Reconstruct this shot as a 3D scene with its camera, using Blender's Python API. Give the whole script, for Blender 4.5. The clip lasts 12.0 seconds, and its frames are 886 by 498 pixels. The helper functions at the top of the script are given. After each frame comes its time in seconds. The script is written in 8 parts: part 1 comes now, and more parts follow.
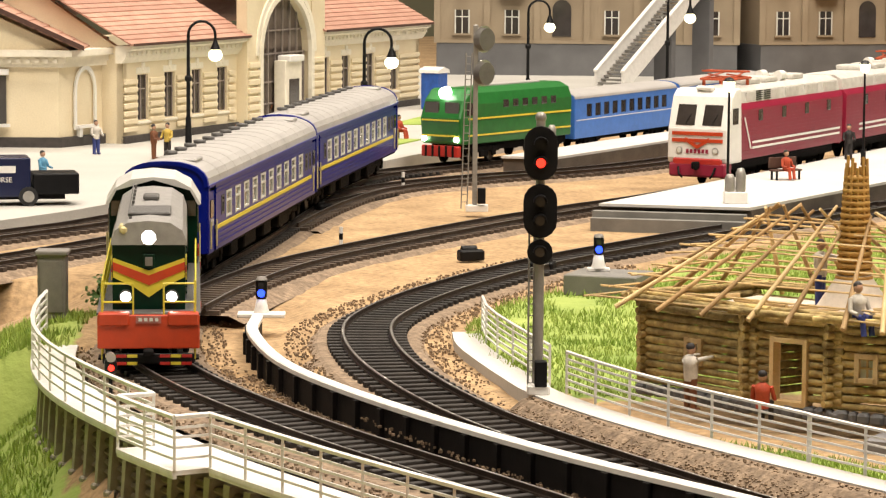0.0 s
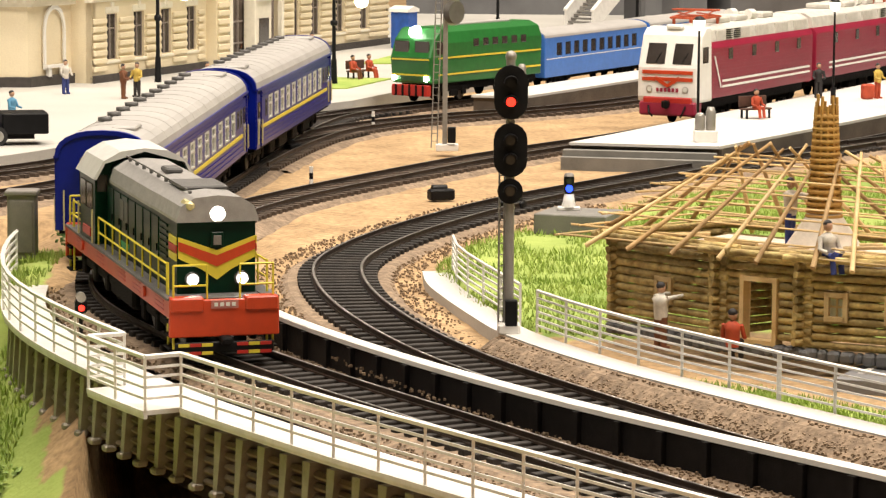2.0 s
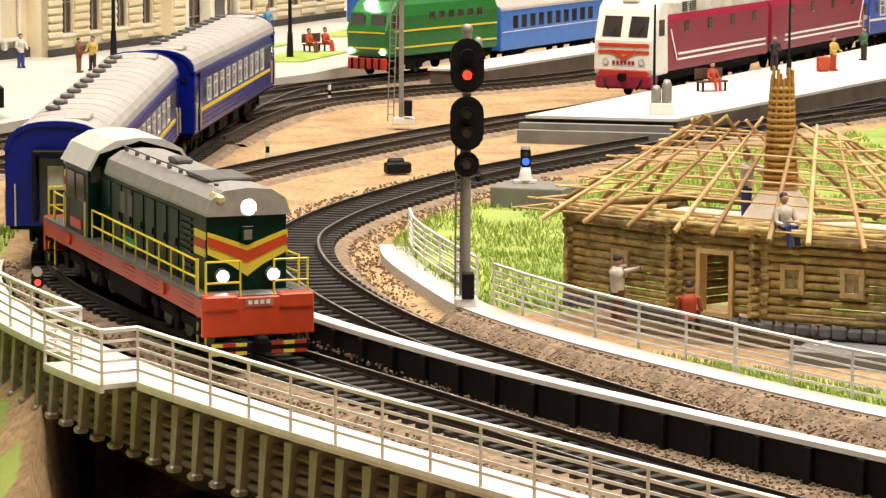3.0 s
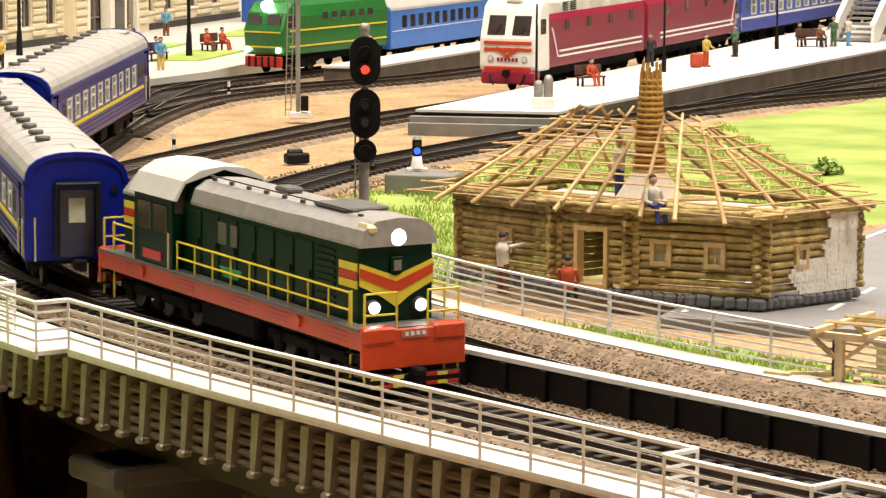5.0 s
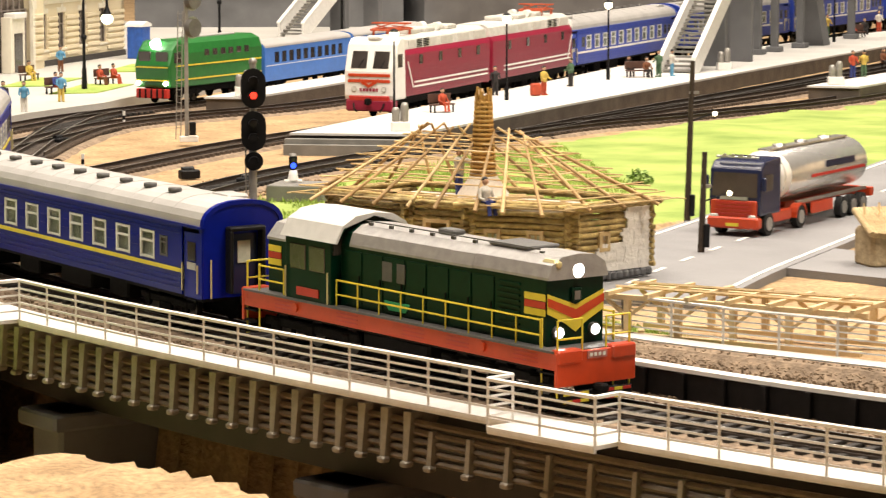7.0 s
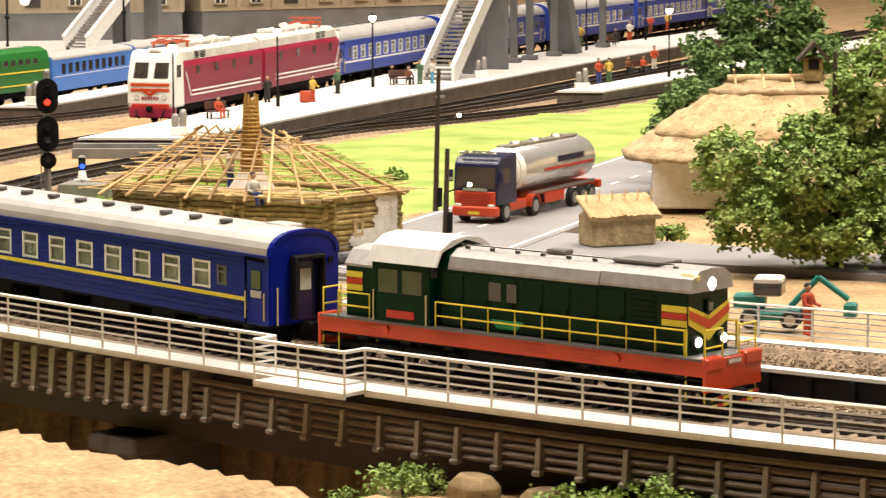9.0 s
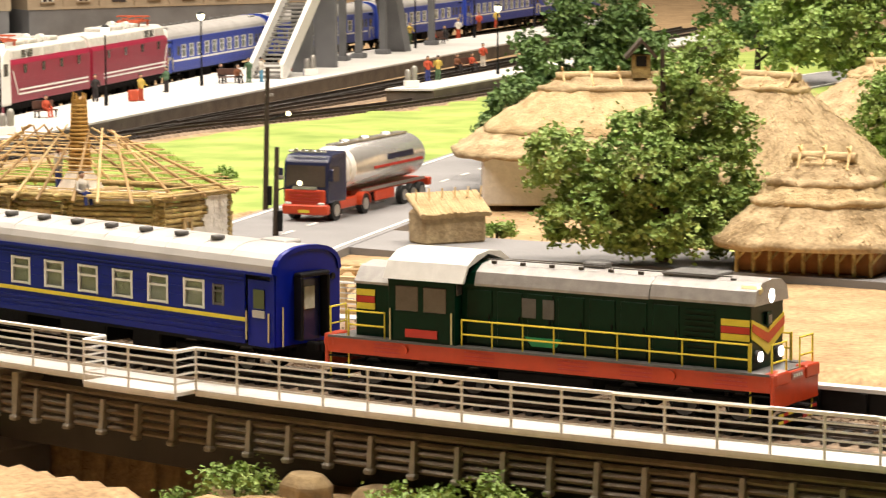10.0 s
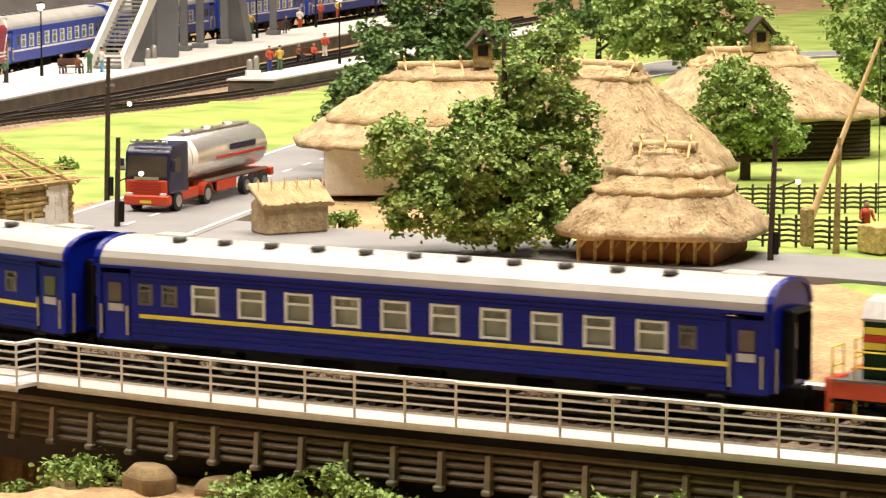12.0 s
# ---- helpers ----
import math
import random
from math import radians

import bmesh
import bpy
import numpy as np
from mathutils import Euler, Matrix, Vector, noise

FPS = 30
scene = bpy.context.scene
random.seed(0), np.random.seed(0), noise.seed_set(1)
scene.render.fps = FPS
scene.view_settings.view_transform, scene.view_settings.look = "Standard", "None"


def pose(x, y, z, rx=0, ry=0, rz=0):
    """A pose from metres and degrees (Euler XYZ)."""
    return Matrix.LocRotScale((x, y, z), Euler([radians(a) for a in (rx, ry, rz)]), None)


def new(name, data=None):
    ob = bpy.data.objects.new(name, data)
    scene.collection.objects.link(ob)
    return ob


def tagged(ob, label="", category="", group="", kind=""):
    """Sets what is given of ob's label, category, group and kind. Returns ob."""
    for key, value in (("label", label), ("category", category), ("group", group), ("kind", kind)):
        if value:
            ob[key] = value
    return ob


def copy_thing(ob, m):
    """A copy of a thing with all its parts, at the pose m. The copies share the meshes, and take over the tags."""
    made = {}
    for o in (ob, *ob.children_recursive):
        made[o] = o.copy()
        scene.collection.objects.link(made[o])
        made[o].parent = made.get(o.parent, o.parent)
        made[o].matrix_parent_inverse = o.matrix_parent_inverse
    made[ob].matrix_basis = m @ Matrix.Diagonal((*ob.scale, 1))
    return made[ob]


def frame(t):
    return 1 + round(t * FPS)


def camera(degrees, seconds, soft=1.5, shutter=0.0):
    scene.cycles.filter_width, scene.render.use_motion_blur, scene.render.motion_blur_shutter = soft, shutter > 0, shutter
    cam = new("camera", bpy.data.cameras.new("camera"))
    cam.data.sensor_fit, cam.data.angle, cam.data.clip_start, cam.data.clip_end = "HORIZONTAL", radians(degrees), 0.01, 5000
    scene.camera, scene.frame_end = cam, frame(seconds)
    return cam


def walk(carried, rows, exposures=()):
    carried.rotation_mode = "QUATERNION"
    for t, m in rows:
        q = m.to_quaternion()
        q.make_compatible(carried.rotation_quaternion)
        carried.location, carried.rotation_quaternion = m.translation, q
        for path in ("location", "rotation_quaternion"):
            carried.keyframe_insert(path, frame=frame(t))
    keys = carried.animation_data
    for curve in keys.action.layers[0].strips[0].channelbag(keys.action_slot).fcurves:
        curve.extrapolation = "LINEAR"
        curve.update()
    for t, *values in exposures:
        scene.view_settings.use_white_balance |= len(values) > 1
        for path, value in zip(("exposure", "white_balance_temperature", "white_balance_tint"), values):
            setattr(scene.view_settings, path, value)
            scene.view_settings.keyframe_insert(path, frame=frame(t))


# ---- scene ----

K = 1 / 87  # the layout is H0: sizes below are written in metres of the full-size railway


def aim(x, y, z, yaw, pitch, roll):
    """A camera pose: yaw to the right of +y, pitch up, roll, in degrees."""
    turn = Matrix.Rotation(radians(-yaw), 4, "Z") @ Matrix.Rotation(radians(90 + pitch), 4, "X")
    return Matrix.Translation((x, y, z)) @ turn @ Matrix.Rotation(radians(-roll), 4, "Z")


PATH = [
    (0.0, aim(0.0202, -1.2685, 0.1488, 0.42, -6.11, -0.40)),
    (0.5, aim(0.0202, -1.2685, 0.1488, 0.44, -6.36, -0.39)),
    (1.0, aim(0.0202, -1.2685, 0.1488, 0.55, -6.65, -0.41)),
    (1.5, aim(0.0202, -1.2685, 0.1488, 0.70, -6.94, -0.37)),
    (2.0, aim(0.0202, -1.2685, 0.1488, 0.98, -7.23, -0.35)),
    (2.5, aim(0.0202, -1.2685, 0.1488, 1.38, -7.46, -0.32)),
    (3.0, aim(0.0202, -1.2685, 0.1488, 1.79, -7.72, -0.30)),
    (4.1, aim(0.0195, -1.2763, 0.1493, 2.86, -7.93, -0.26)),
    (5.0, aim(0.0121, -1.3625, 0.1543, 3.92, -7.71, -0.23)),
    (5.5, aim(0.0069, -1.4235, 0.1579, 4.35, -7.45, -0.20)),
    (6.0, aim(0.0014, -1.4865, 0.1615, 4.96, -7.17, -0.11)),
    (6.5, aim(-0.0040, -1.5496, 0.1652, 5.60, -7.04, -0.10)),
    (7.0, aim(-0.0096, -1.6142, 0.1690, 6.45, -7.04, -0.01)),
    (8.0, aim(-0.0192, -1.7256, 0.1755, 8.35, -6.90, 0.11)),
    (9.0, aim(-0.0250, -1.7939, 0.1794, 10.46, -6.86, 0.23)),
    (9.5, aim(-0.0250, -1.7939, 0.1794, 11.71, -6.81, 0.35)),
    (10.0, aim(-0.0250, -1.7939, 0.1794, 13.62, -6.91, 0.24)),
    (10.5, aim(-0.0250, -1.7939, 0.1794, 14.42, -7.06, 0.13)),
    (11.0, aim(-0.0250, -1.7939, 0.1794, 15.27, -7.05, 0.18)),
    (11.5, aim(-0.0250, -1.7939, 0.1794, 15.96, -7.04, 0.17)),
    (12.0, aim(-0.0250, -1.7939, 0.1794, 16.55, -7.11, 0.15)),
]

cam = camera(16.28, 12.0, 1.25, 0.4)
walk(cam, PATH, exposures=[(0.0, 0.22), (3.0, 0.3), (7.0, 0.42), (9.5, 0.48), (12.0, 0.5)])

# ---- light: ceiling lamps of the exhibition hall ----
world = bpy.data.worlds.new("hall_air")
scene.world = world
world.use_nodes = True
world.node_tree.nodes["Background"].inputs["Color"].default_value = (1.0, 0.93, 0.82, 1)
world.node_tree.nodes["Background"].inputs["Strength"].default_value = 0.02


def ceiling_lamp(x, y, z, sx, sy, power):
    data = bpy.data.lights.new("ceiling_lamp", "AREA")
    data.shape, data.size, data.size_y, data.energy, data.color = "RECTANGLE", sx, sy, power, (1.0, 0.885, 0.75)
    ob = new("ceiling_lamp", data)
    ob.matrix_basis = pose(x, y, z)
    return tagged(ob, "long warm ceiling light over the layout", "lamp", "ceiling lamps", "structure")


for lx, ly, power in ((-0.4, -0.72, 22), (0.9, -0.95, 36), (-0.3, 0.1, 17), (0.9, 0.1, 18), (-0.2, 1.3, 21), (0.9, 1.3, 21)):
    ceiling_lamp(lx, ly, 1.75, 0.9, 0.35, power)


# ---- materials ----
def mat(name, colour, rough=0.6, metal=0.0, second=None, scale=3.0, amount=0.35, bump=0.15, fine=40.0, rand=0.0, emit=0.0, spec=0.5):
    """A surface with coarse and fine variation; scale and fine are per full-size metre."""
    m = bpy.data.materials.new(name)
    m.use_nodes = True
    nt = m.node_tree
    n, l = nt.nodes, nt.links
    b = n["Principled BSDF"]
    b.inputs["Roughness"].default_value, b.inputs["Metallic"].default_value = rough, metal
    b.inputs["Specular IOR Level"].default_value = spec
    tc = n.new("ShaderNodeTexCoord")
    big, small = n.new("ShaderNodeTexNoise"), n.new("ShaderNodeTexNoise")
    big.inputs["Scale"].default_value, small.inputs["Scale"].default_value = scale / K, fine / K
    big.inputs["Detail"].default_value, small.inputs["Detail"].default_value = 5, 3
    l.new(tc.outputs["Object"], big.inputs["Vector"]), l.new(tc.outputs["Object"], small.inputs["Vector"])
    ramp = n.new("ShaderNodeMapRange")
    ramp.inputs["From Min"].default_value, ramp.inputs["From Max"].default_value = 0.3, 0.7
    ramp.inputs["To Max"].default_value = 1.0
    l.new(big.outputs["Fac"], ramp.inputs["Value"])
    mix = n.new("ShaderNodeMix")
    mix.data_type = "RGBA"
    mix.inputs[6].default_value = (*colour, 1)
    c2 = second or tuple(c * (1 - amount) for c in colour)
    mix.inputs[7].default_value = (*c2, 1)
    l.new(ramp.outputs["Result"], mix.inputs[0])
    grain = n.new("ShaderNodeMix")
    grain.data_type, grain.blend_type = "RGBA", "MULTIPLY"
    grain.inputs[0].default_value = min(1.0, amount * 1.2)
    l.new(mix.outputs[2], grain.inputs[6])
    lift = n.new("ShaderNodeMapRange")
    lift.inputs["From Min"].default_value, lift.inputs["From Max"].default_value = 0.3, 0.7
    lift.inputs["To Min"].default_value, lift.inputs["To Max"].default_value = 0.6, 1.15
    l.new(small.outputs["Fac"], lift.inputs["Value"])
    l.new(lift.outputs["Result"], grain.inputs[7])
    out = grain.outputs[2]
    if rand:
        info, hsv = n.new("ShaderNodeObjectInfo"), n.new("ShaderNodeHueSaturation")
        rr = n.new("ShaderNodeMapRange")
        rr.inputs["To Min"].default_value, rr.inputs["To Max"].default_value = 1 - rand, 1 + rand
        l.new(info.outputs["Random"], rr.inputs["Value"])
        l.new(rr.outputs["Result"], hsv.inputs["Value"])
        l.new(out, hsv.inputs["Color"])
        out = hsv.outputs["Color"]
    l.new(out, b.inputs["Base Color"])
    if bump:
        bp = n.new("ShaderNodeBump")
        bp.inputs["Strength"].default_value, bp.inputs["Distance"].default_value = min(1.0, bump * 2), 0.05 * K
        l.new(small.outputs["Fac"], bp.inputs["Height"])
        l.new(bp.outputs["Normal"], b.inputs["Normal"])
    if emit:
        b.inputs["Emission Color"].default_value, b.inputs["Emission Strength"].default_value = (*colour, 1), emit
    return m


def glass_mat(name, colour, rough=0.08, alpha=1.0):
    m = bpy.data.materials.new(name)
    m.use_nodes = True
    b = m.node_tree.nodes["Principled BSDF"]
    b.inputs["Base Color"].default_value, b.inputs["Roughness"].default_value = (*colour, 1), rough
    b.inputs["Transmission Weight"].default_value = alpha
    b.inputs["IOR"].default_value = 1.3
    return m


M = dict(
    sand=mat("sand_ballast", (0.52, 0.36, 0.19), 0.95, second=(0.36, 0.23, 0.11), scale=0.35, amount=0.5, bump=0.5, fine=5),
    ballast=mat("grey_brown_ballast", (0.33, 0.24, 0.16), 0.95, second=(0.17, 0.12, 0.08), scale=2.2, amount=0.8, bump=0.9, fine=6),
    tie=mat("tarred_ties", (0.03, 0.024, 0.02), 0.8, scale=2, amount=0.5, rand=0.35),
    oldtie=mat("weathered_ties", (0.12, 0.085, 0.06), 0.85, second=(0.06, 0.042, 0.03), scale=1.5, amount=0.5),
    platformside=mat("dark_platform_side", (0.13, 0.105, 0.08), 0.85, second=(0.07, 0.055, 0.045), scale=0.8, amount=0.4),
    rail=mat("blackened_rail", (0.10, 0.075, 0.06), 0.4, 0.7, scale=1, amount=0.5),
    steel=mat("bare_steel", (0.62, 0.6, 0.57), 0.3, 0.9, amount=0.2),
    white=mat("white_paint", (0.82, 0.8, 0.76), 0.45, amount=0.08, bump=0.05),
    deck=mat("white_deck", (0.74, 0.72, 0.69), 0.5, amount=0.15, bump=0.05, fine=12),
    fence=mat("silver_white_paint", (0.8, 0.78, 0.74), 0.4, 0.0, amount=0.15, bump=0.03),
    pipe=mat("brown_pipe", (0.24, 0.19, 0.13), 0.4, 0.2, amount=0.3),
    girder=mat("dark_girder", (0.05, 0.042, 0.034), 0.5, 0.2, amount=0.4, scale=1),
    bracket=mat("grey_bracket", (0.36, 0.32, 0.26), 0.4, 0.25, amount=0.3),
    blackwall=mat("black_wall", (0.014, 0.012, 0.012), 0.6, amount=0.4, spec=0.2),
    platform=mat("pale_platform", (0.62, 0.6, 0.57), 0.7, amount=0.14, scale=0.3, bump=0.1, fine=10),
    plaza=mat("plaza_paving", (0.5, 0.485, 0.45), 0.7, amount=0.14, scale=0.15, bump=0.1, fine=8),
    asphalt=mat("grey_asphalt", (0.25, 0.245, 0.25), 0.9, amount=0.18, scale=0.3, bump=0.2, fine=20),
    cream=mat("cream_plaster", (0.80, 0.70, 0.50), 0.8, second=(0.74, 0.63, 0.43), amount=0.12, scale=0.5, bump=0.1, fine=12),
    creamtrim=mat("pale_trim", (0.86, 0.80, 0.66), 0.7, amount=0.1),
    # plinth colour, also on the sheet that darkens the station rooms
    plinth=mat("plinth_and_room_shade", (0.07, 0.06, 0.055), 0.7),
    tile=mat("clay_roof_tile", (0.52, 0.30, 0.22), 0.7, second=(0.42, 0.22, 0.16), amount=0.3, scale=1.0, rand=0.15),
    fascia=mat("dark_brown_fascia", (0.10, 0.045, 0.03), 0.6),
    darkglass=mat("dark_window_glass", (0.06, 0.05, 0.045), 0.12, amount=0.5, scale=0.7, bump=0.0, spec=0.8),
    beige=mat("beige_stone", (0.36, 0.29, 0.2), 0.85, second=(0.28, 0.22, 0.15), amount=0.25, scale=0.3, bump=0.2),
    greystone=mat("grey_stone", (0.17, 0.17, 0.175), 0.85, amount=0.3, scale=0.4),
    log=mat("golden_log", (0.56, 0.43, 0.17), 0.75, second=(0.27, 0.18, 0.06), scale=3.2, amount=0.55, bump=0.7, fine=9, rand=0.35),
    logend=mat("cut_log_end", (0.5, 0.34, 0.14), 0.8, amount=0.4, scale=6),
    stick=mat("peeled_pole", (0.76, 0.58, 0.31), 0.7, second=(0.58, 0.39, 0.17), amount=0.3, scale=1.5, rand=0.2),
    rafter=mat("weathered_pole", (0.5, 0.33, 0.15), 0.75, second=(0.3, 0.18, 0.07), amount=0.35, scale=1.5, rand=0.25),
    timber=mat("fresh_timber", (0.72, 0.54, 0.3), 0.7, amount=0.25, scale=2, rand=0.12),
    wicker=mat("woven_wicker", (0.56, 0.33, 0.08), 0.7, second=(0.38, 0.2, 0.04), amount=0.4, scale=3),
    clay=mat("pale_clay", (0.76, 0.68, 0.58), 0.9, amount=0.2),
    lime=mat("lime_render", (0.82, 0.78, 0.72), 0.9, amount=0.15, bump=0.4, fine=8),
    thatch=mat("straw_thatch", (0.55, 0.42, 0.25), 0.95, second=(0.30, 0.21, 0.11), scale=1.1, amount=0.55, bump=1.0, fine=7),
    straw=mat("light_straw", (0.58, 0.44, 0.25), 0.95, second=(0.4, 0.28, 0.14), scale=1.5, amount=0.4, bump=0.7, fine=10),
    mud=mat("orange_mud_wall", (0.45, 0.2, 0.07), 0.9, amount=0.3),
    leaf=mat("green_foliage", (0.15, 0.27, 0.045), 0.65, second=(0.36, 0.47, 0.13), scale=0.9, amount=0.5, bump=0.2, fine=6),
    leafdark=mat("dark_foliage", (0.065, 0.14, 0.035), 0.75, second=(0.16, 0.25, 0.07), scale=0.9, amount=0.5, bump=0.2, fine=6),
    bark=mat("dark_bark", (0.06, 0.04, 0.025), 0.9, amount=0.4, bump=0.6, fine=6),
    grassblade=mat("grass_fibre", (0.24, 0.36, 0.06), 0.85, second=(0.42, 0.5, 0.12), scale=0.6, amount=0.4),
    rock=mat("tan_rock", (0.36, 0.26, 0.13), 0.9, second=(0.16, 0.11, 0.06), scale=0.5, amount=0.5, bump=0.8, fine=3),
    tan=mat("tan_board", (0.55, 0.37, 0.2), 0.6, amount=0.2, scale=0.3),
    blue=mat("ultramarine_paint", (0.003, 0.011, 0.23), 0.3, amount=0.15, bump=0.02, spec=0.2),
    bluelight=mat("far_coach_blue", (0.035, 0.075, 0.46), 0.4, amount=0.15, bump=0.02),
    bluenarrow=mat("sky_blue_paint", (0.06, 0.2, 0.62), 0.4, amount=0.15, bump=0.02),
    yellow=mat("yellow_stripe", (0.75, 0.62, 0.05), 0.45, amount=0.1, bump=0.0),
    roof=mat("silver_grey_roof", (0.50, 0.48, 0.46), 0.42, 0.1, amount=0.2, scale=0.5, bump=0.05),
    roofdark=mat("grey_roof_fitting", (0.12, 0.115, 0.11), 0.5, amount=0.3),
    under=mat("black_underframe", (0.009, 0.008, 0.008), 0.7, amount=0.4, spec=0.12),
    curtain=mat("pale_curtain", (0.8, 0.8, 0.68), 0.7, second=(0.42, 0.46, 0.34), scale=1.6, amount=0.3),
    winframe=mat("window_frame_paint", (0.72, 0.72, 0.66), 0.5, amount=0.1),
    green=mat("loco_green", (0.001, 0.024, 0.012), 0.3, amount=0.25, bump=0.03, spec=0.14),
    tealpaint=mat("teal_paint", (0.01, 0.2, 0.17), 0.4, amount=0.15, bump=0),
    greenbright=mat("bright_green", (0.02, 0.35, 0.13), 0.4, amount=0.1),
    narrowgreen=mat("narrow_gauge_green", (0.025, 0.17, 0.035), 0.35, amount=0.2, bump=0.02),
    orange=mat("orange_red_paint", (0.56, 0.055, 0.012), 0.4, amount=0.15, bump=0.02),
    yellowpaint=mat("yellow_paint", (0.72, 0.60, 0.05), 0.45, amount=0.1, bump=0.0),
    redpaint=mat("red_paint", (0.5, 0.03, 0.02), 0.4, amount=0.15, bump=0.0),
    crimson=mat("crimson_paint", (0.3, 0.014, 0.045), 0.4, amount=0.12, bump=0.02),
    panto=mat("orange_pantograph", (0.52, 0.09, 0.03), 0.5, amount=0.3),
    black=mat("black_paint", (0.008, 0.008, 0.009), 0.45, amount=0.3, spec=0.2),
    glow=mat("white_headlight", (1.0, 0.97, 0.9), 0.3, emit=14.0, bump=0),
    lampglow=mat("warm_lamp_globe", (1.0, 0.88, 0.55), 0.3, emit=4.0, bump=0),
    redglow=mat("red_signal_light", (1.0, 0.03, 0.015), 0.3, emit=2.6, bump=0),
    blueglow=mat("blue_signal_light", (0.02, 0.06, 1.0), 0.3, emit=3.0, bump=0),
    lens=mat("dark_lens", (0.03, 0.03, 0.032), 0.1, bump=0),
    navy=mat("navy_paint", (0.015, 0.02, 0.06), 0.25, amount=0.1, bump=0),
    tank=mat("polished_tank", (0.78, 0.77, 0.75), 0.26, 0.7, amount=0.1, bump=0),
    tankwhite=mat("white_tank_end", (0.8, 0.77, 0.72), 0.3, amount=0.05, bump=0),
    tyre=mat("black_tyre", (0.018, 0.018, 0.018), 0.7),
    greybox=mat("grey_cabinet", (0.22, 0.2, 0.18), 0.5, amount=0.2),
    concrete=mat("grey_concrete", (0.23, 0.22, 0.2), 0.9, amount=0.3, scale=1),
    skin=mat("doll_skin", (0.6, 0.35, 0.22), 0.6),
    cwhite=mat("doll_white", (0.75, 0.7, 0.62), 0.7), cblue=mat("doll_blue", (0.04, 0.06, 0.25), 0.7),
    cred=mat("doll_red", (0.55, 0.08, 0.03), 0.7), cbrown=mat("doll_brown", (0.2, 0.07, 0.025), 0.7),
    cdark=mat("doll_dark", (0.03, 0.025, 0.025), 0.7), cyellow=mat("doll_yellow", (0.7, 0.5, 0.1), 0.7),
    cgreen=mat("doll_green", (0.08, 0.16, 0.08), 0.7), cteal=mat("doll_light_blue", (0.12, 0.35, 0.55), 0.7),
    bluebin=mat("blue_plastic", (0.03, 0.12, 0.5), 0.4),
    backdrop=mat("grey_green_backdrop", (0.16, 0.15, 0.09), 0.95, amount=0.3, scale=0.05),
    hall=mat("hall_wall", (0.14, 0.12, 0.1), 0.9, amount=0.2, scale=0.02, bump=0),
)


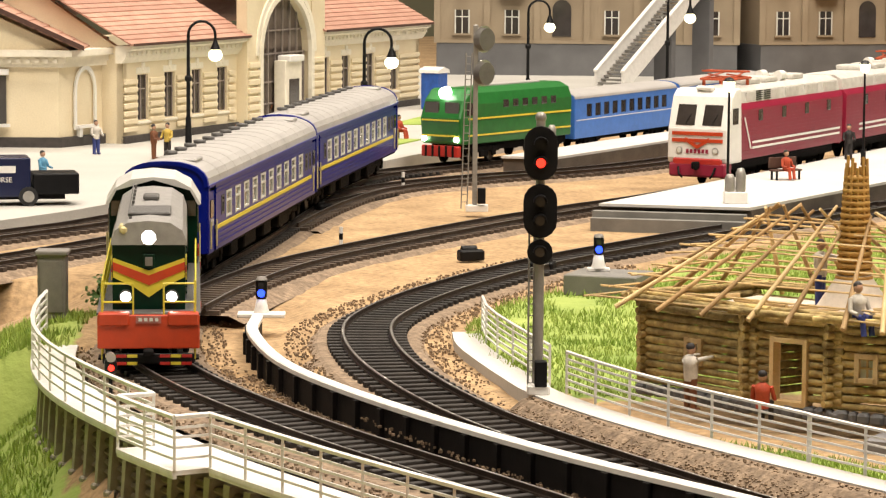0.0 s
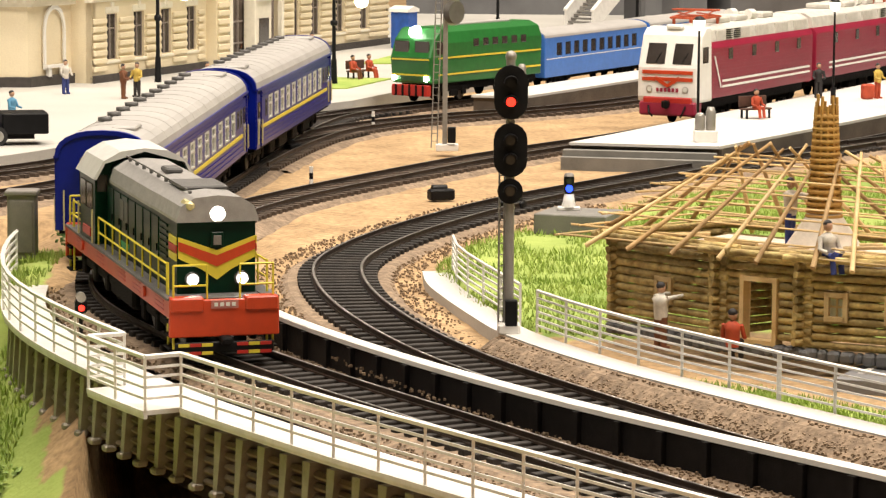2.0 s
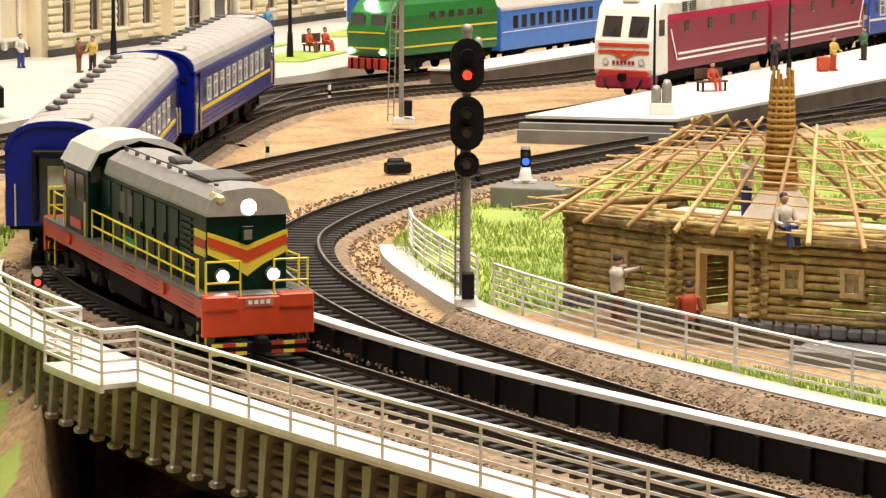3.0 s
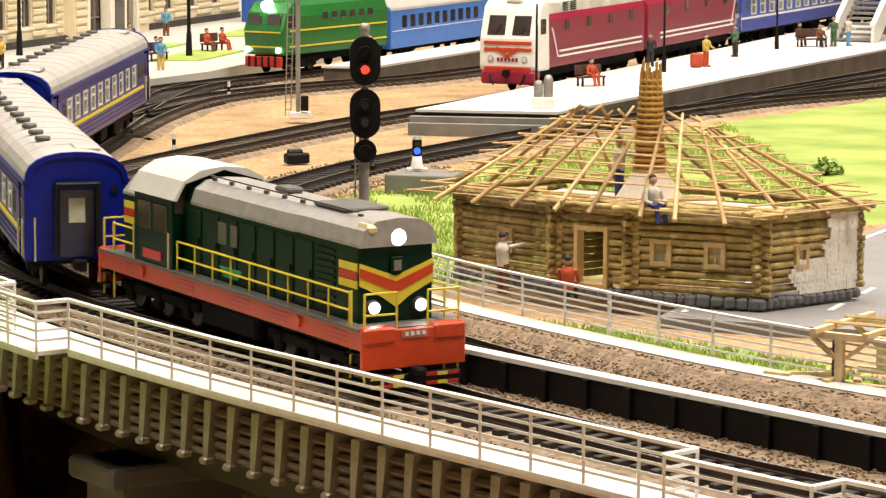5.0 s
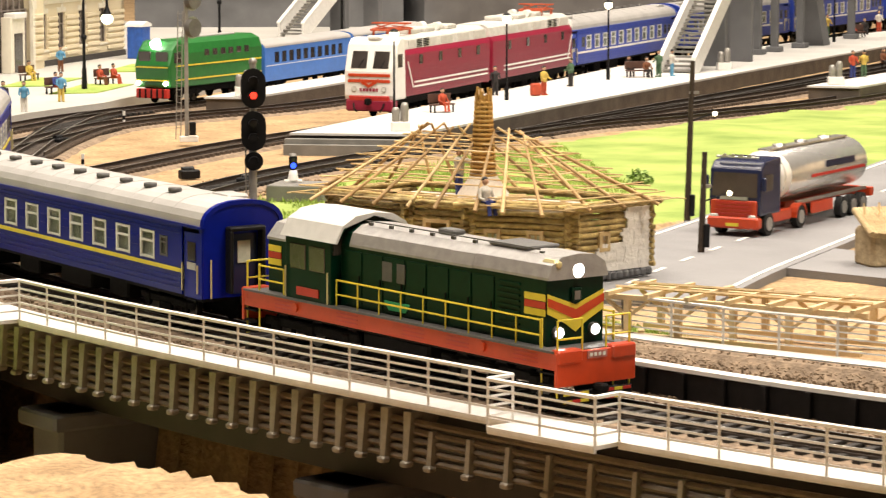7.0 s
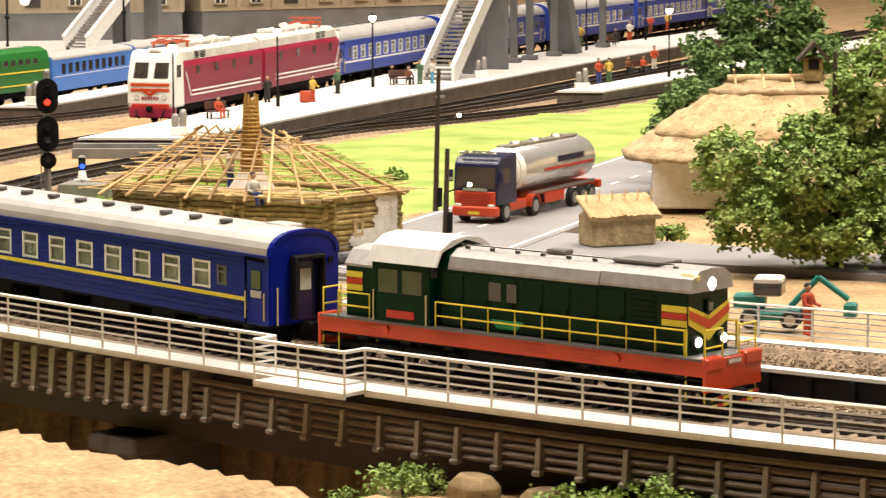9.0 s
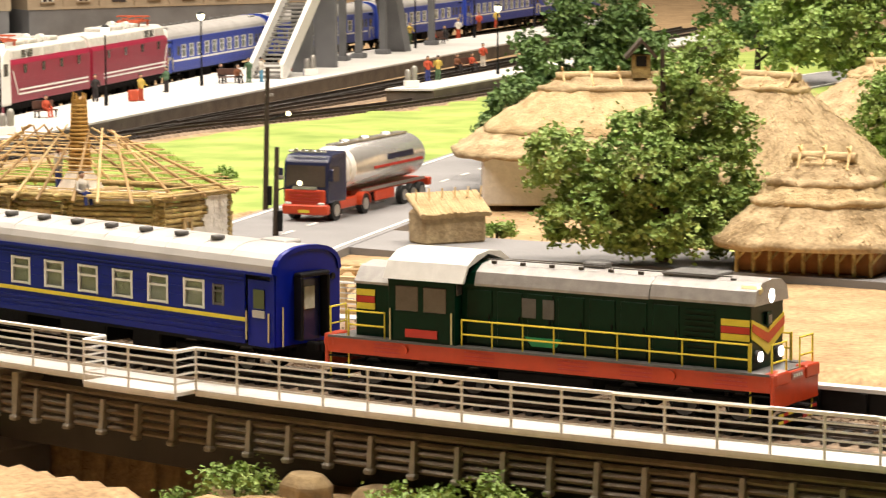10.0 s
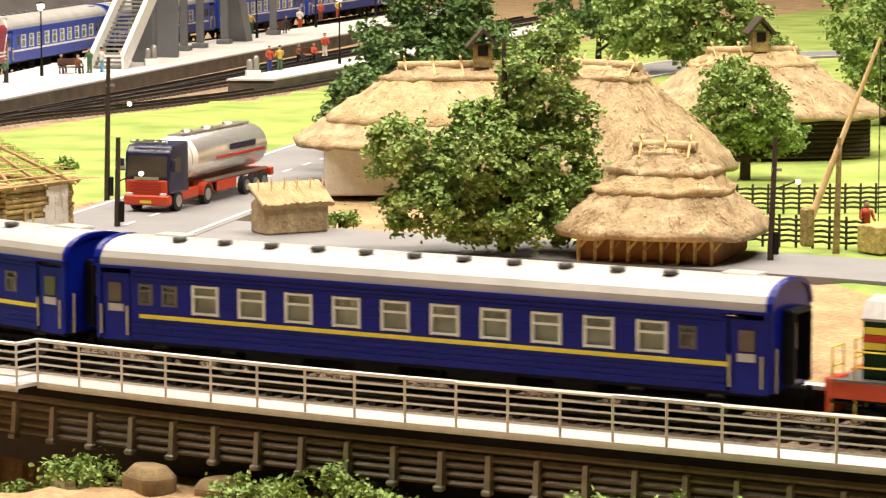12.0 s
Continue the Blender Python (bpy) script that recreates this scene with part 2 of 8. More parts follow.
# ---- mesh building, in full-size metres ----
class G:
    """Collects vertices and faces; each face has a material slot."""

    def __init__(self):
        self.v, self.f, self.m, self.smooth = [], [], [], []
        self.slot = 0

    def add(self, verts, faces, smooth=False):
        o = len(self.v)
        self.v.extend(tuple(p) for p in verts)
        for f in faces:
            self.f.append([o + i for i in f])
            self.m.append(self.slot), self.smooth.append(smooth)
        return self

    def box(self, cx, cy, cz, sx, sy, sz, rz=0.0, c=0.0):
        """A box about its middle; c cuts its corners."""
        hx, hy, hz = sx / 2, sy / 2, sz / 2
        co, si = math.cos(rz), math.sin(rz)
        c = min(c, hx * 0.9, hy * 0.9, hz * 0.9)
        if c <= 0:
            ring = [(-hx, -hy), (hx, -hy), (hx, hy), (-hx, hy)]
            layers = [(-hz, ring), (hz, ring)]
        else:
            ring = [(-hx + c, -hy), (hx - c, -hy), (hx, -hy + c), (hx, hy - c), (hx - c, hy), (-hx + c, hy), (-hx, hy - c), (-hx, -hy + c)]
            inner = [(math.copysign(abs(x) - c * 0.7, x), math.copysign(abs(y) - c * 0.7, y)) for x, y in ring]
            layers = [(-hz, inner), (-hz + c, ring), (hz - c, ring), (hz, inner)]
        k = len(ring)
        verts = [(cx + x * co - y * si, cy + x * si + y * co, cz + z) for z, r in layers for x, y in r]
        faces = [[i, (i + 1) % k, (i + 1) % k + k, i + k] for i in range(k)]
        faces = [[a + k * j for a in f] for j in range(len(layers) - 1) for f in faces]
        faces += [list(range(k))[::-1], [k * (len(layers) - 1) + i for i in range(k)]]
        return self.add(verts, faces)

    def prism(self, poly, z0, z1):
        k = len(poly)
        area = sum(poly[i][0] * poly[(i + 1) % k][1] - poly[(i + 1) % k][0] * poly[i][1] for i in range(k))
        poly = poly if area > 0 else poly[::-1]
        verts = [(x, y, z0) for x, y in poly] + [(x, y, z1) for x, y in poly]
        faces = [[i, (i + 1) % k, (i + 1) % k + k, i + k] for i in range(k)] + [list(range(k))[::-1], list(range(k, 2 * k))]
        return self.add(verts, faces)

    def extrude_x(self, poly, x0, x1):
        """A profile in (y, z), drawn along x."""
        k = len(poly)
        verts = [(x0, y, z) for y, z in poly] + [(x1, y, z) for y, z in poly]
        faces = [[i, (i + 1) % k, (i + 1) % k + k, i + k] for i in range(k)] + [list(range(k))[::-1], list(range(k, 2 * k))]
        return self.add(verts, faces)

    def extrude_y(self, poly, y0, y1):
        """A profile in (x, z), drawn along y."""
        k = len(poly)
        verts = [(x, y0, z) for x, z in poly] + [(x, y1, z) for x, z in poly]
        faces = [[i, (i + 1) % k, (i + 1) % k + k, i + k][::-1] for i in range(k)] + [list(range(k)), list(range(k, 2 * k))[::-1]]
        return self.add(verts, faces)

    def rod(self, a, b, r, n=6, r2=None, smooth=True):
        a, b = Vector(a), Vector(b)
        r2 = r if r2 is None else r2
        w = (b - a).normalized()
        u = w.orthogonal().normalized()
        t = w.cross(u)
        verts = [p + (u * math.cos(k * math.tau / n) + t * math.sin(k * math.tau / n)) * rr for p, rr in ((a, r), (b, r2)) for k in range(n)]
        o = len(self.f)
        self.add(verts, [[i, (i + 1) % n, (i + 1) % n + n, i + n] for i in range(n)], smooth and n > 5)
        return self.add(verts, [list(range(n))[::-1], list(range(n, 2 * n))])

    def tube(self, pts, r, n=6):
        for a, b in zip(pts, pts[1:]):
            self.rod(a, b, r, n)
        return self

    def lathe(self, prof, cx, cy, n=12, smooth=True):
        """A turned body: profile of (radius, z) about a vertical axis."""
        verts = [(cx + r * math.cos(k * math.tau / n), cy + r * math.sin(k * math.tau / n), z) for r, z in prof for k in range(n)]
        faces = [[j * n + i, j * n + (i + 1) % n, (j + 1) * n + (i + 1) % n, (j + 1) * n + i] for j in range(len(prof) - 1) for i in range(n)]
        self.add(verts, faces, smooth)
        return self

    def ball(self, c, r, n=10, sz=1.0):
        prof = [(max(1e-3, r * math.sin(math.pi * k / 6)), c[2] - r * sz * math.cos(math.pi * k / 6)) for k in range(7)]
        return self.lathe(prof, c[0], c[1], n)

    def sweep(self, pts, tans, prof, closed=True, smooth=False):
        """A cross-section of (across to the right, up) drawn along a way."""
        k = len(prof)
        verts = []
        for p, t in zip(pts, tans):
            rx, ry = t[1], -t[0]
            verts += [(p[0] + rx * u, p[1] + ry * u, p[2] + w) for u, w in prof]
        n = len(pts)
        rng = range(k) if closed else range(k - 1)
        faces = [[j * k + i, j * k + (i + 1) % k, (j + 1) * k + (i + 1) % k, (j + 1) * k + i] for j in range(n - 1) for i in rng]
        if closed:
            faces += [list(range(k))[::-1], [(n - 1) * k + i for i in range(k)]]
        return self.add(verts, faces, smooth)

    def mesh(self, name, mats, bevel=0.0, weld=False):
        me = bpy.data.meshes.new(name)
        me.from_pydata([(x * K, y * K, z * K) for x, y, z in self.v], [], self.f)
        me.polygons.foreach_set("material_index", self.m)
        me.polygons.foreach_set("use_smooth", self.smooth)
        for m in mats if isinstance(mats, (list, tuple)) else [mats]:
            me.materials.append(m)
        bm = bmesh.new()
        bm.from_mesh(me)
        if bevel or weld:
            bmesh.ops.remove_doubles(bm, verts=bm.verts, dist=1e-6)
        if bevel:
            edges = [e for e in bm.edges if len(e.link_faces) == 2 and e.calc_face_angle(0) > 0.6]
            bmesh.ops.bevel(bm, geom=edges, offset=bevel * K, segments=2, affect="EDGES", profile=0.6)
        bmesh.ops.recalc_face_normals(bm, faces=bm.faces)
        bm.to_mesh(me)
        bm.free()
        return me


def part(name, g, material, parent=None, label="", bevel=0.0, weld=False):
    ob = new(name, g.mesh(name, material, bevel, weld))
    if parent:
        ob.parent = parent
    return tagged(ob, label)


def at(x, y, z=0.0, rz=0.0, ry=0.0):
    """A pose in full-size metres; rz is the heading of the thing's +x, in degrees."""
    return pose(x * K, y * K, z * K, 0, ry, rz)


def thing(name, label, category, m=None, group="", kind=""):
    ob = new(name)
    ob.empty_display_size = 0.01
    if m is not None:
        ob.matrix_basis = m
    return tagged(ob, label, category, group, kind)


class Way:
    """A smooth way through a few points (x, y, z)."""

    def __init__(self, pts, step=0.5):
        p = [Vector(q if len(q) == 3 else (*q, 0)) for q in pts]
        p = [p[0] * 2 - p[1]] + p + [p[-1] * 2 - p[-2]]
        raw = []
        for a, b, c, d in zip(p, p[1:], p[2:], p[3:]):
            for k in range(24):
                u = k / 24
                raw.append(0.5 * (2 * b + (c - a) * u + (2 * a - 5 * b + 4 * c - d) * u * u + (3 * b - a - 3 * c + d) * u ** 3))
        raw.append(p[-2])
        for _ in range(3):
            raw = [raw[0]] + [(a + b * 2 + c) / 4 for a, b, c in zip(raw, raw[1:], raw[2:])] + [raw[-1]]
        s = np.r_[0, np.cumsum([(b - a).length for a, b in zip(raw, raw[1:])])]
        arr = np.array([tuple(q) for q in raw])
        self.length = float(s[-1])
        self.s = np.arange(0, self.length, step)
        self.p = np.stack([np.interp(self.s, s, arr[:, k]) for k in range(3)], 1)
        t = np.gradient(self.p, axis=0)
        self.t = t / np.linalg.norm(t[:, :2], axis=1)[:, None]

    def at(self, s):
        return np.array([np.interp(s, self.s, self.p[:, k]) for k in range(3)])

    def tan(self, s):
        t = np.array([np.interp(s, self.s, self.t[:, k]) for k in range(2)])
        return t / np.linalg.norm(t)

    def side(self, s, right, up=0.0):
        p, t = self.at(s), self.tan(s)
        return np.array([p[0] + t[1] * right, p[1] - t[0] * right, p[2] + up])

    def slice(self, s0, s1, step=0.5, right=0.0, up=0.0):
        ss = np.arange(s0, s1 + 1e-6, step)
        return [self.side(s, right, up) for s in ss], [self.tan(s) for s in ss]

    def near(self, x, y):
        return float(self.s[np.argmin((self.p[:, 0] - x) ** 2 + (self.p[:, 1] - y) ** 2)])

# ---- the tracks' ways ----
def drop(y):
    """The near line sinks towards the viaduct."""
    u = min(1.0, max(0.0, (2 - y) / 64))
    return -0.6 * u * u * (3 - 2 * u)


MAIN = Way([(x, y, drop(y)) for x, y in (
    (2.6, 50.2), (-0.7, 44.6), (-2.3, 38.0), (-3.5, 28.0), (-4.8, 14.4), (-6.4, -5.8), (-6.6, -14.5), (-5.3, -21.5),
    (-1.7, -29.6), (2.6, -36.6), (6.7, -42.4), (10.1, -47.0), (16.4, -55.3), (22.9, -62.8), (30.3, -70.3), (35.7, -75.7), (46.5, -86.3), (75, -114))])
RUN = Way([(x, y, drop(y) - 0.35 * min(1.0, max(0.0, (6 - y) / 20))) for x, y in (
    (2.6, 50.2), (-0.7, 44.6), (-2.3, 38.0), (-3.6, 28.0), (-5.0, 14.4), (-6.9, 0.0), (-7.2, -7.1), (-6.7, -15.2), (-4.7, -21.9),
    (-1.1, -29.2), (3.3, -36.6), (7.3, -43.3), (11.5, -49.6), (16.0, -55.2), (21.4, -61.5), (27.6, -67.6), (35.7, -75.6), (46.5, -86.3), (75, -114))])


def sink(y):
    """The loop track falls behind the retaining wall."""
    return -0.75 * min(1.0, max(0.0, (-20 - y) / 22))


LOOP = Way([(x, y, sink(y)) for x, y in (
    (96, 143), (62, 91), (45, 64), (30, 41), (23, 29.8), (14.9, 18.8), (11.2, 13.3), (6.4, 5.5), (2.9, -2.3), (0.9, -8.5), (0.1, -14.1), (0.9, -21.5),
    (3.2, -28.6), (6.6, -34.9), (10.6, -41.1), (15.0, -47.2), (20.6, -54), (29, -62.6), (46, -79.5))])
REDWAY = Way([(90, 165), (60, 118), (36.8, 81), (27.3, 61.5), (14.6, 36.5), (8.3, 26.6), (3.8, 18.9), (-2.4, 6.3), (-4.9, -2.1), (-6.3, -10)])
GREENWAY = Way([(40, 120), (15.2, 71), (8.6, 58.9), (2.4, 49.7), (-3, 41.5), (-8, 30), (-12, 19.6), (-15.2, 14.2), (-22, 3), (-30, -8)])
PASSWAY = Way([(54, 130), (36, 97), (22, 67.5), (16, 56.7), (10.5, 49.0), (4.5, 43.5), (-0.3, 36.8), (-2.6, 28.5), (-4.3, 18)])
LEFTWAY = Way([(-0.6, 36.5), (-3.2, 29.5), (-7, 20.0), (-11.1, 10.7), (-14, 5), (-20, -6), (-26, -16)])
SIDEWAY = Way([(100, 140), (73, 103), (54, 73.5), (43.5, 58), (33, 44), (27.5, 36.5)])
GRASSWAY = Way([(110, 138), (78, 98), (60, 70.5), (46, 51.5), (34, 40), (27, 34.2), (22.5, 28.9)])

S0, S1 = MAIN.near(-7.2, -11), MAIN.near(44, -86)
DECK_OUT, DECK_IN, DECK_Z = 3.7, 2.35, -0.45
WALL = Way([(-3.4, -11.0, 0), (-3.3, -15, 0), (-1.9, -21.9, 0), (1.0, -28.8, 0), (5.0, -36, 0), (9.1, -42, 0), (13.2, -47.6, 0), (19, -55.2, 0), (24.4, -61, 0), (32, -69, 0), (46, -83, 0)])


def nearest(way, x, y):
    """Distance to a way, its index, and the side: positive to the right of travel."""
    dx, dy = x - way.p[:, 0], y - way.p[:, 1]
    k = int(np.argmin(dx * dx + dy * dy))
    t = way.t[k]
    return float(np.hypot(dx[k], dy[k])), k, float(dx[k] * t[1] - dy[k] * t[0])


def inside(poly, x, y):
    hit = False
    for (x0, y0), (x1, y1) in zip(poly, poly[1:] + poly[:1]):
        if (y0 > y) != (y1 > y) and x < (x1 - x0) * (y - y0) / (y1 - y0) + x0:
            hit = not hit
    return hit


LAWN = [(3.2, -14), (4.4, -6), (8, 0), (13, 9), (18, 16), (26, 27.5), (34, 37), (46, 48.5), (60, 67.5), (80, 94), (140, 160), (160, 60), (120, -10), (70, -30), (52, -52), (46, -60), (44, -40), (38, -30),
        (36, 2), (30, -6), (21.0, -15), (20.5, -24), (17, -27), (10, -24), (7.6, -27), (5.2, -25), (4.0, -20)]
BANK = [(-80, 0), (-20, -6), (-11.5, -3), (-8.6, -8), (-9.6, -16), (-8.4, -24), (-7, -30), (-14, -60), (-80, -60)]
FORE = [(6.5, -31), (9, -36.5), (13, -42), (17, -46), (20.5, -50), (16, -40), (11, -34)]
ROAD_A = Way([(16.5, -36), (20, -29), (24.2, -21.5), (30.5, -10.5), (37.5, 1.0), (46, 16), (60, 40)])
ROAD_B = Way([(23.5, -23.5), (30, -31), (37, -37), (46, -46), (60, -62)])


def ease(u):
    u = min(1.0, max(0.0, u))
    return u * u * (3 - 2 * u)


S_SLOPE, S_RIM = MAIN.near(12.5, -50.5), MAIN.near(0.5, -33.5)


def ground_height(x, y):
    d, k, side = nearest(MAIN, x, y)
    base = -0.28
    dw, kw, sw = nearest(WALL, x, y)
    zt = MAIN.p[k][2]
    if d < 12 and y < 8 and side > -4.2 and not (sw < -0.75 and dw < 6 and y < -11):
        base = zt - 0.28 - 0.35 * min(1.0, max(0.0, (6 - y) / 20))
    if y < -19:
        dl, kl, _ = nearest(LOOP, x, y)
        if sw < -0.2 and dw < 6:
            base += sink(y) * (1 - ease((dl - 1.5) / 1.4))
    bank = x < -6 and y > -34
    if side > (1.5 if bank else -1.8) and y < (2 if bank else -17):
        out = side - 1.5
        if bank:  # the grassy bank by the viaduct's start
            base = zt - 0.3 - 0.42 * max(0, out - 2.0) + 0.5 * noise.noise((x * 0.25, y * 0.25, 0))
            base = max(-7.5, base if y > -14 else min(base, zt - 0.6 - 0.85 * out))
        else:
            sk = MAIN.s[k]
            level = -7.6 + 4.2 * ease((sk - S_SLOPE) / 9.0)
            level += (-3.0 - level) * ease((side - 6.0) / 1.6) * ease((sk - S_RIM) / 8.0)
            base = zt + level + 0.5 * noise.noise((x * 0.2, y * 0.2, 3)) + 0.25 * noise.noise((x * 0.8, y * 0.8, 5))
    if inside(LAWN, x, y):
        base += 0.16 + 0.3 * max(0, noise.noise((x * 0.16, y * 0.16, 7)))
    return base


def build_ground():
    xs = np.concatenate([np.arange(-140, -32, 4.0), np.arange(-32, 62, 0.75), np.arange(62, 260, 4.0)])
    ys = np.concatenate([np.arange(-130, -84, 4.0), np.arange(-84, 44, 0.75), np.arange(44, 240, 4.0)])
    verts, grass = [], []
    for y in ys:
        for x in xs:
            h = ground_height(x, y)
            verts.append((x * K, y * K, (h + 0.05 * noise.noise((x * 0.9, y * 0.9, 1))) * K))
            g = 1.0 if inside(LAWN, x, y) or inside(BANK, x, y) or inside(FORE, x, y) else 0.0
            if h < -2.2 and g == 0:
                g = 0.9 * max(0, noise.noise((x * 0.16, y * 0.16, 9)))
            grass.append(g)
    w = len(xs)
    faces = [(j * w + i, j * w + i + 1, (j + 1) * w + i + 1, (j + 1) * w + i) for j in range(len(ys) - 1) for i in range(w - 1)]
    me = bpy.data.meshes.new("ground")
    me.from_pydata(verts, [], faces)
    me.attributes.new("grass", "FLOAT", "POINT").data.foreach_set("value", grass)
    me.polygons.foreach_set("use_smooth", [True] * len(faces))
    # sand with a mown-fibre green where the grass mask is set
    m = mat("layout_ground", (0.50, 0.34, 0.18), 0.95, second=(0.31, 0.2, 0.1), scale=0.45, amount=0.75, bump=0.9, fine=4)
    n, l = m.node_tree.nodes, m.node_tree.links
    b = n["Principled BSDF"]
    sand = b.inputs["Base Color"].links[0].from_socket
    attr = n.new("ShaderNodeAttribute")
    attr.attribute_name = "grass"
    tc, tex, tex2 = n.new("ShaderNodeTexCoord"), n.new("ShaderNodeTexNoise"), n.new("ShaderNodeTexNoise")
    tex.inputs["Scale"].default_value, tex2.inputs["Scale"].default_value = 0.25 / K, 2.5 / K
    tex.inputs["Detail"].default_value = tex2.inputs["Detail"].default_value = 6
    l.new(tc.outputs["Object"], tex.inputs["Vector"]), l.new(tc.outputs["Object"], tex2.inputs["Vector"])
    green = n.new("ShaderNodeValToRGB")
    e = green.color_ramp.elements
    e[0].position, e[0].color = 0.3, (0.17, 0.25, 0.045, 1)
    e[1].position, e[1].color = 0.68, (0.35, 0.42, 0.105, 1)
    l.new(tex.outputs["Fac"], green.inputs["Fac"])
    edge = n.new("ShaderNodeMath")
    edge.operation = "MULTIPLY_ADD"
    l.new(tex2.outputs["Fac"], edge.inputs[0])
    edge.inputs[1].default_value = 0.8
    l.new(attr.outputs["Fac"], edge.inputs[2])
    step = n.new("ShaderNodeMapRange")
    step.inputs["From Min"].default_value, step.inputs["From Max"].default_value = 0.78, 1.0
    l.new(edge.outputs["Value"], step.inputs["Value"])
    mix = n.new("ShaderNodeMix")
    mix.data_type = "RGBA"
    l.new(step.outputs["Result"], mix.inputs[0]), l.new(sand, mix.inputs[6]), l.new(green.outputs["Color"], mix.inputs[7])
    l.new(mix.outputs[2], b.inputs["Base Color"])
    me.materials.append(m)
    tagged(new("ground", me), "sandy layout ground with patches of fibre grass", "ground", kind="structure")


build_ground()


# ---- hall round the layout ----
def hall():
    g = G()
    g.box(0, 500, 0, 1300, 4, 520)
    part("wall_back", g, M["hall"]).location.z = 0.6
    bpy.data.objects["wall_back"].location.y = -0.2
    g = G().box(0, -420, 0, 1300, 4, 520)
    part("wall_front", g, M["hall"])
    for nm, x in (("wall_west", -520), ("wall_east", 560)):
        part(nm, G().box(x, 40, 60, 4, 920, 520), M["hall"])
    part("ceiling", G().box(20, 40, 232, 1090, 930, 4), M["hall"])
    part("floor", G().box(20, 40, -90, 1090, 930, 4), M["tan"])
    for nm in ("wall_back", "wall_front", "wall_west", "wall_east", "ceiling", "floor"):
        tagged(bpy.data.objects[nm], "plain wall of the exhibition hall" if "wall" in nm else "plain hall surface", "wall" if "wall" in nm else nm, kind="structure")


hall()


# ---- track: bed, rails and ties ----
def track(way, s0=0.0, s1=None, wide=1.55, up=0.0, bed="ballast", tie_parent=False):
    s1 = way.length - 0.6 if s1 is None else s1
    root = thing("railway_track", "dark model track with ballast, ties and blackened rails", "track", group="railway tracks", kind="structure")
    pts, tans = way.slice(s0, s1, 0.7)
    part("track_bed", G().sweep(pts, tans, [(-wide - 0.55, -0.42 + up), (-wide, -0.16 + up), (wide, -0.16 + up), (wide + 0.55, -0.42 + up)], False), M[bed], root, "grey-brown ballast bed")
    for r in (-0.75, 0.75):
        g = G()
        g.sweep(pts, tans, [(r - 0.075, up - 0.03), (r - 0.06, up + 0.02), (r - 0.035, up + 0.04), (r - 0.04, up + 0.13), (r - 0.055, up + 0.17), (r + 0.055, up + 0.17), (r + 0.04, up + 0.13), (r + 0.035, up + 0.04), (r + 0.06, up + 0.02), (r + 0.075, up - 0.03)])
        part("rail", g, M["rail"], root)
        part("rail_head", G().sweep(pts, tans, [(r - 0.03, up + 0.172), (r - 0.03, up + 0.178), (r + 0.03, up + 0.178), (r + 0.03, up + 0.172)]), M["steel"], root, "worn shiny running surface")
    return root, s0, s1, up


TRACKS = [track(RUN, 1.5), track(LOOP), track(REDWAY), track(GREENWAY), track(LEFTWAY), track(SIDEWAY), track(GRASSWAY), track(PASSWAY)]


# ---- viaduct walkway, railing and girders ----
BAYS = [(MAIN.near(-3.6, -32.3) - 1.9, MAIN.near(-3.6, -32.3) + 1.3), (MAIN.near(14.2, -55.3) - 2.7, MAIN.near(14.2, -55.3) + 1.3)]


def edge_at(s):
    for a, b in BAYS:
        if a <= s <= b:
            return DECK_OUT + 1.0
    return DECK_OUT


def walkway():
    root = thing("walkway", "white viaduct walkway beside the near track", "walkway", kind="structure")
    s = S0
    cuts = [S0] + [c for bay in BAYS for c in bay] + [S1]
    for a, b in zip(cuts, cuts[1:]):
        e = edge_at((a + b) / 2)
        pts, tans = MAIN.slice(a, b, 0.4)
        pts.append(MAIN.at(b)), tans.append(MAIN.tan(b))
        part("deck_slab", G().sweep(pts, tans, [(DECK_IN, DECK_Z - 0.12), (DECK_IN, DECK_Z), (e, DECK_Z), (e, DECK_Z - 0.12)]), M["deck"], root, "white deck slab")
        part("edge_beam", G().sweep(pts, tans, [(e - 0.12, DECK_Z - 0.21), (e - 0.12, DECK_Z - 0.124), (e - 0.02, DECK_Z - 0.124), (e - 0.02, DECK_Z - 0.21)]), M["deck"], root, "off-white edge beam")
    return root


walkway()


def railing(nm, stations, pts_at, label, group, h=1.35, ends=True, parts=(0.3, 0.58, 0.84, 1.08), r=0.045, top=0.07):
    """A railing with posts at the stations; each stretch has a wide top rail and thinner ones below."""
    root = thing(nm, label, "railing", group=group, kind="structure")
    posts = [pts_at(s) for s in stations]
    for p in posts if ends else ():
        part("post", G().box(p[0], p[1], p[2] + h / 2, 0.07, 0.07, h), M["fence"], root)
    for hh in parts + (h,):
        g = G()
        rr = top if hh == h else r
        for a, b in zip(posts, posts[1:]):
            up = Vector((0, 0, hh))
            g.rod(Vector(a) + up, Vector(b) + up, rr, 5 if hh == h else 4)
        part("top_rail" if hh == h else "rail", g, M["fence"], root)
    return root


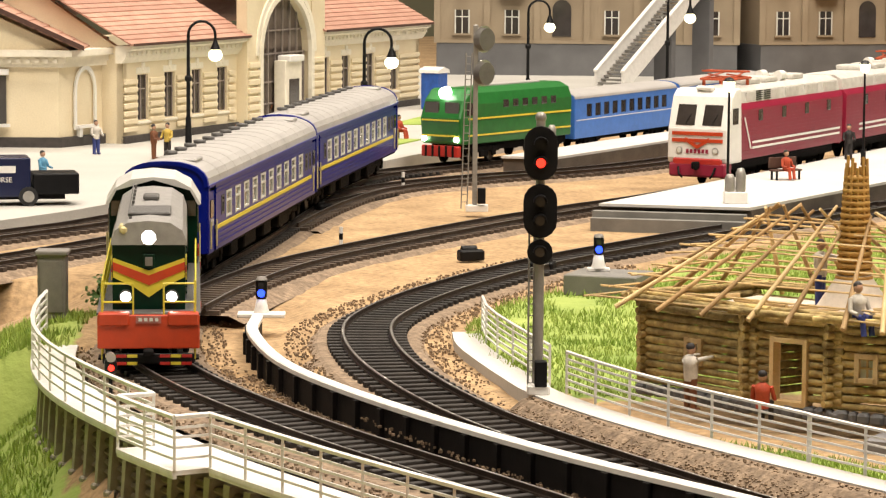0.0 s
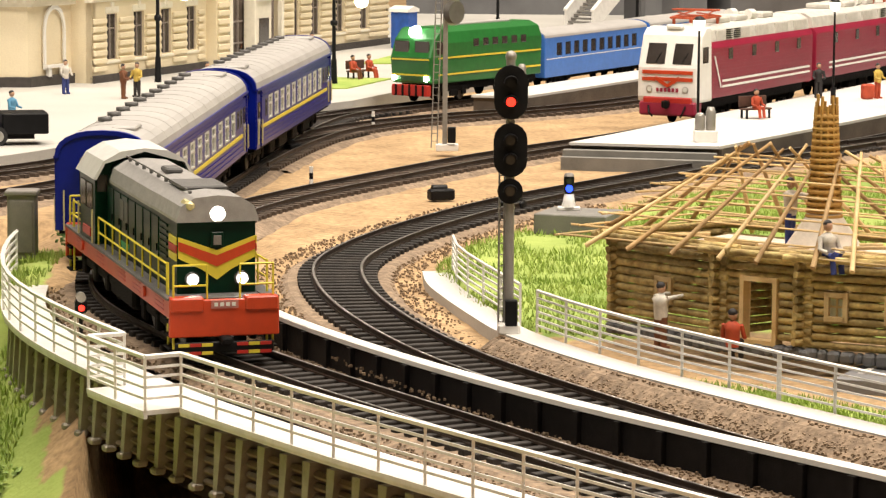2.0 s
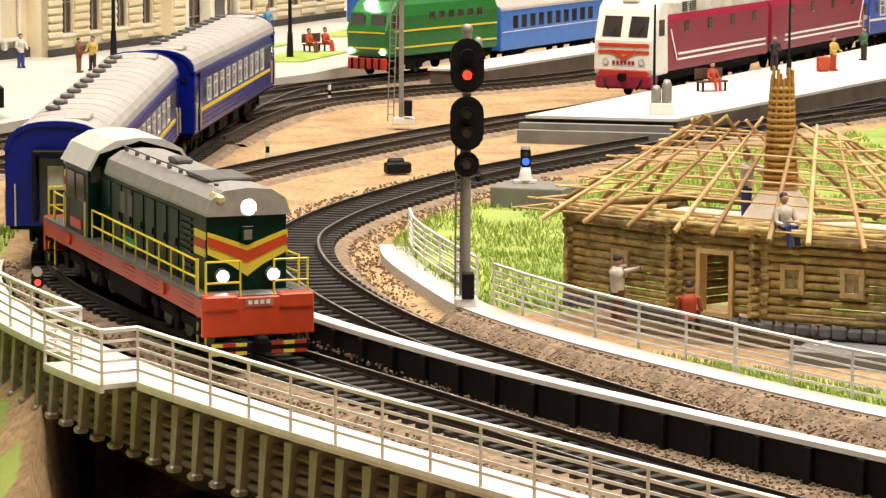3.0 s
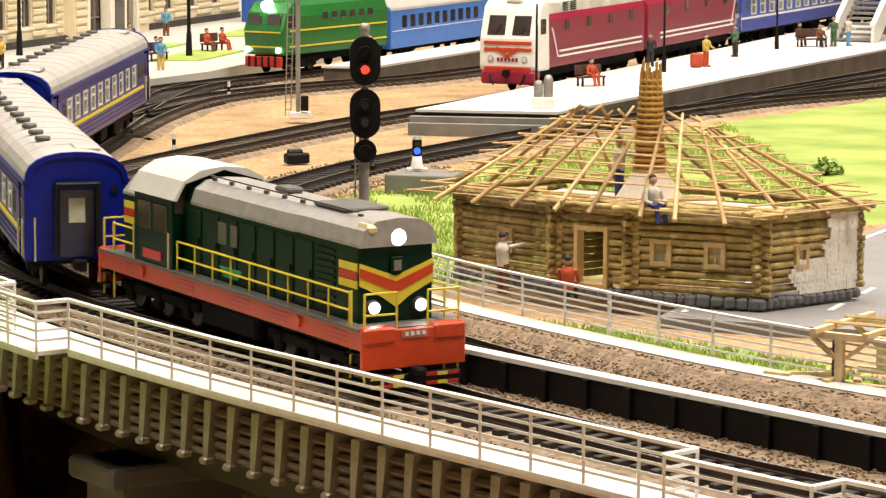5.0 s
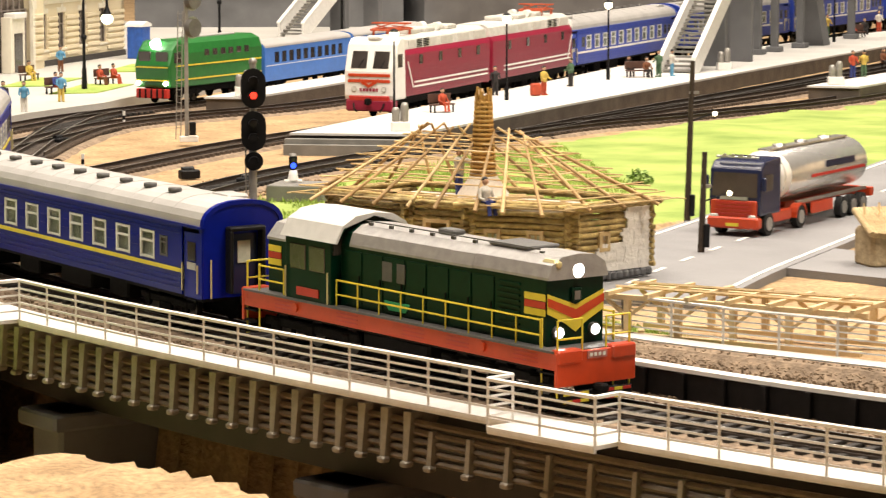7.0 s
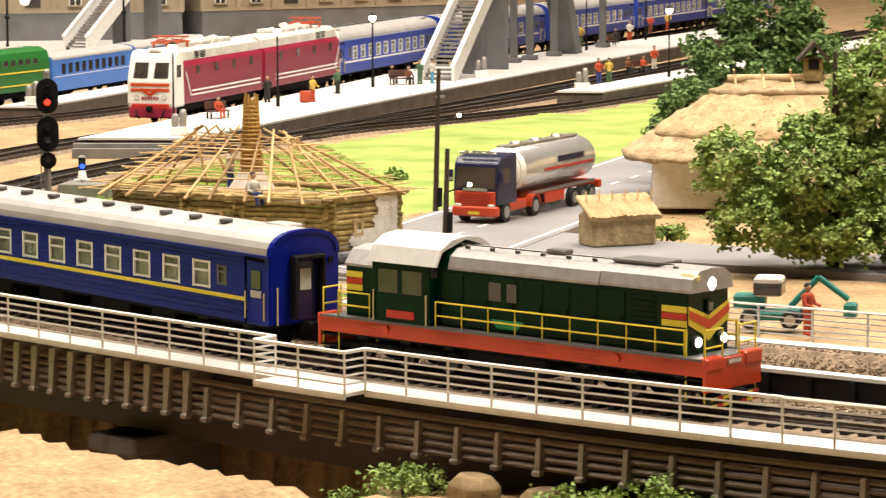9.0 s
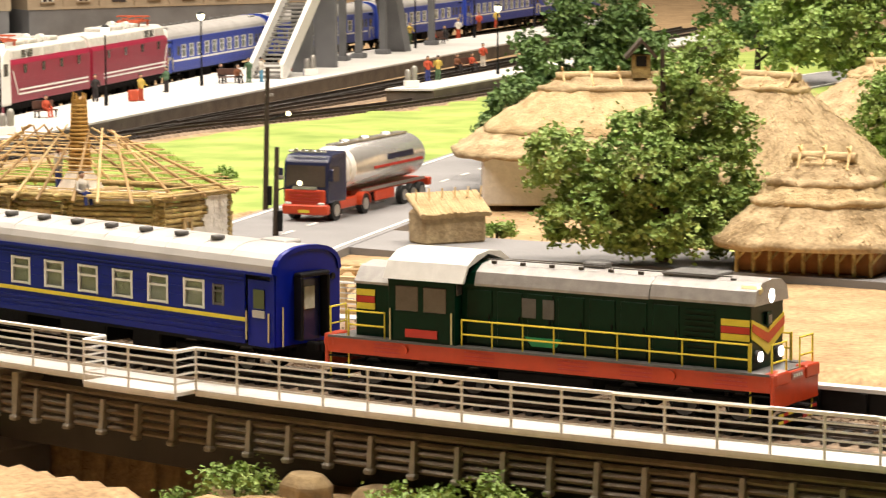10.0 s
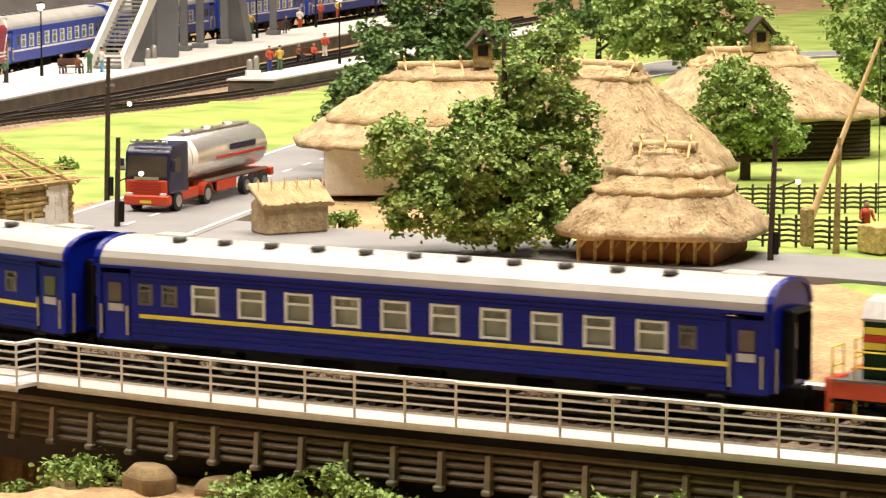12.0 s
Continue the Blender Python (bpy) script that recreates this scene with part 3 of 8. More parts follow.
def outer_railing():
    lab = "silver-white tubular railing along the viaduct walkway"
    segs = [(S0, BAYS[0][0]), BAYS[0], (BAYS[0][1], BAYS[1][0]), BAYS[1], (BAYS[1][1], S1)]
    for n, (a, b) in enumerate(segs):
        e = edge_at((a + b) / 2) - 0.06
        k = max(2, round((b - a) / 1.72))
        st = list(np.linspace(a, b, k + 1))
        railing("railing", st, lambda s, e=e: tuple(MAIN.side(s, e, DECK_Z)), lab, "walkway railings")
    for a, b in BAYS:
        for s in (a, b):
            railing("railing", [0, 1], lambda u, s=s: tuple(MAIN.side(s, DECK_OUT - 0.06 + u, DECK_Z)), "short silver-white return of the walkway railing", "walkway railings", ends=False)


outer_railing()


def viaduct():
    root = thing("viaduct", "dark steel viaduct girders with grey brackets and concrete piers", "bridge", kind="structure")
    pts, tans = MAIN.slice(S0 + 6, S1, 0.6, 0.0, -0.5)
    for off, z0, z1, mname in ((1.0, -3.3, -0.8, "girder"), (-2.2, -3.3, -0.45, "girder")):
        part("girder", G().sweep(pts, tans, [(off - 0.12, z0), (off - 0.12, z1), (off + 0.12, z1), (off + 0.12, z0)]), M[mname], root)
    part("girder_floor", G().sweep(pts, tans, [(-2.2, -0.95), (-2.2, -0.4), (2.3, -0.4), (2.3, -0.75), (1.0, -0.95)]), M["girder"], root)
    for z in (-0.62, -0.9, -1.18, -1.46, -1.74):
        part("pipe", G().sweep(pts, tans, [(3.2, z - 0.09), (3.13, z), (3.2, z + 0.09), (3.31, z + 0.09), (3.38, z), (3.31, z - 0.09)]), M["pipe"], root, "brown lengthwise pipe")
    s = S0 + 6.5
    while s < S1 - 1:
        p, t = MAIN.side(s, 3.45, -0.4), MAIN.tan(s)
        rz = math.atan2(t[1], t[0])
        g = G()
        u, v = Vector((t[0], t[1], 0)), Vector((t[1], -t[0], 0))
        top, low = Vector((p[0], p[1], p[2] - 0.42)), Vector((p[0], p[1], p[2] - 1.95))
        near_bay = s < BAYS[1][0] - 4
        wide, deep = (0.17, -1.3) if near_bay else (0.08, -0.2)
        top.z -= 0.0 if near_bay else 0.45
        ring = [(-wide, deep), (wide, deep), (wide, 0.02), (-wide, 0.02)]
        foot = [(-0.1, -0.25), (0.1, -0.25), (0.1, 0.12), (-0.1, 0.12)]
        g.add([tuple(top + u * i + v * j) for i, j in ring] + [tuple(low + u * i + v * j) for i, j in foot], [[0, 1, 2, 3], [7, 6, 5, 4], [0, 4, 5, 1], [1, 5, 6, 2], [2, 6, 7, 3], [3, 7, 4, 0]])
        g.box(p[0] + v.x * 0.06, p[1] + v.y * 0.06, p[2] - 1.98, 0.32, 0.34, 0.18, rz, 0.05)
        part("bracket", g, M["bracket"], root)
        s += 1.02 if s < BAYS[1][0] - 4 else 1.6
    for s in np.arange(S0 + 22, S1, 15.5):
        p, t = MAIN.side(s, 0.4, -0.5), MAIN.tan(s)
        rz = math.atan2(t[1], t[0])
        g = G().box(p[0], p[1], p[2] - 5.6, 2.0, 4.2, 4.6, rz, 0.15)
        g.box(p[0], p[1], p[2] - 3.6, 2.6, 5.0, 0.6, rz, 0.1)
        part("pier", g, M["greystone"], root, "dark concrete pier")


viaduct()


def retaining_wall():
    root = thing("retaining_wall", "black retaining wall with pilasters and a white coping", "wall", kind="structure")
    pts, tans = WALL.slice(0, WALL.length - 1, 0.5)
    part("wall_face", G().sweep(pts, tans, [(0.25, -1.9), (0.25, -0.02), (-0.06, -0.02), (-0.06, -1.9)]), M["blackwall"], root)
    part("coping", G().sweep(pts, tans, [(0.3, -0.02), (0.3, 0.1), (0.25, 0.14), (-0.02, 0.14), (-0.08, 0.1), (-0.08, -0.02)]), M["white"], root, "white coping")
    for s in np.arange(1.5, WALL.length - 2, 1.55):
        p, t = WALL.side(s, 0.28), WALL.tan(s)
        part("pilaster", G().box(p[0], p[1], -0.84, 0.2, 0.22, 1.6, math.atan2(t[1], t[0])), M["blackwall"], root)


retaining_wall()

# footpath and railing inside the loop
FOOT = Way([(3.2, -13.8), (3.4, -17.4), (4.5, -23.4), (5.4, -27.0), (7.5, -31.8), (10.8, -37.5), (14.0, -42.4), (17.6, -46.9), (22.0, -51.2), (32, -61)])
pts, tans = FOOT.slice(0.2, FOOT.length - 0.7, 0.5)
tagged(part("footpath", G().sweep(pts, tans, [(-0.45, -0.5), (-0.45, 0.02), (0.45, 0.02), (0.45, -0.5)]), M["platform"]), "pale footpath along the loop track", "path", kind="structure")
s = FOOT.near(5.2, -26.4)
pts, tans = FOOT.slice(s, FOOT.length - 0.7, 0.5)
tagged(part("ballast_bank", G().sweep(pts, tans, [(0.4, -0.01), (0.75, -0.1), (1.35, -0.55), (1.75, -0.85), (1.75, -1.4), (0.4, -1.4)]), M["ballast"]), "brown ballast bank below the footpath", "ballast", kind="structure")
pts, tans = WALL.slice(5, WALL.length - 1, 0.5)
tagged(part("ballast_bank", G().sweep(pts, tans, [(0.2, -0.82), (0.7, -0.86), (1.3, -1.0), (2.6, -1.2), (2.6, -1.7), (0.2, -1.7)]), M["ballast"]), "brown ballast bank at the foot of the wall", "ballast", kind="structure")
lab = "translucent-looking pale railing along the footpath"
a = FOOT.near(4.9, -25.6)
for s0, s1, off in ((0.3, a - 0.4, -0.5), (a + 1.0, FOOT.near(10.6, -37.4), -0.55), (FOOT.near(10.6, -37.4), FOOT.near(15.4, -44.3), -0.5), (FOOT.near(15.4, -44.3), FOOT.length - 1, -0.5)):
    k = max(2, round((s1 - s0) / 2.1))
    railing("railing", list(np.linspace(s0, s1, k + 1)), lambda s, o=off: tuple(FOOT.side(s, o, 0.0)), lab, "footpath railings", 1.15, parts=(0.2, 0.39, 0.58, 0.77, 0.96), r=0.035, top=0.05)


# ---- platforms, plaza, roads ----
def slab(nm, poly, z0, z1, m, label, cat):
    if cat != "platform":
        return tagged(part(nm, G().prism(poly, z0, z1), M[m]), label, cat, kind="structure")
    ob = tagged(part(nm, G().prism(poly, z1 - 0.12, z1), M[m]), label, cat, kind="structure")
    cx, cy = sum(p[0] for p in poly) / len(poly), sum(p[1] for p in poly) / len(poly)
    inner = [(x + math.copysign(0.12, cx - x), y + math.copysign(0.12, cy - y)) for x, y in poly]
    # recessed side wall, darker and browner than the slab above
    part("platform_side", G().prism(inner, z0, z1 - 0.124), M["platformside"], ob, "dark grey-brown side wall")
    return ob


slab("plaza", [(-120, -8), (-24.5, -8), (-16.4, 15.5), (-13.2, 21.5), (-9.6, 30.2), (-4.6, 42.3), (-0.2, 49.6), (1.6, 54.5), (11, 74.5), (30, 112), (30, 150), (-120, 150)], -0.6, 0.38, "plaza", "pale paved station forecourt", "pavement")
PLAT = [(9.4, 21.9), (15.7, 20.3), (27, 40), (43, 67), (76, 121), (94, 150), (90, 153), (72, 126), (38.6, 79.5), (29.0, 60.2), (16.4, 35.4), (12.6, 28)]
slab("platform_1", PLAT, -0.4, 0.8, "platform", "long pale island platform beside the crimson locomotive", "platform")
for n, (dz, dy) in enumerate(((0.53, -0.55), (0.27, -1.1))):
    slab("platform_step_%d" % (n + 1), [(9.2, 21.85), (9.2 + dy * 0.2, 21.85 + dy), (15.6 + dy * 0.2, 20.25 + dy), (15.6, 20.25)], -0.4, dz, "concrete", "concrete step at the platform's end", "step")
slab("platform_2", [(44.5, 53.5), (47.6, 52.3), (61, 71), (100, 127), (97, 129)], -0.4, 0.8, "platform", "narrow pale platform between the outer tracks", "platform")
slab("platform_3", [(5.9, 49.4), (8.6, 48.7), (13.8, 58.4), (36, 101), (34, 102), (11.5, 60.5)], -0.4, 0.7, "platform", "narrow platform beside the narrow-gauge train", "platform")


def road(nm, way, half, z, label):
    pts, tans = way.slice(0, way.length - 0.6, 0.8)
    tagged(part(nm, G().sweep(pts, tans, [(-half, -0.5), (-half, z), (half, z), (half, -0.5)]), M["asphalt"]), label, "road", kind="structure")


road("road_1", ROAD_A, 4.1, 0.05, "grey asphalt road with white dashed lines")
road("road_2", ROAD_B, 3.0, 0.02, "grey asphalt side road")
FARROAD = Way([(60, 40), (78, 62), (90, 74), (104, 78), (130, 74)])
road("road_3", FARROAD, 3.0, 0.05, "far grey road with white edge lines")


def markings():
    root = thing("road_marking", "white painted dashes on the asphalt road", "road marking", kind="structure")
    for s in np.arange(3, ROAD_A.length - 8, 3.4):
        pts, tans = ROAD_A.slice(s, s + 1.3, 0.65)
        part("dash", G().sweep(pts, tans, [(-0.09, 0.055), (-0.09, 0.075), (0.09, 0.075), (0.09, 0.055)]), M["white"], root)
    for off in (-3.7, 3.7):
        pts, tans = ROAD_A.slice(1, ROAD_A.length - 3, 0.8)
        part("edge_line", G().sweep(pts, tans, [(off - 0.09, 0.055), (off - 0.09, 0.075), (off + 0.09, 0.075), (off + 0.09, 0.055)]), M["white"], root)
    for off in (-2.7, 2.7):
        pts, tans = FARROAD.slice(1, FARROAD.length - 3, 0.8)
        part("edge_line", G().sweep(pts, tans, [(off - 0.1, 0.055), (off - 0.1, 0.075), (off + 0.1, 0.075), (off + 0.1, 0.055)]), M["white"], root)


markings()

# ---- rolling stock: +x is forward, z = 0 is the top of the rails ----
def wheelset(root, x, r=0.5, rods=False):
    for y in (-0.75, 0.75):
        w = part("wheel", G().rod((x, y - 0.07, r), (x, y + 0.07, r), r, 18), M["under"], root)
        part("rim", G().rod((x, y + math.copysign(0.072, y), r), (x, y + math.copysign(0.09, y), r), r * 0.82, 18), M["roofdark"], w)


def bogie(root, x, length=2.6, wheel=0.5):
    for dx in (-length / 2, length / 2):
        wheelset(root, x + dx, wheel)
    for y in (-1.0, 1.0):
        g = G()
        g.box(x, y, 0.62, length + 1.1, 0.12, 0.26, 0, 0.04)
        for dx in (-length / 2, length / 2):
            g.box(x + dx, y * 1.03, 0.52, 0.36, 0.16, 0.42, 0, 0.05)
        g.box(x, y * 1.03, 0.42, 0.7, 0.16, 0.3, 0, 0.04)
        part("bogie_frame", g, M["under"], root)


def coupler(root, x, way):
    g = G().box(x, 0, 1.0, 0.5, 0.3, 0.3, 0, 0.05)
    g.box(x + 0.25 * way, 0.12, 1.0, 0.22, 0.22, 0.36, 0, 0.05)
    part("coupler", g, M["under"], root)


def arch(half, z0, z1, top, n=8, power=2.0):
    """A coach section: straight sides from z0 to z1, then a rounded roof up to top, as (y, z)."""
    pts = [(-half, z0), (-half, z1)]
    for k in range(1, n):
        a = math.pi * k / n
        pts.append((-half * math.copysign(abs(math.cos(a)) ** (2 / power), math.cos(a)), z1 + (top - z1) * abs(math.sin(a)) ** (2 / power)))
    return pts + [(half, z1), (half, z0)]


def roof_shell(half, z1, top, thick, x0, x1, n=12, power=2.4, over=0.0):
    pts = arch(half + over, z1, z1, top, n, power)[1:-1]
    inner = [(y * (half - thick) / (half + over), z1 + (z - z1) * (top - thick - z1) / (top - z1) - 0.02) for y, z in reversed(pts)]
    return G().extrude_x(pts + inner, x0, x1)


def side_panels(g, y, z0, z1, x0, x1, holes, t=0.06):
    """A side wall with openings (x0, x1, z0, z1), in one welded piece."""
    xs = sorted({x0, x1, *(h[0] for h in holes), *(h[1] for h in holes)})
    zs = sorted({z0, z1, *(h[2] for h in holes), *(h[3] for h in holes)})
    for a, b in zip(xs, xs[1:]):
        for c, d in zip(zs, zs[1:]):
            if not any(h[0] <= a and b <= h[1] and h[2] <= c and d <= h[3] for h in holes):
                g.box((a + b) / 2, y, (c + d) / 2, b - a, t, d - c)


def long_coach(body_mat, label, group, near=True, stripe="yellow"):
    root = thing("passenger_coach", label, "train coach", group=group)
    L, half, z0, z1, top = 23.6, 1.52, 1.1, 3.45, 4.3
    h = L / 2
    big = [(-8.1 + 1.74 * k, -8.1 + 1.74 * k + 1.02, 2.06, 3.03) for k in range(10)]
    small = [(8.95, 9.5, 2.25, 2.95), (-9.25, -8.65, 2.25, 2.95), (-10.15, -9.6, 2.25, 2.95)]
    body = None
    for y in (-half, half):
        g = G()
        side_panels(g, y, z0, z1, -h + 1.35, h - 1.35, big + small)
        ob = part("side_wall", g, M[body_mat], root, weld=True)
        for w in big + small:
            cx, cz, wx, wz = (w[0] + w[1]) / 2, (w[2] + w[3]) / 2, w[1] - w[0], w[3] - w[2]
            g = G()
            for dx in (-wx / 2 + 0.05, wx / 2 - 0.05):
                g.box(cx + dx, y, cz, 0.1, 0.1, wz)
            for dz in (-wz / 2 + 0.05, wz / 2 - 0.05, 0.12):
                g.box(cx, y, cz + dz, wx - 0.2, 0.09, 0.07)
            win = part("window", g, M["winframe" if wx > 0.8 else "roofdark"], root, "pale window frame")
            part("pane", G().box(cx, y * 0.985, cz, wx - 0.16, 0.03, wz - 0.12), M["winglass"], win)
            if wx > 0.8:
                part("curtain", G().box(cx, y * 0.9, cz + 0.06, wx * 0.94, 0.03, wz), M["curtain"], win, "drawn pale curtain")
        # pressed ribs below and above the windows
        for z in (1.28, 1.46, 1.64):
            part("rib", G().box(0, y * 1.025, z, L - 2.8, 0.06, 0.05), M[body_mat], root)
        for z in (3.12, 3.26):
            part("rib", G().box(0, y * 1.025, z, L - 2.8, 0.05, 0.045), M[body_mat], root)
        for a, b in zip(big, big[1:]):
            part("rib", G().box((a[1] + b[0]) / 2, y * 1.022, 2.42, 0.6, 0.05, 0.05), M[body_mat], root)
            part("rib", G().box((a[1] + b[0]) / 2, y * 1.022, 2.72, 0.6, 0.05, 0.05), M[body_mat], root)
        part("stripe", G().box(0.2, y * 1.024, 1.9, L - 3.0, 0.07, 0.13), M[stripe], root, "yellow stripe under the windows")
        part("gutter", G().box(0, y * 1.02, z1, L, 0.09, 0.09), M[body_mat], root)
        for e in (-1, 1):
            cx = e * (h - 0.72)
            dr = part("door", G().box(cx, y * 0.97, 2.15, 1.1, 0.06, 2.2, 0, 0.02), M[body_mat], root, "recessed end door")
            part("door_window", G().box(cx, y * 1.0, 2.62, 0.5, 0.05, 0.62), M["darkglass"], dr)
            part("door_panel", G().box(cx - e * 0.02, y * 1.0, 2.12, 0.56, 0.04, 0.24), M["roof"], dr, "grey number panel")
            g = G()
            for dx in (-0.52, 0.5):
                g.rod((cx + dx, y * 1.05, 1.25), (cx + dx, y * 1.05, 2.2), 0.035, 5)
            part("handrail", g, M["brass"], dr, "pale yellow handrails")
            part("door_post", G().box(e * (h - 0.09), y * 0.99, (z0 + z1) / 2, 0.18, 0.1, z1 - z0), M[body_mat], root)
    for e in (-1, 1):
        ends = arch(half - 0.02, z0, z1, top - 0.05, 12, 2.4)
        part("end_wall", G().extrude_x(ends, e * h - 0.03, e * h + 0.03), M[body_mat], root, "flat blue end wall")
        rim = part("end_rim", roof_shell(half, z1, top + 0.03, 0.12, e * h - 0.14, e * h + 0.08, over=0.03), M[body_mat], root, "blue roof end band")
        g = G()
        for y in (-0.62, 0.62):
            g.box(e * (h + 0.22), y, 2.3, 0.4, 0.13, 2.1, 0, 0.04)
        g.box(e * (h + 0.22), 0, 3.4, 0.4, 1.36, 0.14, 0, 0.04)
        part("gangway", g, M["black"], root, "black rubber gangway frame")
        part("gangway_door", G().box(e * (h + 0.05), 0, 2.2, 0.04, 1.0, 2.0), M["navy"], root)
        part("gangway_window", G().box(e * (h + 0.09), 0, 2.6, 0.04, 0.5, 0.75, 0, 0.02), M["curtain"], root, "pale window in the end door")
        part("end_lamp", G().rod((e * (h + 0.03), 1.15, 3.2), (e * (h + 0.1), 1.15, 3.2), 0.11, 8), M["black"], root)
        g = G().rod((e * (h + 0.1), -1.25, 1.1), (e * (h + 0.1), -1.25, 2.4), 0.03, 5)
        part("end_handrail", g, M["brass"], root)
        coupler(root, e * (h + 0.3), e)
    part("roof", roof_shell(half, z1, top, 0.1, -h + 0.14, h - 0.14, over=0.02), M["roof"], root, "silver-grey rounded roof")
    for x in np.arange(-h + 1.2, h - 1.0, 1.55):
        part("roof_seam", roof_shell(half, z1, top + 0.012, 0.1, x - 0.02, x + 0.02, over=0.022), M["roof"], root)
    for k in range(11):
        x = -9.2 + 1.74 * k
        g = G().lathe([(0.09, top - 0.26), (0.09, top - 0.02), (0.24, top - 0.02), (0.24, top + 0.1), (0.02, top + 0.12)], x, -0.55 if near else 0.55, 8)
        part("roof_vent", g, M["roofdark"], root, "dark mushroom vent")
    for x, y in ((h - 1.7, 0.5), (-h + 1.7, 0.5)):
        part("roof_hatch", G().box(x, y, top - 0.02, 1.2, 0.8, 0.14, 0, 0.05), M["roof"], root)
    part("floor_pan", G().box(0, 0, 1.04, L - 0.2, 2.9, 0.14), M["under"], root)
    for x, w in ((-5.2, 2.2), (-1.5, 1.6), (2.2, 2.4), (5.4, 1.4)):
        part("underfloor_box", G().box(x, 0, 0.68, w, 2.5, 0.6, 0, 0.06), M["under"], root)
    for x in (-8.5, 8.5):
        bogie(root, x)
    # table lamps and seats hint behind the panes
    part("aisle_partition", G().box(0, 0.15, 2.1, L - 3, 0.05, 1.9), M["curtain"], root)
    return root


M["winglass"] = glass_mat("coach_window_glass", (0.75, 0.8, 0.78), 0.05, 0.92)
M["brass"] = mat("pale_brass", (0.66, 0.58, 0.3), 0.4, 0.3, amount=0.1, bump=0)


def shunter():
    root = thing("diesel_locomotive", "dark green diesel shunting locomotive with orange-red frame and yellow handrails", "locomotive")
    part("frame", G().box(0, 0, 1.27, 15.8, 2.7, 0.5, 0, 0.03), M["under"], root)
    for y in (-1.42, 1.42):
        beam = part("side_beam", G().box(0, y, 1.36, 15.9, 0.1, 0.5, 0, 0.02), M["orange"], root, "orange-red side beam")
        for x in (-5.6, -2.2, 1.2, 3.4, 6.6):
            for dz in (-0.12, 0.0, 0.12):
                part("slot", G().box(x, y * 1.04, 1.38 + dz, 1.1, 0.02, 0.035), M["redpaint"], beam)
        for x in (-5.0, 4.6):
            part("jack_point", G().rod((x, y, 1.38), (x, y * 1.09, 1.38), 0.16, 10), M["orange"], beam)
        part("footboard", G().box(0, y * 0.93, 1.64, 15.8, 0.42, 0.07), M["roofdark"], root, "grey-brown walkway")
    part("deck_plate", G().box(0, 0, 1.62, 15.8, 2.4, 0.06), M["roofdark"], root)
    for e in (-1, 1):
        bp = part("buffer_beam", G().box(e * 7.98, 0, 1.13, 0.14, 3.0, 1.0, 0, 0.03), M["orange"], root, "orange-red front plate")
        g = G()
        for y in (-1.02, 1.02):
            g.box(e * 7.9, y, 1.5, 0.42, 0.92, 0.4, 0, 0.05)
        part("step_block", g, M["orange"], bp)
        part("number_plate", G().box(e * 8.07, 0, 1.5, 0.03, 0.74, 0.22), M["redplate"], bp, "red plate with pale bars")
        g = G()
        for k in range(4):
            g.box(e * 8.09, -0.24 + 0.16 * k, 1.5, 0.02, 0.1, 0.1)
        part("plate_bar", g, M["winframe"], bp)
        part("plough_bar", G().box(e * 8.05, 0, 0.34, 0.08, 2.7, 0.3, 0, 0.03), M["black"], bp)
        for z in (0.2, 0.42):
            for k, y in enumerate((-1.12, -0.8, -0.48, 0.48, 0.8, 1.12)):
                part("warning_bar", G().box(e * 8.1, y, z, 0.02, 0.3, 0.09), M["redpaint" if k % 2 else "yellowpaint"], bp, "red and yellow warning stripe")
        part("coupler", G().box(e * 8.25, 0, 0.55, 0.45, 0.3, 0.22, 0, 0.05), M["under"], root)
        for y in (-1.36, 1.36):
            for z in (0.3, 0.65, 1.0):
                part("step", G().box(e * 7.55, y, z, 0.7, 0.25, 0.05), M["under"], root)
            g = G().rod((e * 7.9, y, 0.3), (e * 7.9, y, 2.55), 0.035, 5).rod((e * 7.2, y, 0.3), (e * 7.2, y, 2.55), 0.035, 5)
            part("handrail", g, M["yellowpaint"], root, "yellow handrail")
        g = G()
        for z in (2.0, 2.55):
            g.rod((e * 7.92, -1.36, z), (e * 7.92, -0.45, z), 0.03, 5).rod((e * 7.92, 1.36, z), (e * 7.92, 0.45, z), 0.03, 5)
        g.rod((e * 7.92, -0.45, 1.6), (e * 7.92, -0.45, 2.55), 0.03, 5).rod((e * 7.92, 0.45, 1.6), (e * 7.92, 0.45, 2.55), 0.03, 5)
        part("end_handrail", g, M["yellowpaint"], root, "yellow handrail")
    # long hood
    half = 1.08
    prof = [(-half, 1.6), (-half, 3.62), (-0.96, 3.98), (-0.6, 4.2), (0, 4.26), (0.6, 4.2), (0.96, 3.98), (half, 3.62), (half, 1.6)]
    hood = part("hood", G().extrude_x(prof, -3.1, 7.05), M["green"], root, "dark green engine hood", bevel=0.04)
    topp = [(-half - 0.02, 3.57), (-half - 0.02, 3.65), (-0.98, 4.0), (-0.62, 4.23), (0, 4.29), (0.62, 4.23), (0.98, 4.0), (half + 0.02, 3.65), (half + 0.02, 3.57)]
    part("hood_roof", G().extrude_x(topp, -2.6, 3.6), M["hoodroof"], hood, "grey hood roof")
    topf = [(y * 1.02, z + 0.03) for y, z in topp]
    part("hood_roof", G().extrude_x(topf, 3.65, 7.2), M["hoodroof"], hood, "grey hood roof")
    for x in np.arange(-2.2, 6.8, 1.05):
        part("lifting_eye", G().box(x, -0.55, 4.28, 0.16, 0.08, 0.1), M["roofdark"], hood)
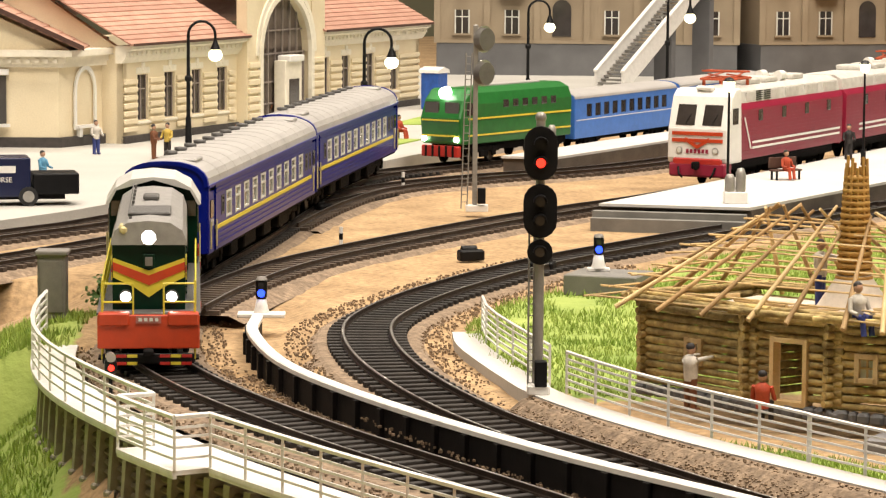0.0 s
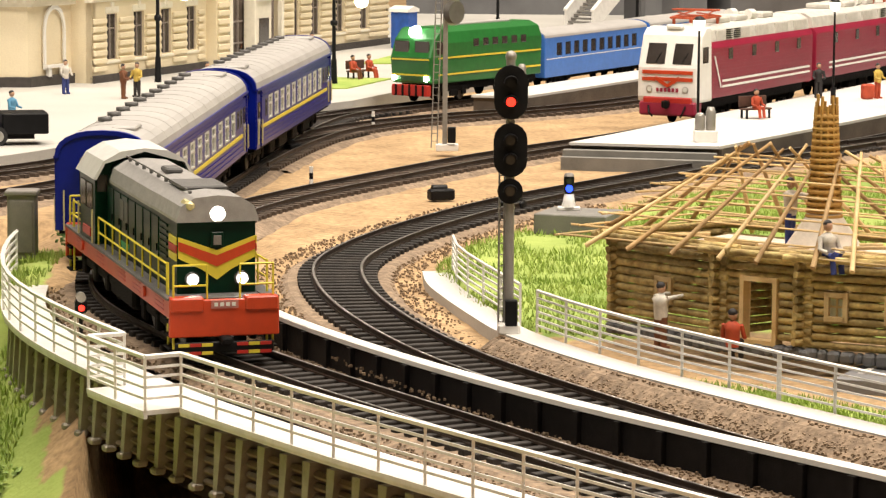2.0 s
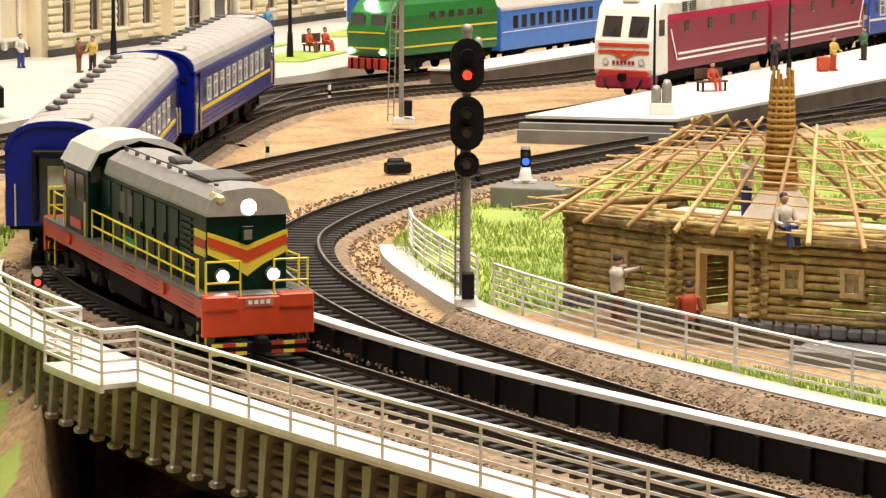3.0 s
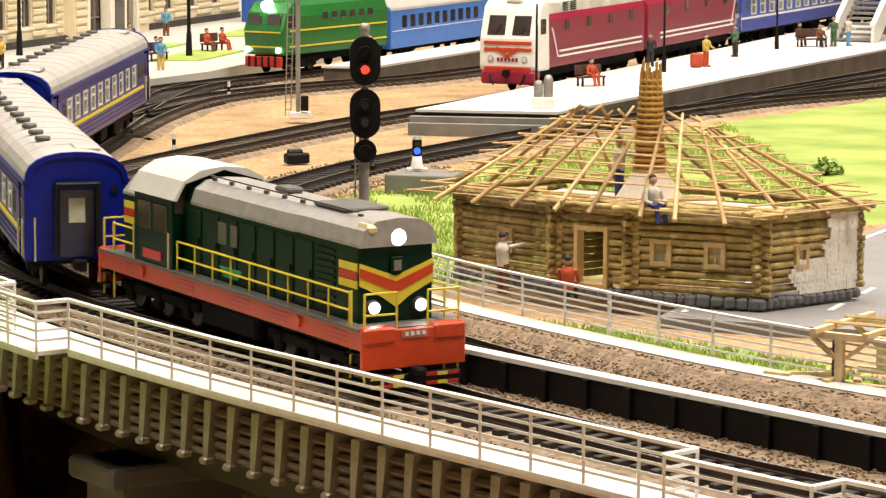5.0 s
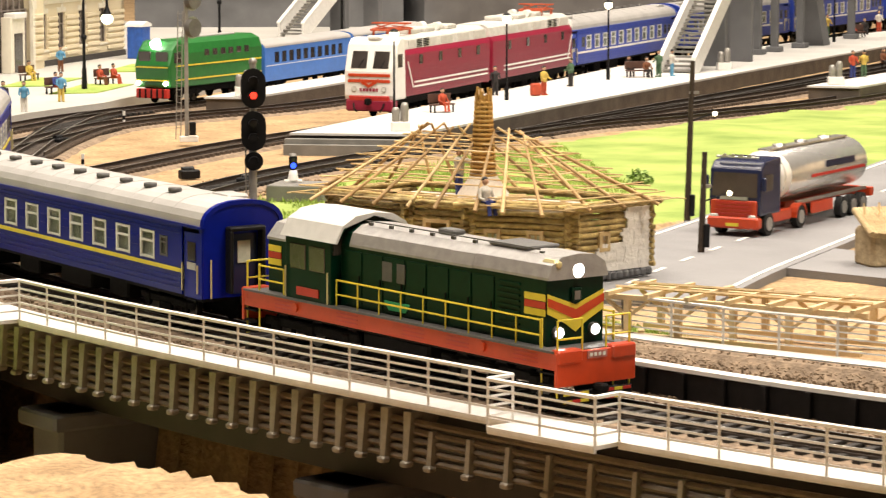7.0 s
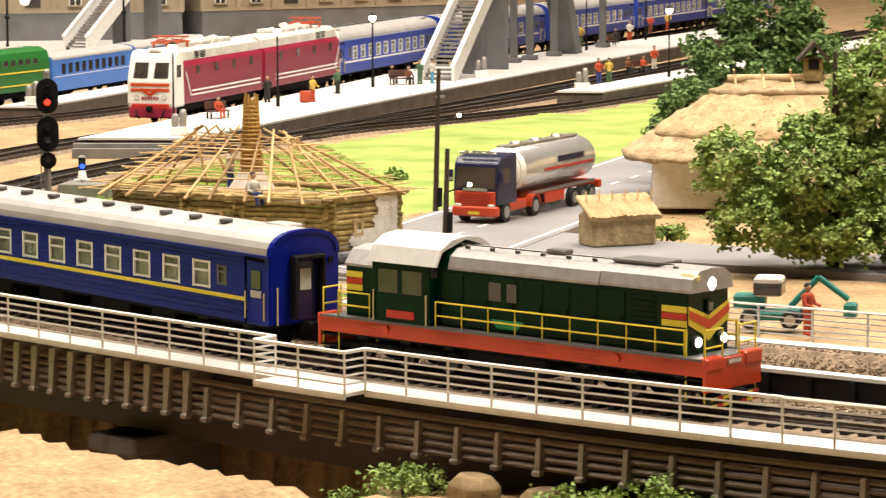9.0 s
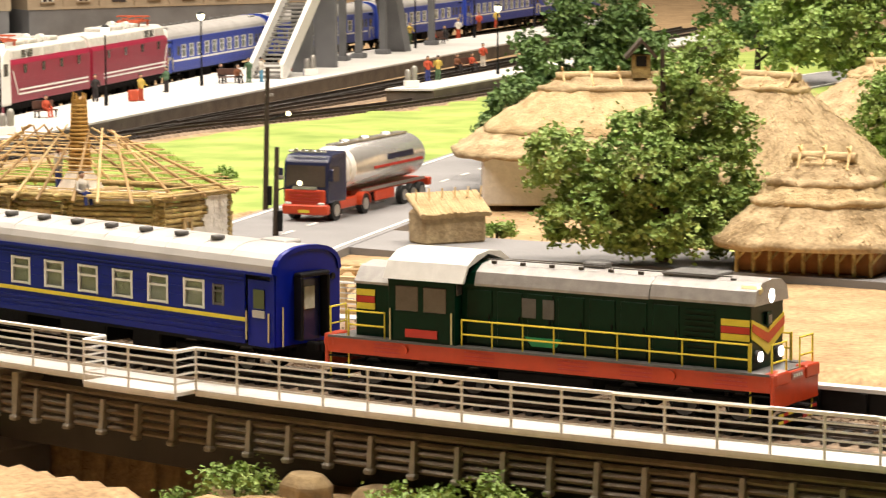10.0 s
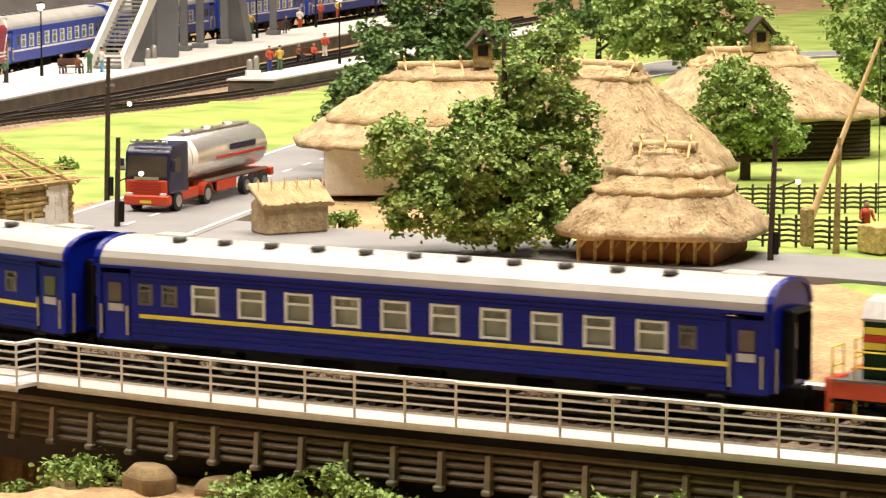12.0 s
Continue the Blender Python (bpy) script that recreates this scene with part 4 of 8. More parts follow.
    part("roof_rail", G().rod((-2.4, -0.62, 4.38), (6.2, -0.62, 4.38), 0.025, 4), M["roofdark"], hood)
    part("roof_fan", G().box(4.7, 0, 4.34, 1.8, 1.3, 0.1, 0, 0.04), M["roofdark"], hood)
    part("exhaust", G().box(1.2, 0, 4.36, 0.8, 0.5, 0.16, 0, 0.05), M["roofdark"], hood)
    part("front_brow", G().box(6.9, -0.75, 4.05, 0.7, 0.3, 0.26, 0, 0.08), M["brass"], hood, "brass horn box")
    for y in (-1, 1):
        for x, w in ((-2.4, 0.9), (-1.3, 0.9), (-0.2, 0.9), (0.9, 0.9), (2.0, 0.9), (3.1, 0.9), (4.2, 0.9)):
            part("hood_door", G().box(x, y * (half + 0.015), 2.6, w, 0.04, 1.7, 0, 0.012), M["green"], hood)
            part("door_handle", G().box(x + 0.35, y * (half + 0.05), 2.6, 0.05, 0.04, 0.2), M["under"], hood)
        for k in range(9):
            part("louvre", G().box(5.35, y * (half + 0.02), 2.0 + 0.17 * k, 1.0, 0.05, 0.06), M["green"], hood)
        part("grille", G().box(-0.6, y * (half + 0.03), 3.0, 0.5, 0.03, 0.6), M["roofdark"], hood)
        part("grille", G().box(0.1, y * (half + 0.03), 3.0, 0.4, 0.03, 0.6), M["roofdark"], hood)
        for z, c, hh in ((3.08, "yellowpaint", 0.2), (2.86, "redpaint", 0.2), (2.64, "yellowpaint", 0.2)):
            part("colour_band", G().box(6.55, y * (half + 0.02), z, 0.95, 0.03, hh), M[c], hood, "yellow and red band")
        part("emblem", G().extrude_y([(-0.75, 2.1), (-0.5, 1.82), (0.35, 1.82), (0.6, 2.1)], y * (half + 0.03) - 0.02, y * (half + 0.03) + 0.02), M["greenbright"], hood, "bright green shield")
    # front mask: chevrons
    x0 = 7.06
    part("chevron", G().extrude_x([(-1.06, 3.2), (-1.06, 2.62), (-0.4, 2.3), (0, 2.02), (0, 2.82)], x0, x0 + 0.03), M["yellowpaint"], hood, "yellow chevron half")
    part("chevron", G().extrude_x([(1.06, 3.2), (1.06, 2.62), (0.4, 2.3), (0, 2.02), (0, 2.82)], x0, x0 + 0.03), M["yellowpaint"], hood, "yellow chevron half")
    for s in (-1, 1):
        part("chevron", G().extrude_x([(s * 1.06, 3.08), (s * 1.06, 2.84), (0, 2.38), (0, 2.68)], x0 + 0.032, x0 + 0.05), M["orange"], hood, "red chevron half")
    part("front_door", G().box(x0 + 0.06, 0, 3.12, 0.06, 0.36, 0.4, 0, 0.02), M["green"], hood)
    part("front_badge", G().box(x0 + 0.1, 0, 3.1, 0.02, 0.22, 0.26, 0, 0.03), M["greybox"], hood)
    for y, z, r in ((0, 3.82, 0.21), (-0.68, 2.05, 0.15), (0.68, 2.05, 0.15)):
        hl = part("headlight", G().rod((x0 - 0.05, y, z), (x0 + 0.12, y, z), r + 0.05, 14), M["roofdark"], hood)
        part("lamp_glass", G().rod((x0 + 0.1, y, z), (x0 + 0.14, y, z), r, 14), M["glow"], hl, "lit white headlight")
    # cab
    cab = [(-1.45, 1.6), (-1.45, 3.7), (-1.2, 4.15), (-0.7, 4.42), (0, 4.5), (0.7, 4.42), (1.2, 4.15), (1.45, 3.7), (1.45, 1.6)]
    cb = part("cab", G().extrude_x(cab, -5.6, -3.1), M["green"], root, "dark green cab", bevel=0.03)
    rf = [(-1.56, 3.66), (-1.5, 3.76), (-1.24, 4.2), (-0.72, 4.48), (0, 4.56), (0.72, 4.48), (1.24, 4.2), (1.5, 3.76), (1.56, 3.66), (1.46, 3.64), (1.2, 4.12), (0, 4.46), (-1.2, 4.12), (-1.46, 3.64)]
    part("cab_roof", G().extrude_x(rf, -5.75, -2.75), M["cabroof"], cb, "pale grey curved cab roof")
    for y in (-1, 1):
        for x in (-4.9, -3.85):
            w = part("cab_window", G().box(x, y * 1.46, 3.05, 0.85, 0.05, 0.8, 0, 0.03), M["darkglass"], cb)
        part("name_panel", G().box(-4.35, y * 1.47, 1.95, 1.2, 0.04, 0.26), M["redpaint"], cb, "dark red panel")
        for x in (-5.5, -3.2):
            part("grab_rail", G().rod((x, y * 1.52, 1.7), (x, y * 1.52, 2.7), 0.03, 5), M["brass"], cb)
    for y in (-0.95, 0.95):
        for x in (-5.62, -3.08):
            part("cab_window", G().box(x, y * 1.28, 3.5, 0.06, 0.34, 0.5), M["darkglass"], cb)
    rear = [(-half, 1.6), (-half, 3.4), (-0.7, 3.85), (0, 3.98), (0.7, 3.85), (half, 3.4), (half, 1.6)]
    rh = part("rear_hood", G().extrude_x(rear, -7.1, -5.6), M["green"], root, "short rear hood", bevel=0.04)
    part("hood_roof", G().extrude_x([(-half - 0.02, 3.35)] + [(y * 1.02, z + 0.03) for y, z in rear[1:-1]] + [(half + 0.02, 3.35)], -7.15, -5.7), M["hoodroof"], rh)
    for y in (-1, 1):
        for z, c, hh in ((3.08, "yellowpaint", 0.2), (2.86, "redpaint", 0.2), (2.64, "yellowpaint", 0.2)):
            part("colour_band", G().box(-6.7, y * (half + 0.02), z, 0.7, 0.03, hh), M[c], rh)
        # side handrails
        for xs in ((-2.9, 7.15), (-7.2, -5.8)):
            n = max(1, round((xs[1] - xs[0]) / 1.12))
            for x in np.linspace(xs[0], xs[1], n + 1):
                part("rail_post", G().rod((x, y * 1.38, 1.58), (x, y * 1.38, 2.5), 0.028, 5), M["yellowpaint"], root)
            for z in (2.05, 2.5):
                part("handrail", G().rod((xs[0], y * 1.38, z), (xs[1], y * 1.38, z), 0.032, 5), M["yellowpaint"], root, "yellow handrail")
    part("fuel_tank", G().box(0, 0, 0.72, 3.4, 2.5, 0.66, 0, 0.1), M["under"], root)
    for e in (-1, 1):
        for dx in (-1.9, 0, 1.9):
            wheelset(root, e * 4.7 + dx, 0.52)
        for y in (-1.05, 1.05):
            g = G().box(e * 4.7, y, 0.7, 5.2, 0.14, 0.3, 0, 0.05)
            for dx in (-1.9, 0, 1.9):
                g.box(e * 4.7 + dx, y * 1.04, 0.55, 0.46, 0.18, 0.5, 0, 0.05)
            part("bogie_frame", g, M["under"], root)
    return root


M["hoodroof"] = mat("grey_hood_roof", (0.4, 0.385, 0.37), 0.36, 0.15, amount=0.25)
M["cabroof"] = mat("pale_cab_roof", (0.62, 0.61, 0.58), 0.4, 0.05, amount=0.12)
M["redplate"] = mat("faded_red_plate", (0.55, 0.2, 0.16), 0.5)


def electric_section(front):
    """One half of the crimson electric locomotive; the cab, if any, is at +x."""
    nm = "electric_locomotive"
    root = thing(nm, "crimson and white electric locomotive section with orange pantograph", "locomotive", group="electric locomotive sections")
    x0, x1 = -8.2, (7.0 if front else 8.2)
    sec = [(-1.5, 1.15), (-1.52, 3.35), (-1.3, 3.62), (1.3, 3.62), (1.52, 3.35), (1.5, 1.15)]
    body = part("body", G().extrude_x(sec, x0, x1), M["crimson"], root, "crimson ribbed body side", bevel=0.03)
    for y in (-1.53, 1.53):
        for z in np.arange(1.35, 3.3, 0.16):
            part("rib", G().box((x0 + x1) / 2, y, z, x1 - x0 - 0.2, 0.03, 0.035), M["crimson"], body)
        for z in (1.62, 1.86):
            part("white_line", G().box((x0 + x1) / 2 - 0.8, y * 1.012, z, x1 - x0 - 2.6, 0.03, 0.1), M["white"], body, "white lining")
        e = 1 if front else -1
        xs = x1 - 2.0 if front else x0 + 1.0
        g = G().extrude_y([(xs, 1.58), (xs + 0.14, 1.58), (xs + 0.9 * e + 0.14, 3.0), (xs + 0.9 * e, 3.0)], y * 1.012 - 0.015, y * 1.012 + 0.015)
        part("white_line", g, M["white"], body, "white slanted lining")
        for x in np.linspace(x0 + 2.2, x1 - 3.2, 4):
            part("side_window", G().box(x, y * 1.005, 3.02, 0.55, 0.05, 0.5, 0, 0.05), M["darkglass"], body)
    rsec = [(-1.32, 3.58), (-1.2, 4.1), (-0.8, 4.3), (0.8, 4.3), (1.2, 4.1), (1.32, 3.58)]
    rf = part("roof", G().extrude_x(rsec, x0, x1 - (0.4 if front else 0)), M["roofpale"], root, "pale grey sloping roof", bevel=0.03)
    for y in (-1, 1):
        for x in (x0 + 1.4, x0 + 4.2, x0 + 7.0, x0 + 9.8, x0 + 12.4):
            pn = part("roof_panel", G().box(x, y * 1.29, 3.86, 1.9, 0.06, 0.42, 0, 0.02), M["roofpale"], rf)
        for x in ((x1 - 4.6, x1 - 3.5) if front else (x0 + 3.2, x0 + 4.3)):
            for k in range(5):
                part("louvre", G().box(x, y * 1.33, 3.7 + 0.09 * k, 0.8, 0.05, 0.04), M["black"], rf)
    for x in (-3.5, 0.2, 2.6):
        part("roof_box", G().box(x, 0, 4.42, 1.6, 1.5, 0.26, 0, 0.06), M["roofpale"], rf)
    for y in (-0.5, 0.5):
        part("resistor_drum", G().rod((-1.9, y, 4.52), (-1.2, y, 4.52), 0.24, 12), M["white"], rf)
    # folded pantograph
    px = 4.6 if front else -5.0
    g = G()
    for y in (-0.8, 0.8):
        g.rod((px - 1.3, y, 4.62), (px + 1.3, y, 4.62), 0.05, 5)
        g.rod((px - 1.2, y, 4.64), (px + 1.1, y * 0.6, 4.86), 0.04, 5).rod((px + 1.2, y, 4.64), (px - 1.1, y * 0.6, 4.86), 0.04, 5)
    for dx in (-1.3, 0, 1.3):
        g.rod((px + dx, -0.8, 4.62), (px + dx, 0.8, 4.62), 0.05, 5)
    for dx in (-0.25, 0.25):
        g.rod((px + dx, -1.15, 4.94), (px + dx, 1.15, 4.94), 0.045, 5)
    for dx in (-1.1, 1.1):
        for y in (-0.7, 0.7):
            g.rod((px + dx, y, 4.3), (px + dx, y, 4.62), 0.08, 6)
    part("pantograph", g, M["panto"], rf, "folded orange-red pantograph")
    if front:
        nose = [(7.0, 1.05), (8.05, 1.05), (8.15, 1.3), (8.12, 2.55), (7.55, 3.95), (7.1, 4.25), (6.4, 4.3), (6.2, 1.05)]
        cab = part("cab", G().extrude_y(nose, -1.55, 1.55), M["white"], root, "white sloping cab", bevel=0.12)
        for y in (-0.68, 0.68):
            g = G().add([(8.08, y - 0.48, 2.72), (8.08, y + 0.48, 2.72), (7.72, y + 0.46, 3.6), (7.72, y - 0.46, 3.6), (7.98, y - 0.48, 2.7), (7.98, y + 0.48, 2.7), (7.62, y + 0.46, 3.58), (7.62, y - 0.46, 3.58)],
                        [[0, 1, 2, 3], [7, 6, 5, 4], [0, 4, 5, 1], [1, 5, 6, 2], [2, 6, 7, 3], [3, 7, 4, 0]])
            w = part("windscreen", g, M["darkglass"], cab, "dark windscreen pane")
            part("wiper", G().rod((8.1, y, 2.74), (7.92, y + 0.25, 3.2), 0.02, 4), M["black"], w)
            part("headlamp_ring", G().rod((8.1, y * 1.35, 1.62), (8.18, y * 1.35, 1.62), 0.16, 12), M["steel"], cab)
            part("lamp_glass", G().rod((8.17, y * 1.35, 1.62), (8.2, y * 1.35, 1.62), 0.11, 12), M["winframe"], cab)
        for z, hh in ((2.36, 0.16), (2.06, 0.16)):
            part("red_band", G().box(8.17, 0, z, 0.04, 2.6, hh, 0, 0.01), M["orange"], cab, "red band across the nose")
        part("wing_emblem", G().extrude_x([(-0.6, 2.2), (0, 1.86), (0.6, 2.2), (0.6, 2.02), (0, 1.7), (-0.6, 2.02)], 8.17, 8.21), M["orange"], cab, "red wing emblem")
        g = G()
        for k in range(6):
            g.box(8.19, -0.5 + 0.2 * k, 1.6, 0.02, 0.13, 0.17)
        part("plate_bar", g, M["crimson"], cab, "row of dark bars for the running number")
        part("top_lamp", G().box(7.2, 0, 4.3, 0.4, 0.9, 0.2, 0, 0.08), M["white"], cab)
        for y in (-1.56, 1.56):
            part("cab_side_window", G().box(7.2, y, 3.1, 0.7, 0.04, 0.7, 0, 0.08), M["darkglass"], cab)
        sk = part("skirt", G().box(7.75, 0, 0.78, 0.9, 2.9, 0.62, 0, 0.08), M["crimson"], root, "crimson front skirt")
        part("buffer_panel", G().box(8.1, 0, 1.14, 0.2, 2.5, 0.3, 0, 0.05), M["redpaint"], sk)
        for y in (-0.95, 0.95):
            part("hose", G().tube([(8.2, y, 0.9), (8.35, y * 0.9, 0.6), (8.25, y * 0.75, 0.45)], 0.05), M["black"], sk)
        coupler(root, 8.35, 1)
    else:
        part("gangway", G().box(8.4, 0, 2.3, 0.5, 2.6, 2.5, 0, 0.1), M["crimson"], root, "crimson bellows between the sections")
        part("end_cab", G().box(-8.35, 0, 2.5, 0.5, 2.9, 2.9, 0, 0.3), M["white"], root, "white rear cab end")
    part("underframe", G().box(0, 0, 0.95, 14.5, 2.6, 0.4), M["under"], root)
    for x in (-4.6, 4.2):
        bogie(root, x, 2.8, 0.6)
    for x in (-0.9, 0.9):
        part("underfloor_box", G().box(x, 0, 0.62, 1.3, 2.4, 0.5, 0, 0.06), M["under"], root)
    return root


M["roofpale"] = mat("pale_grey_roof", (0.66, 0.63, 0.58), 0.5, amount=0.2)


def narrow_loco():
    root = thing("narrow_gauge_locomotive", "green narrow-gauge diesel locomotive with yellow lines", "locomotive")
    sec = [(-1.2, 0.9), (-1.25, 2.7), (-1.05, 3.2), (-0.5, 3.42), (0.5, 3.42), (1.05, 3.2), (1.25, 2.7), (1.2, 0.9)]
    b = part("body", G().extrude_x(sec, -5.2, 3.8), M["narrowgreen"], root, "green rounded body", bevel=0.05)
    nose = [(3.8, 0.9), (5.0, 0.9), (5.15, 2.1), (4.75, 2.9), (4.2, 3.36), (3.8, 3.42)]
    c = part("cab", G().extrude_y(nose, -1.22, 1.22), M["narrowgreen"], root, "green cab nose", bevel=0.15)
    for y in (-0.6, 0.6):
        part("windscreen", G().box(4.98, y, 2.55, 0.12, 0.85, 0.55, 0, 0.04), M["darkglass"], c)
    for y in (-1.24, 1.24):
        part("cab_side_window", G().box(4.3, y, 2.5, 0.7, 0.05, 0.55, 0, 0.05), M["darkglass"], c)
        for k in range(6):
            part("port_window", G().box(-3.4 + 0.9 * k, y * 1.005, 2.65, 0.5, 0.05, 0.34, 0, 0.06), M["darkglass"], b)
        for z in (1.3, 2.05):
            part("yellow_line", G().box(-0.3, y * 1.012, z, 9.6, 0.03, 0.08), M["yellowpaint"], b, "thin yellow line")
    for z in (1.3, 2.0):
        part("yellow_line", G().box(5.13, 0, z, 0.08, 2.2, 0.07), M["yellowpaint"], c)
    part("top_lamp", G().rod((4.5, 0, 3.28), (4.95, 0, 3.2), 0.24, 12), M["glow"], c, "lit top headlight")
    for y in (-0.95, 0.95):
        part("lamp_glass", G().rod((5.1, y, 1.15), (5.2, y, 1.15), 0.13, 10), M["glow"], c, "lit headlight")
    part("buffer_beam", G().box(5.05, 0, 0.6, 0.3, 2.2, 0.5, 0, 0.04), M["redpaint"], root, "red buffer beam")
    for k in range(5):
        part("grille_bar", G().box(5.22, -0.8 + 0.4 * k, 0.6, 0.06, 0.1, 0.5), M["black"], root)
    part("underframe", G().box(-0.3, 0, 0.75, 9.4, 2.0, 0.4), M["under"], root)
    part("roof_walk", G().box(-1.0, 0, 3.45, 5.0, 0.7, 0.1, 0, 0.03), M["roof"], root)
    for x in (-3.2, 2.8):
        bogie(root, x, 1.8, 0.38)
    return root


def narrow_coach(label):
    root = thing("narrow_gauge_coach", label, "train coach", group="narrow-gauge coaches")
    L, half = 14.0, 1.2
    wins = [(-5.6 + 1.15 * k, -5.6 + 1.15 * k + 0.75, 1.9, 2.6) for k in range(10)]
    for y in (-half, half):
        g = G()
        side_panels(g, y, 0.75, 2.95, -L / 2, L / 2, wins)
        s = part("side_wall", g, M["bluenarrow"], root, "sky-blue side wall", weld=True)
        part("white_line", G().box(0, y * 1.02, 1.75, L - 0.4, 0.04, 0.05), M["white"], s)
        for a, b, c, d in wins:
            part("pane", G().box((a + b) / 2, y * 0.98, (c + d) / 2, b - a, 0.03, d - c), M["darkglass"], s)
    for e in (-1, 1):
        part("end_wall", G().extrude_x(arch(half, 0.75, 2.95, 3.3, 8, 2.2), e * L / 2 - 0.04, e * L / 2 + 0.04), M["bluenarrow"], root)
    part("roof", roof_shell(half, 2.92, 3.32, 0.08, -L / 2, L / 2, over=0.05), M["roof"], root, "light grey roof")
    part("underframe", G().box(0, 0, 0.66, L - 0.3, 2.0, 0.2), M["under"], root)
    for x in (-4.6, 4.6):
        bogie(root, x, 1.6, 0.36)
    return root


LIFT = 0.18


def on_way(way, s, half, sign=1):
    """The pose of a vehicle with bogies half before and behind its middle; the nose points down the way when sign is 1."""
    a, b = way.at(s - half), way.at(s + half)
    if sign < 0:
        a, b = b, a
    mid = (a + b) / 2
    d = b - a
    rz, ry = math.atan2(d[1], d[0]), -math.atan2(d[2], math.hypot(d[0], d[1]))
    return pose(mid[0] * K, mid[1] * K, (mid[2] + LIFT) * K, 0, math.degrees(ry), math.degrees(rz))


LOCO = shunter()
COACH = [long_coach("blue", "ultramarine passenger coach with yellow stripe behind the shunter", "train coaches")]
for _ in range(1):
    COACH.append(copy_thing(COACH[0], at(0, 0, 0)))

# crimson locomotive and its blue train, standing
s = REDWAY.near(14.6, 36.5)
elec = electric_section(True)
elec.matrix_basis = on_way(REDWAY, s - 8.6, 4.5)
elec2 = electric_section(False)
elec2.matrix_basis = on_way(REDWAY, s - 25.6, 4.5)
elec.scale = elec2.scale = (1, 1, 1.1)
far = long_coach("bluelight", "royal-blue passenger coach standing at the platform", "standing train coaches", stripe="white")
far.matrix_basis = on_way(REDWAY, s - 46.6, 8.5)
for k in range(1, 5):
    copy_thing(far, on_way(REDWAY, s - 46.6 - 24.6 * k, 8.5))

ng = narrow_loco()
s = GREENWAY.near(2.9, 50.2)
ng.matrix_basis = on_way(GREENWAY, s - 5.2, 3.0)
ng.scale = (1.05, 1.05, 1.15)
nc = narrow_coach("sky-blue narrow-gauge coach behind the green locomotive")
nc.matrix_basis = on_way(GREENWAY, s - 18.0, 4.6)
copy_thing(nc, on_way(GREENWAY, s - 32.6, 4.6))

# ---- station building ----
def window_unit(parent, x, y, z, w, h, m="darkglass", deep=0.12, cap=True):
    """A window in a wall whose outside is towards -y."""
    g = G()
    for dx in (-w / 2, 0, w / 2):
        g.box(x + dx, y + 0.02, z + h / 2, 0.09, 0.1, h)
    for zz in (z, z + h * 0.68, z + h):
        g.box(x, y + 0.02, zz, w, 0.1, 0.08)
    win = part("window", g, M["greywin"], parent, "grey-framed tall window")
    part("pane", G().box(x, y + 0.05, z + h / 2, w, 0.04, h), M[m], win)
    part("sill", G().box(x, y - 0.1, z - 0.12, w + 0.5, 0.34, 0.16, 0, 0.03), M["creamtrim"], win)
    if cap:
        part("lintel", G().box(x, y - 0.08, z + h + 0.22, w + 0.35, 0.26, 0.36, 0, 0.04), M["creamtrim"], win)
        part("keystone", G().box(x, y - 0.12, z + h + 0.42, 0.3, 0.3, 0.5, 0, 0.05), M["creamtrim"], win)
    return win


M["greywin"] = mat("grey_window_frame", (0.3, 0.25, 0.22), 0.5, amount=0.2)
M["glasshall"] = mat("hall_window_glass", (0.2, 0.16, 0.13), 0.15, amount=0.5, scale=0.5, bump=0, spec=0.7)


def tile_roof(parent, x0, x1, y0, z0, y1, z1, rows=16, label="clay tile slope"):
    """A slope of overlapping tile courses from the eave (y0, z0) up to (y1, z1)."""
    for k in range(rows):
        a, b = k / rows, (k + 1.18) / rows
        ya, yb = y0 + (y1 - y0) * a, y0 + (y1 - y0) * b
        za, zb = z0 + (z1 - z0) * a, z0 + (z1 - z0) * b
        g = G().extrude_x([(ya, za), (ya, za + 0.12), (yb, zb + 0.05), (yb, zb)], x0, x1)
        part("tile_course", g, M["tile"], parent)


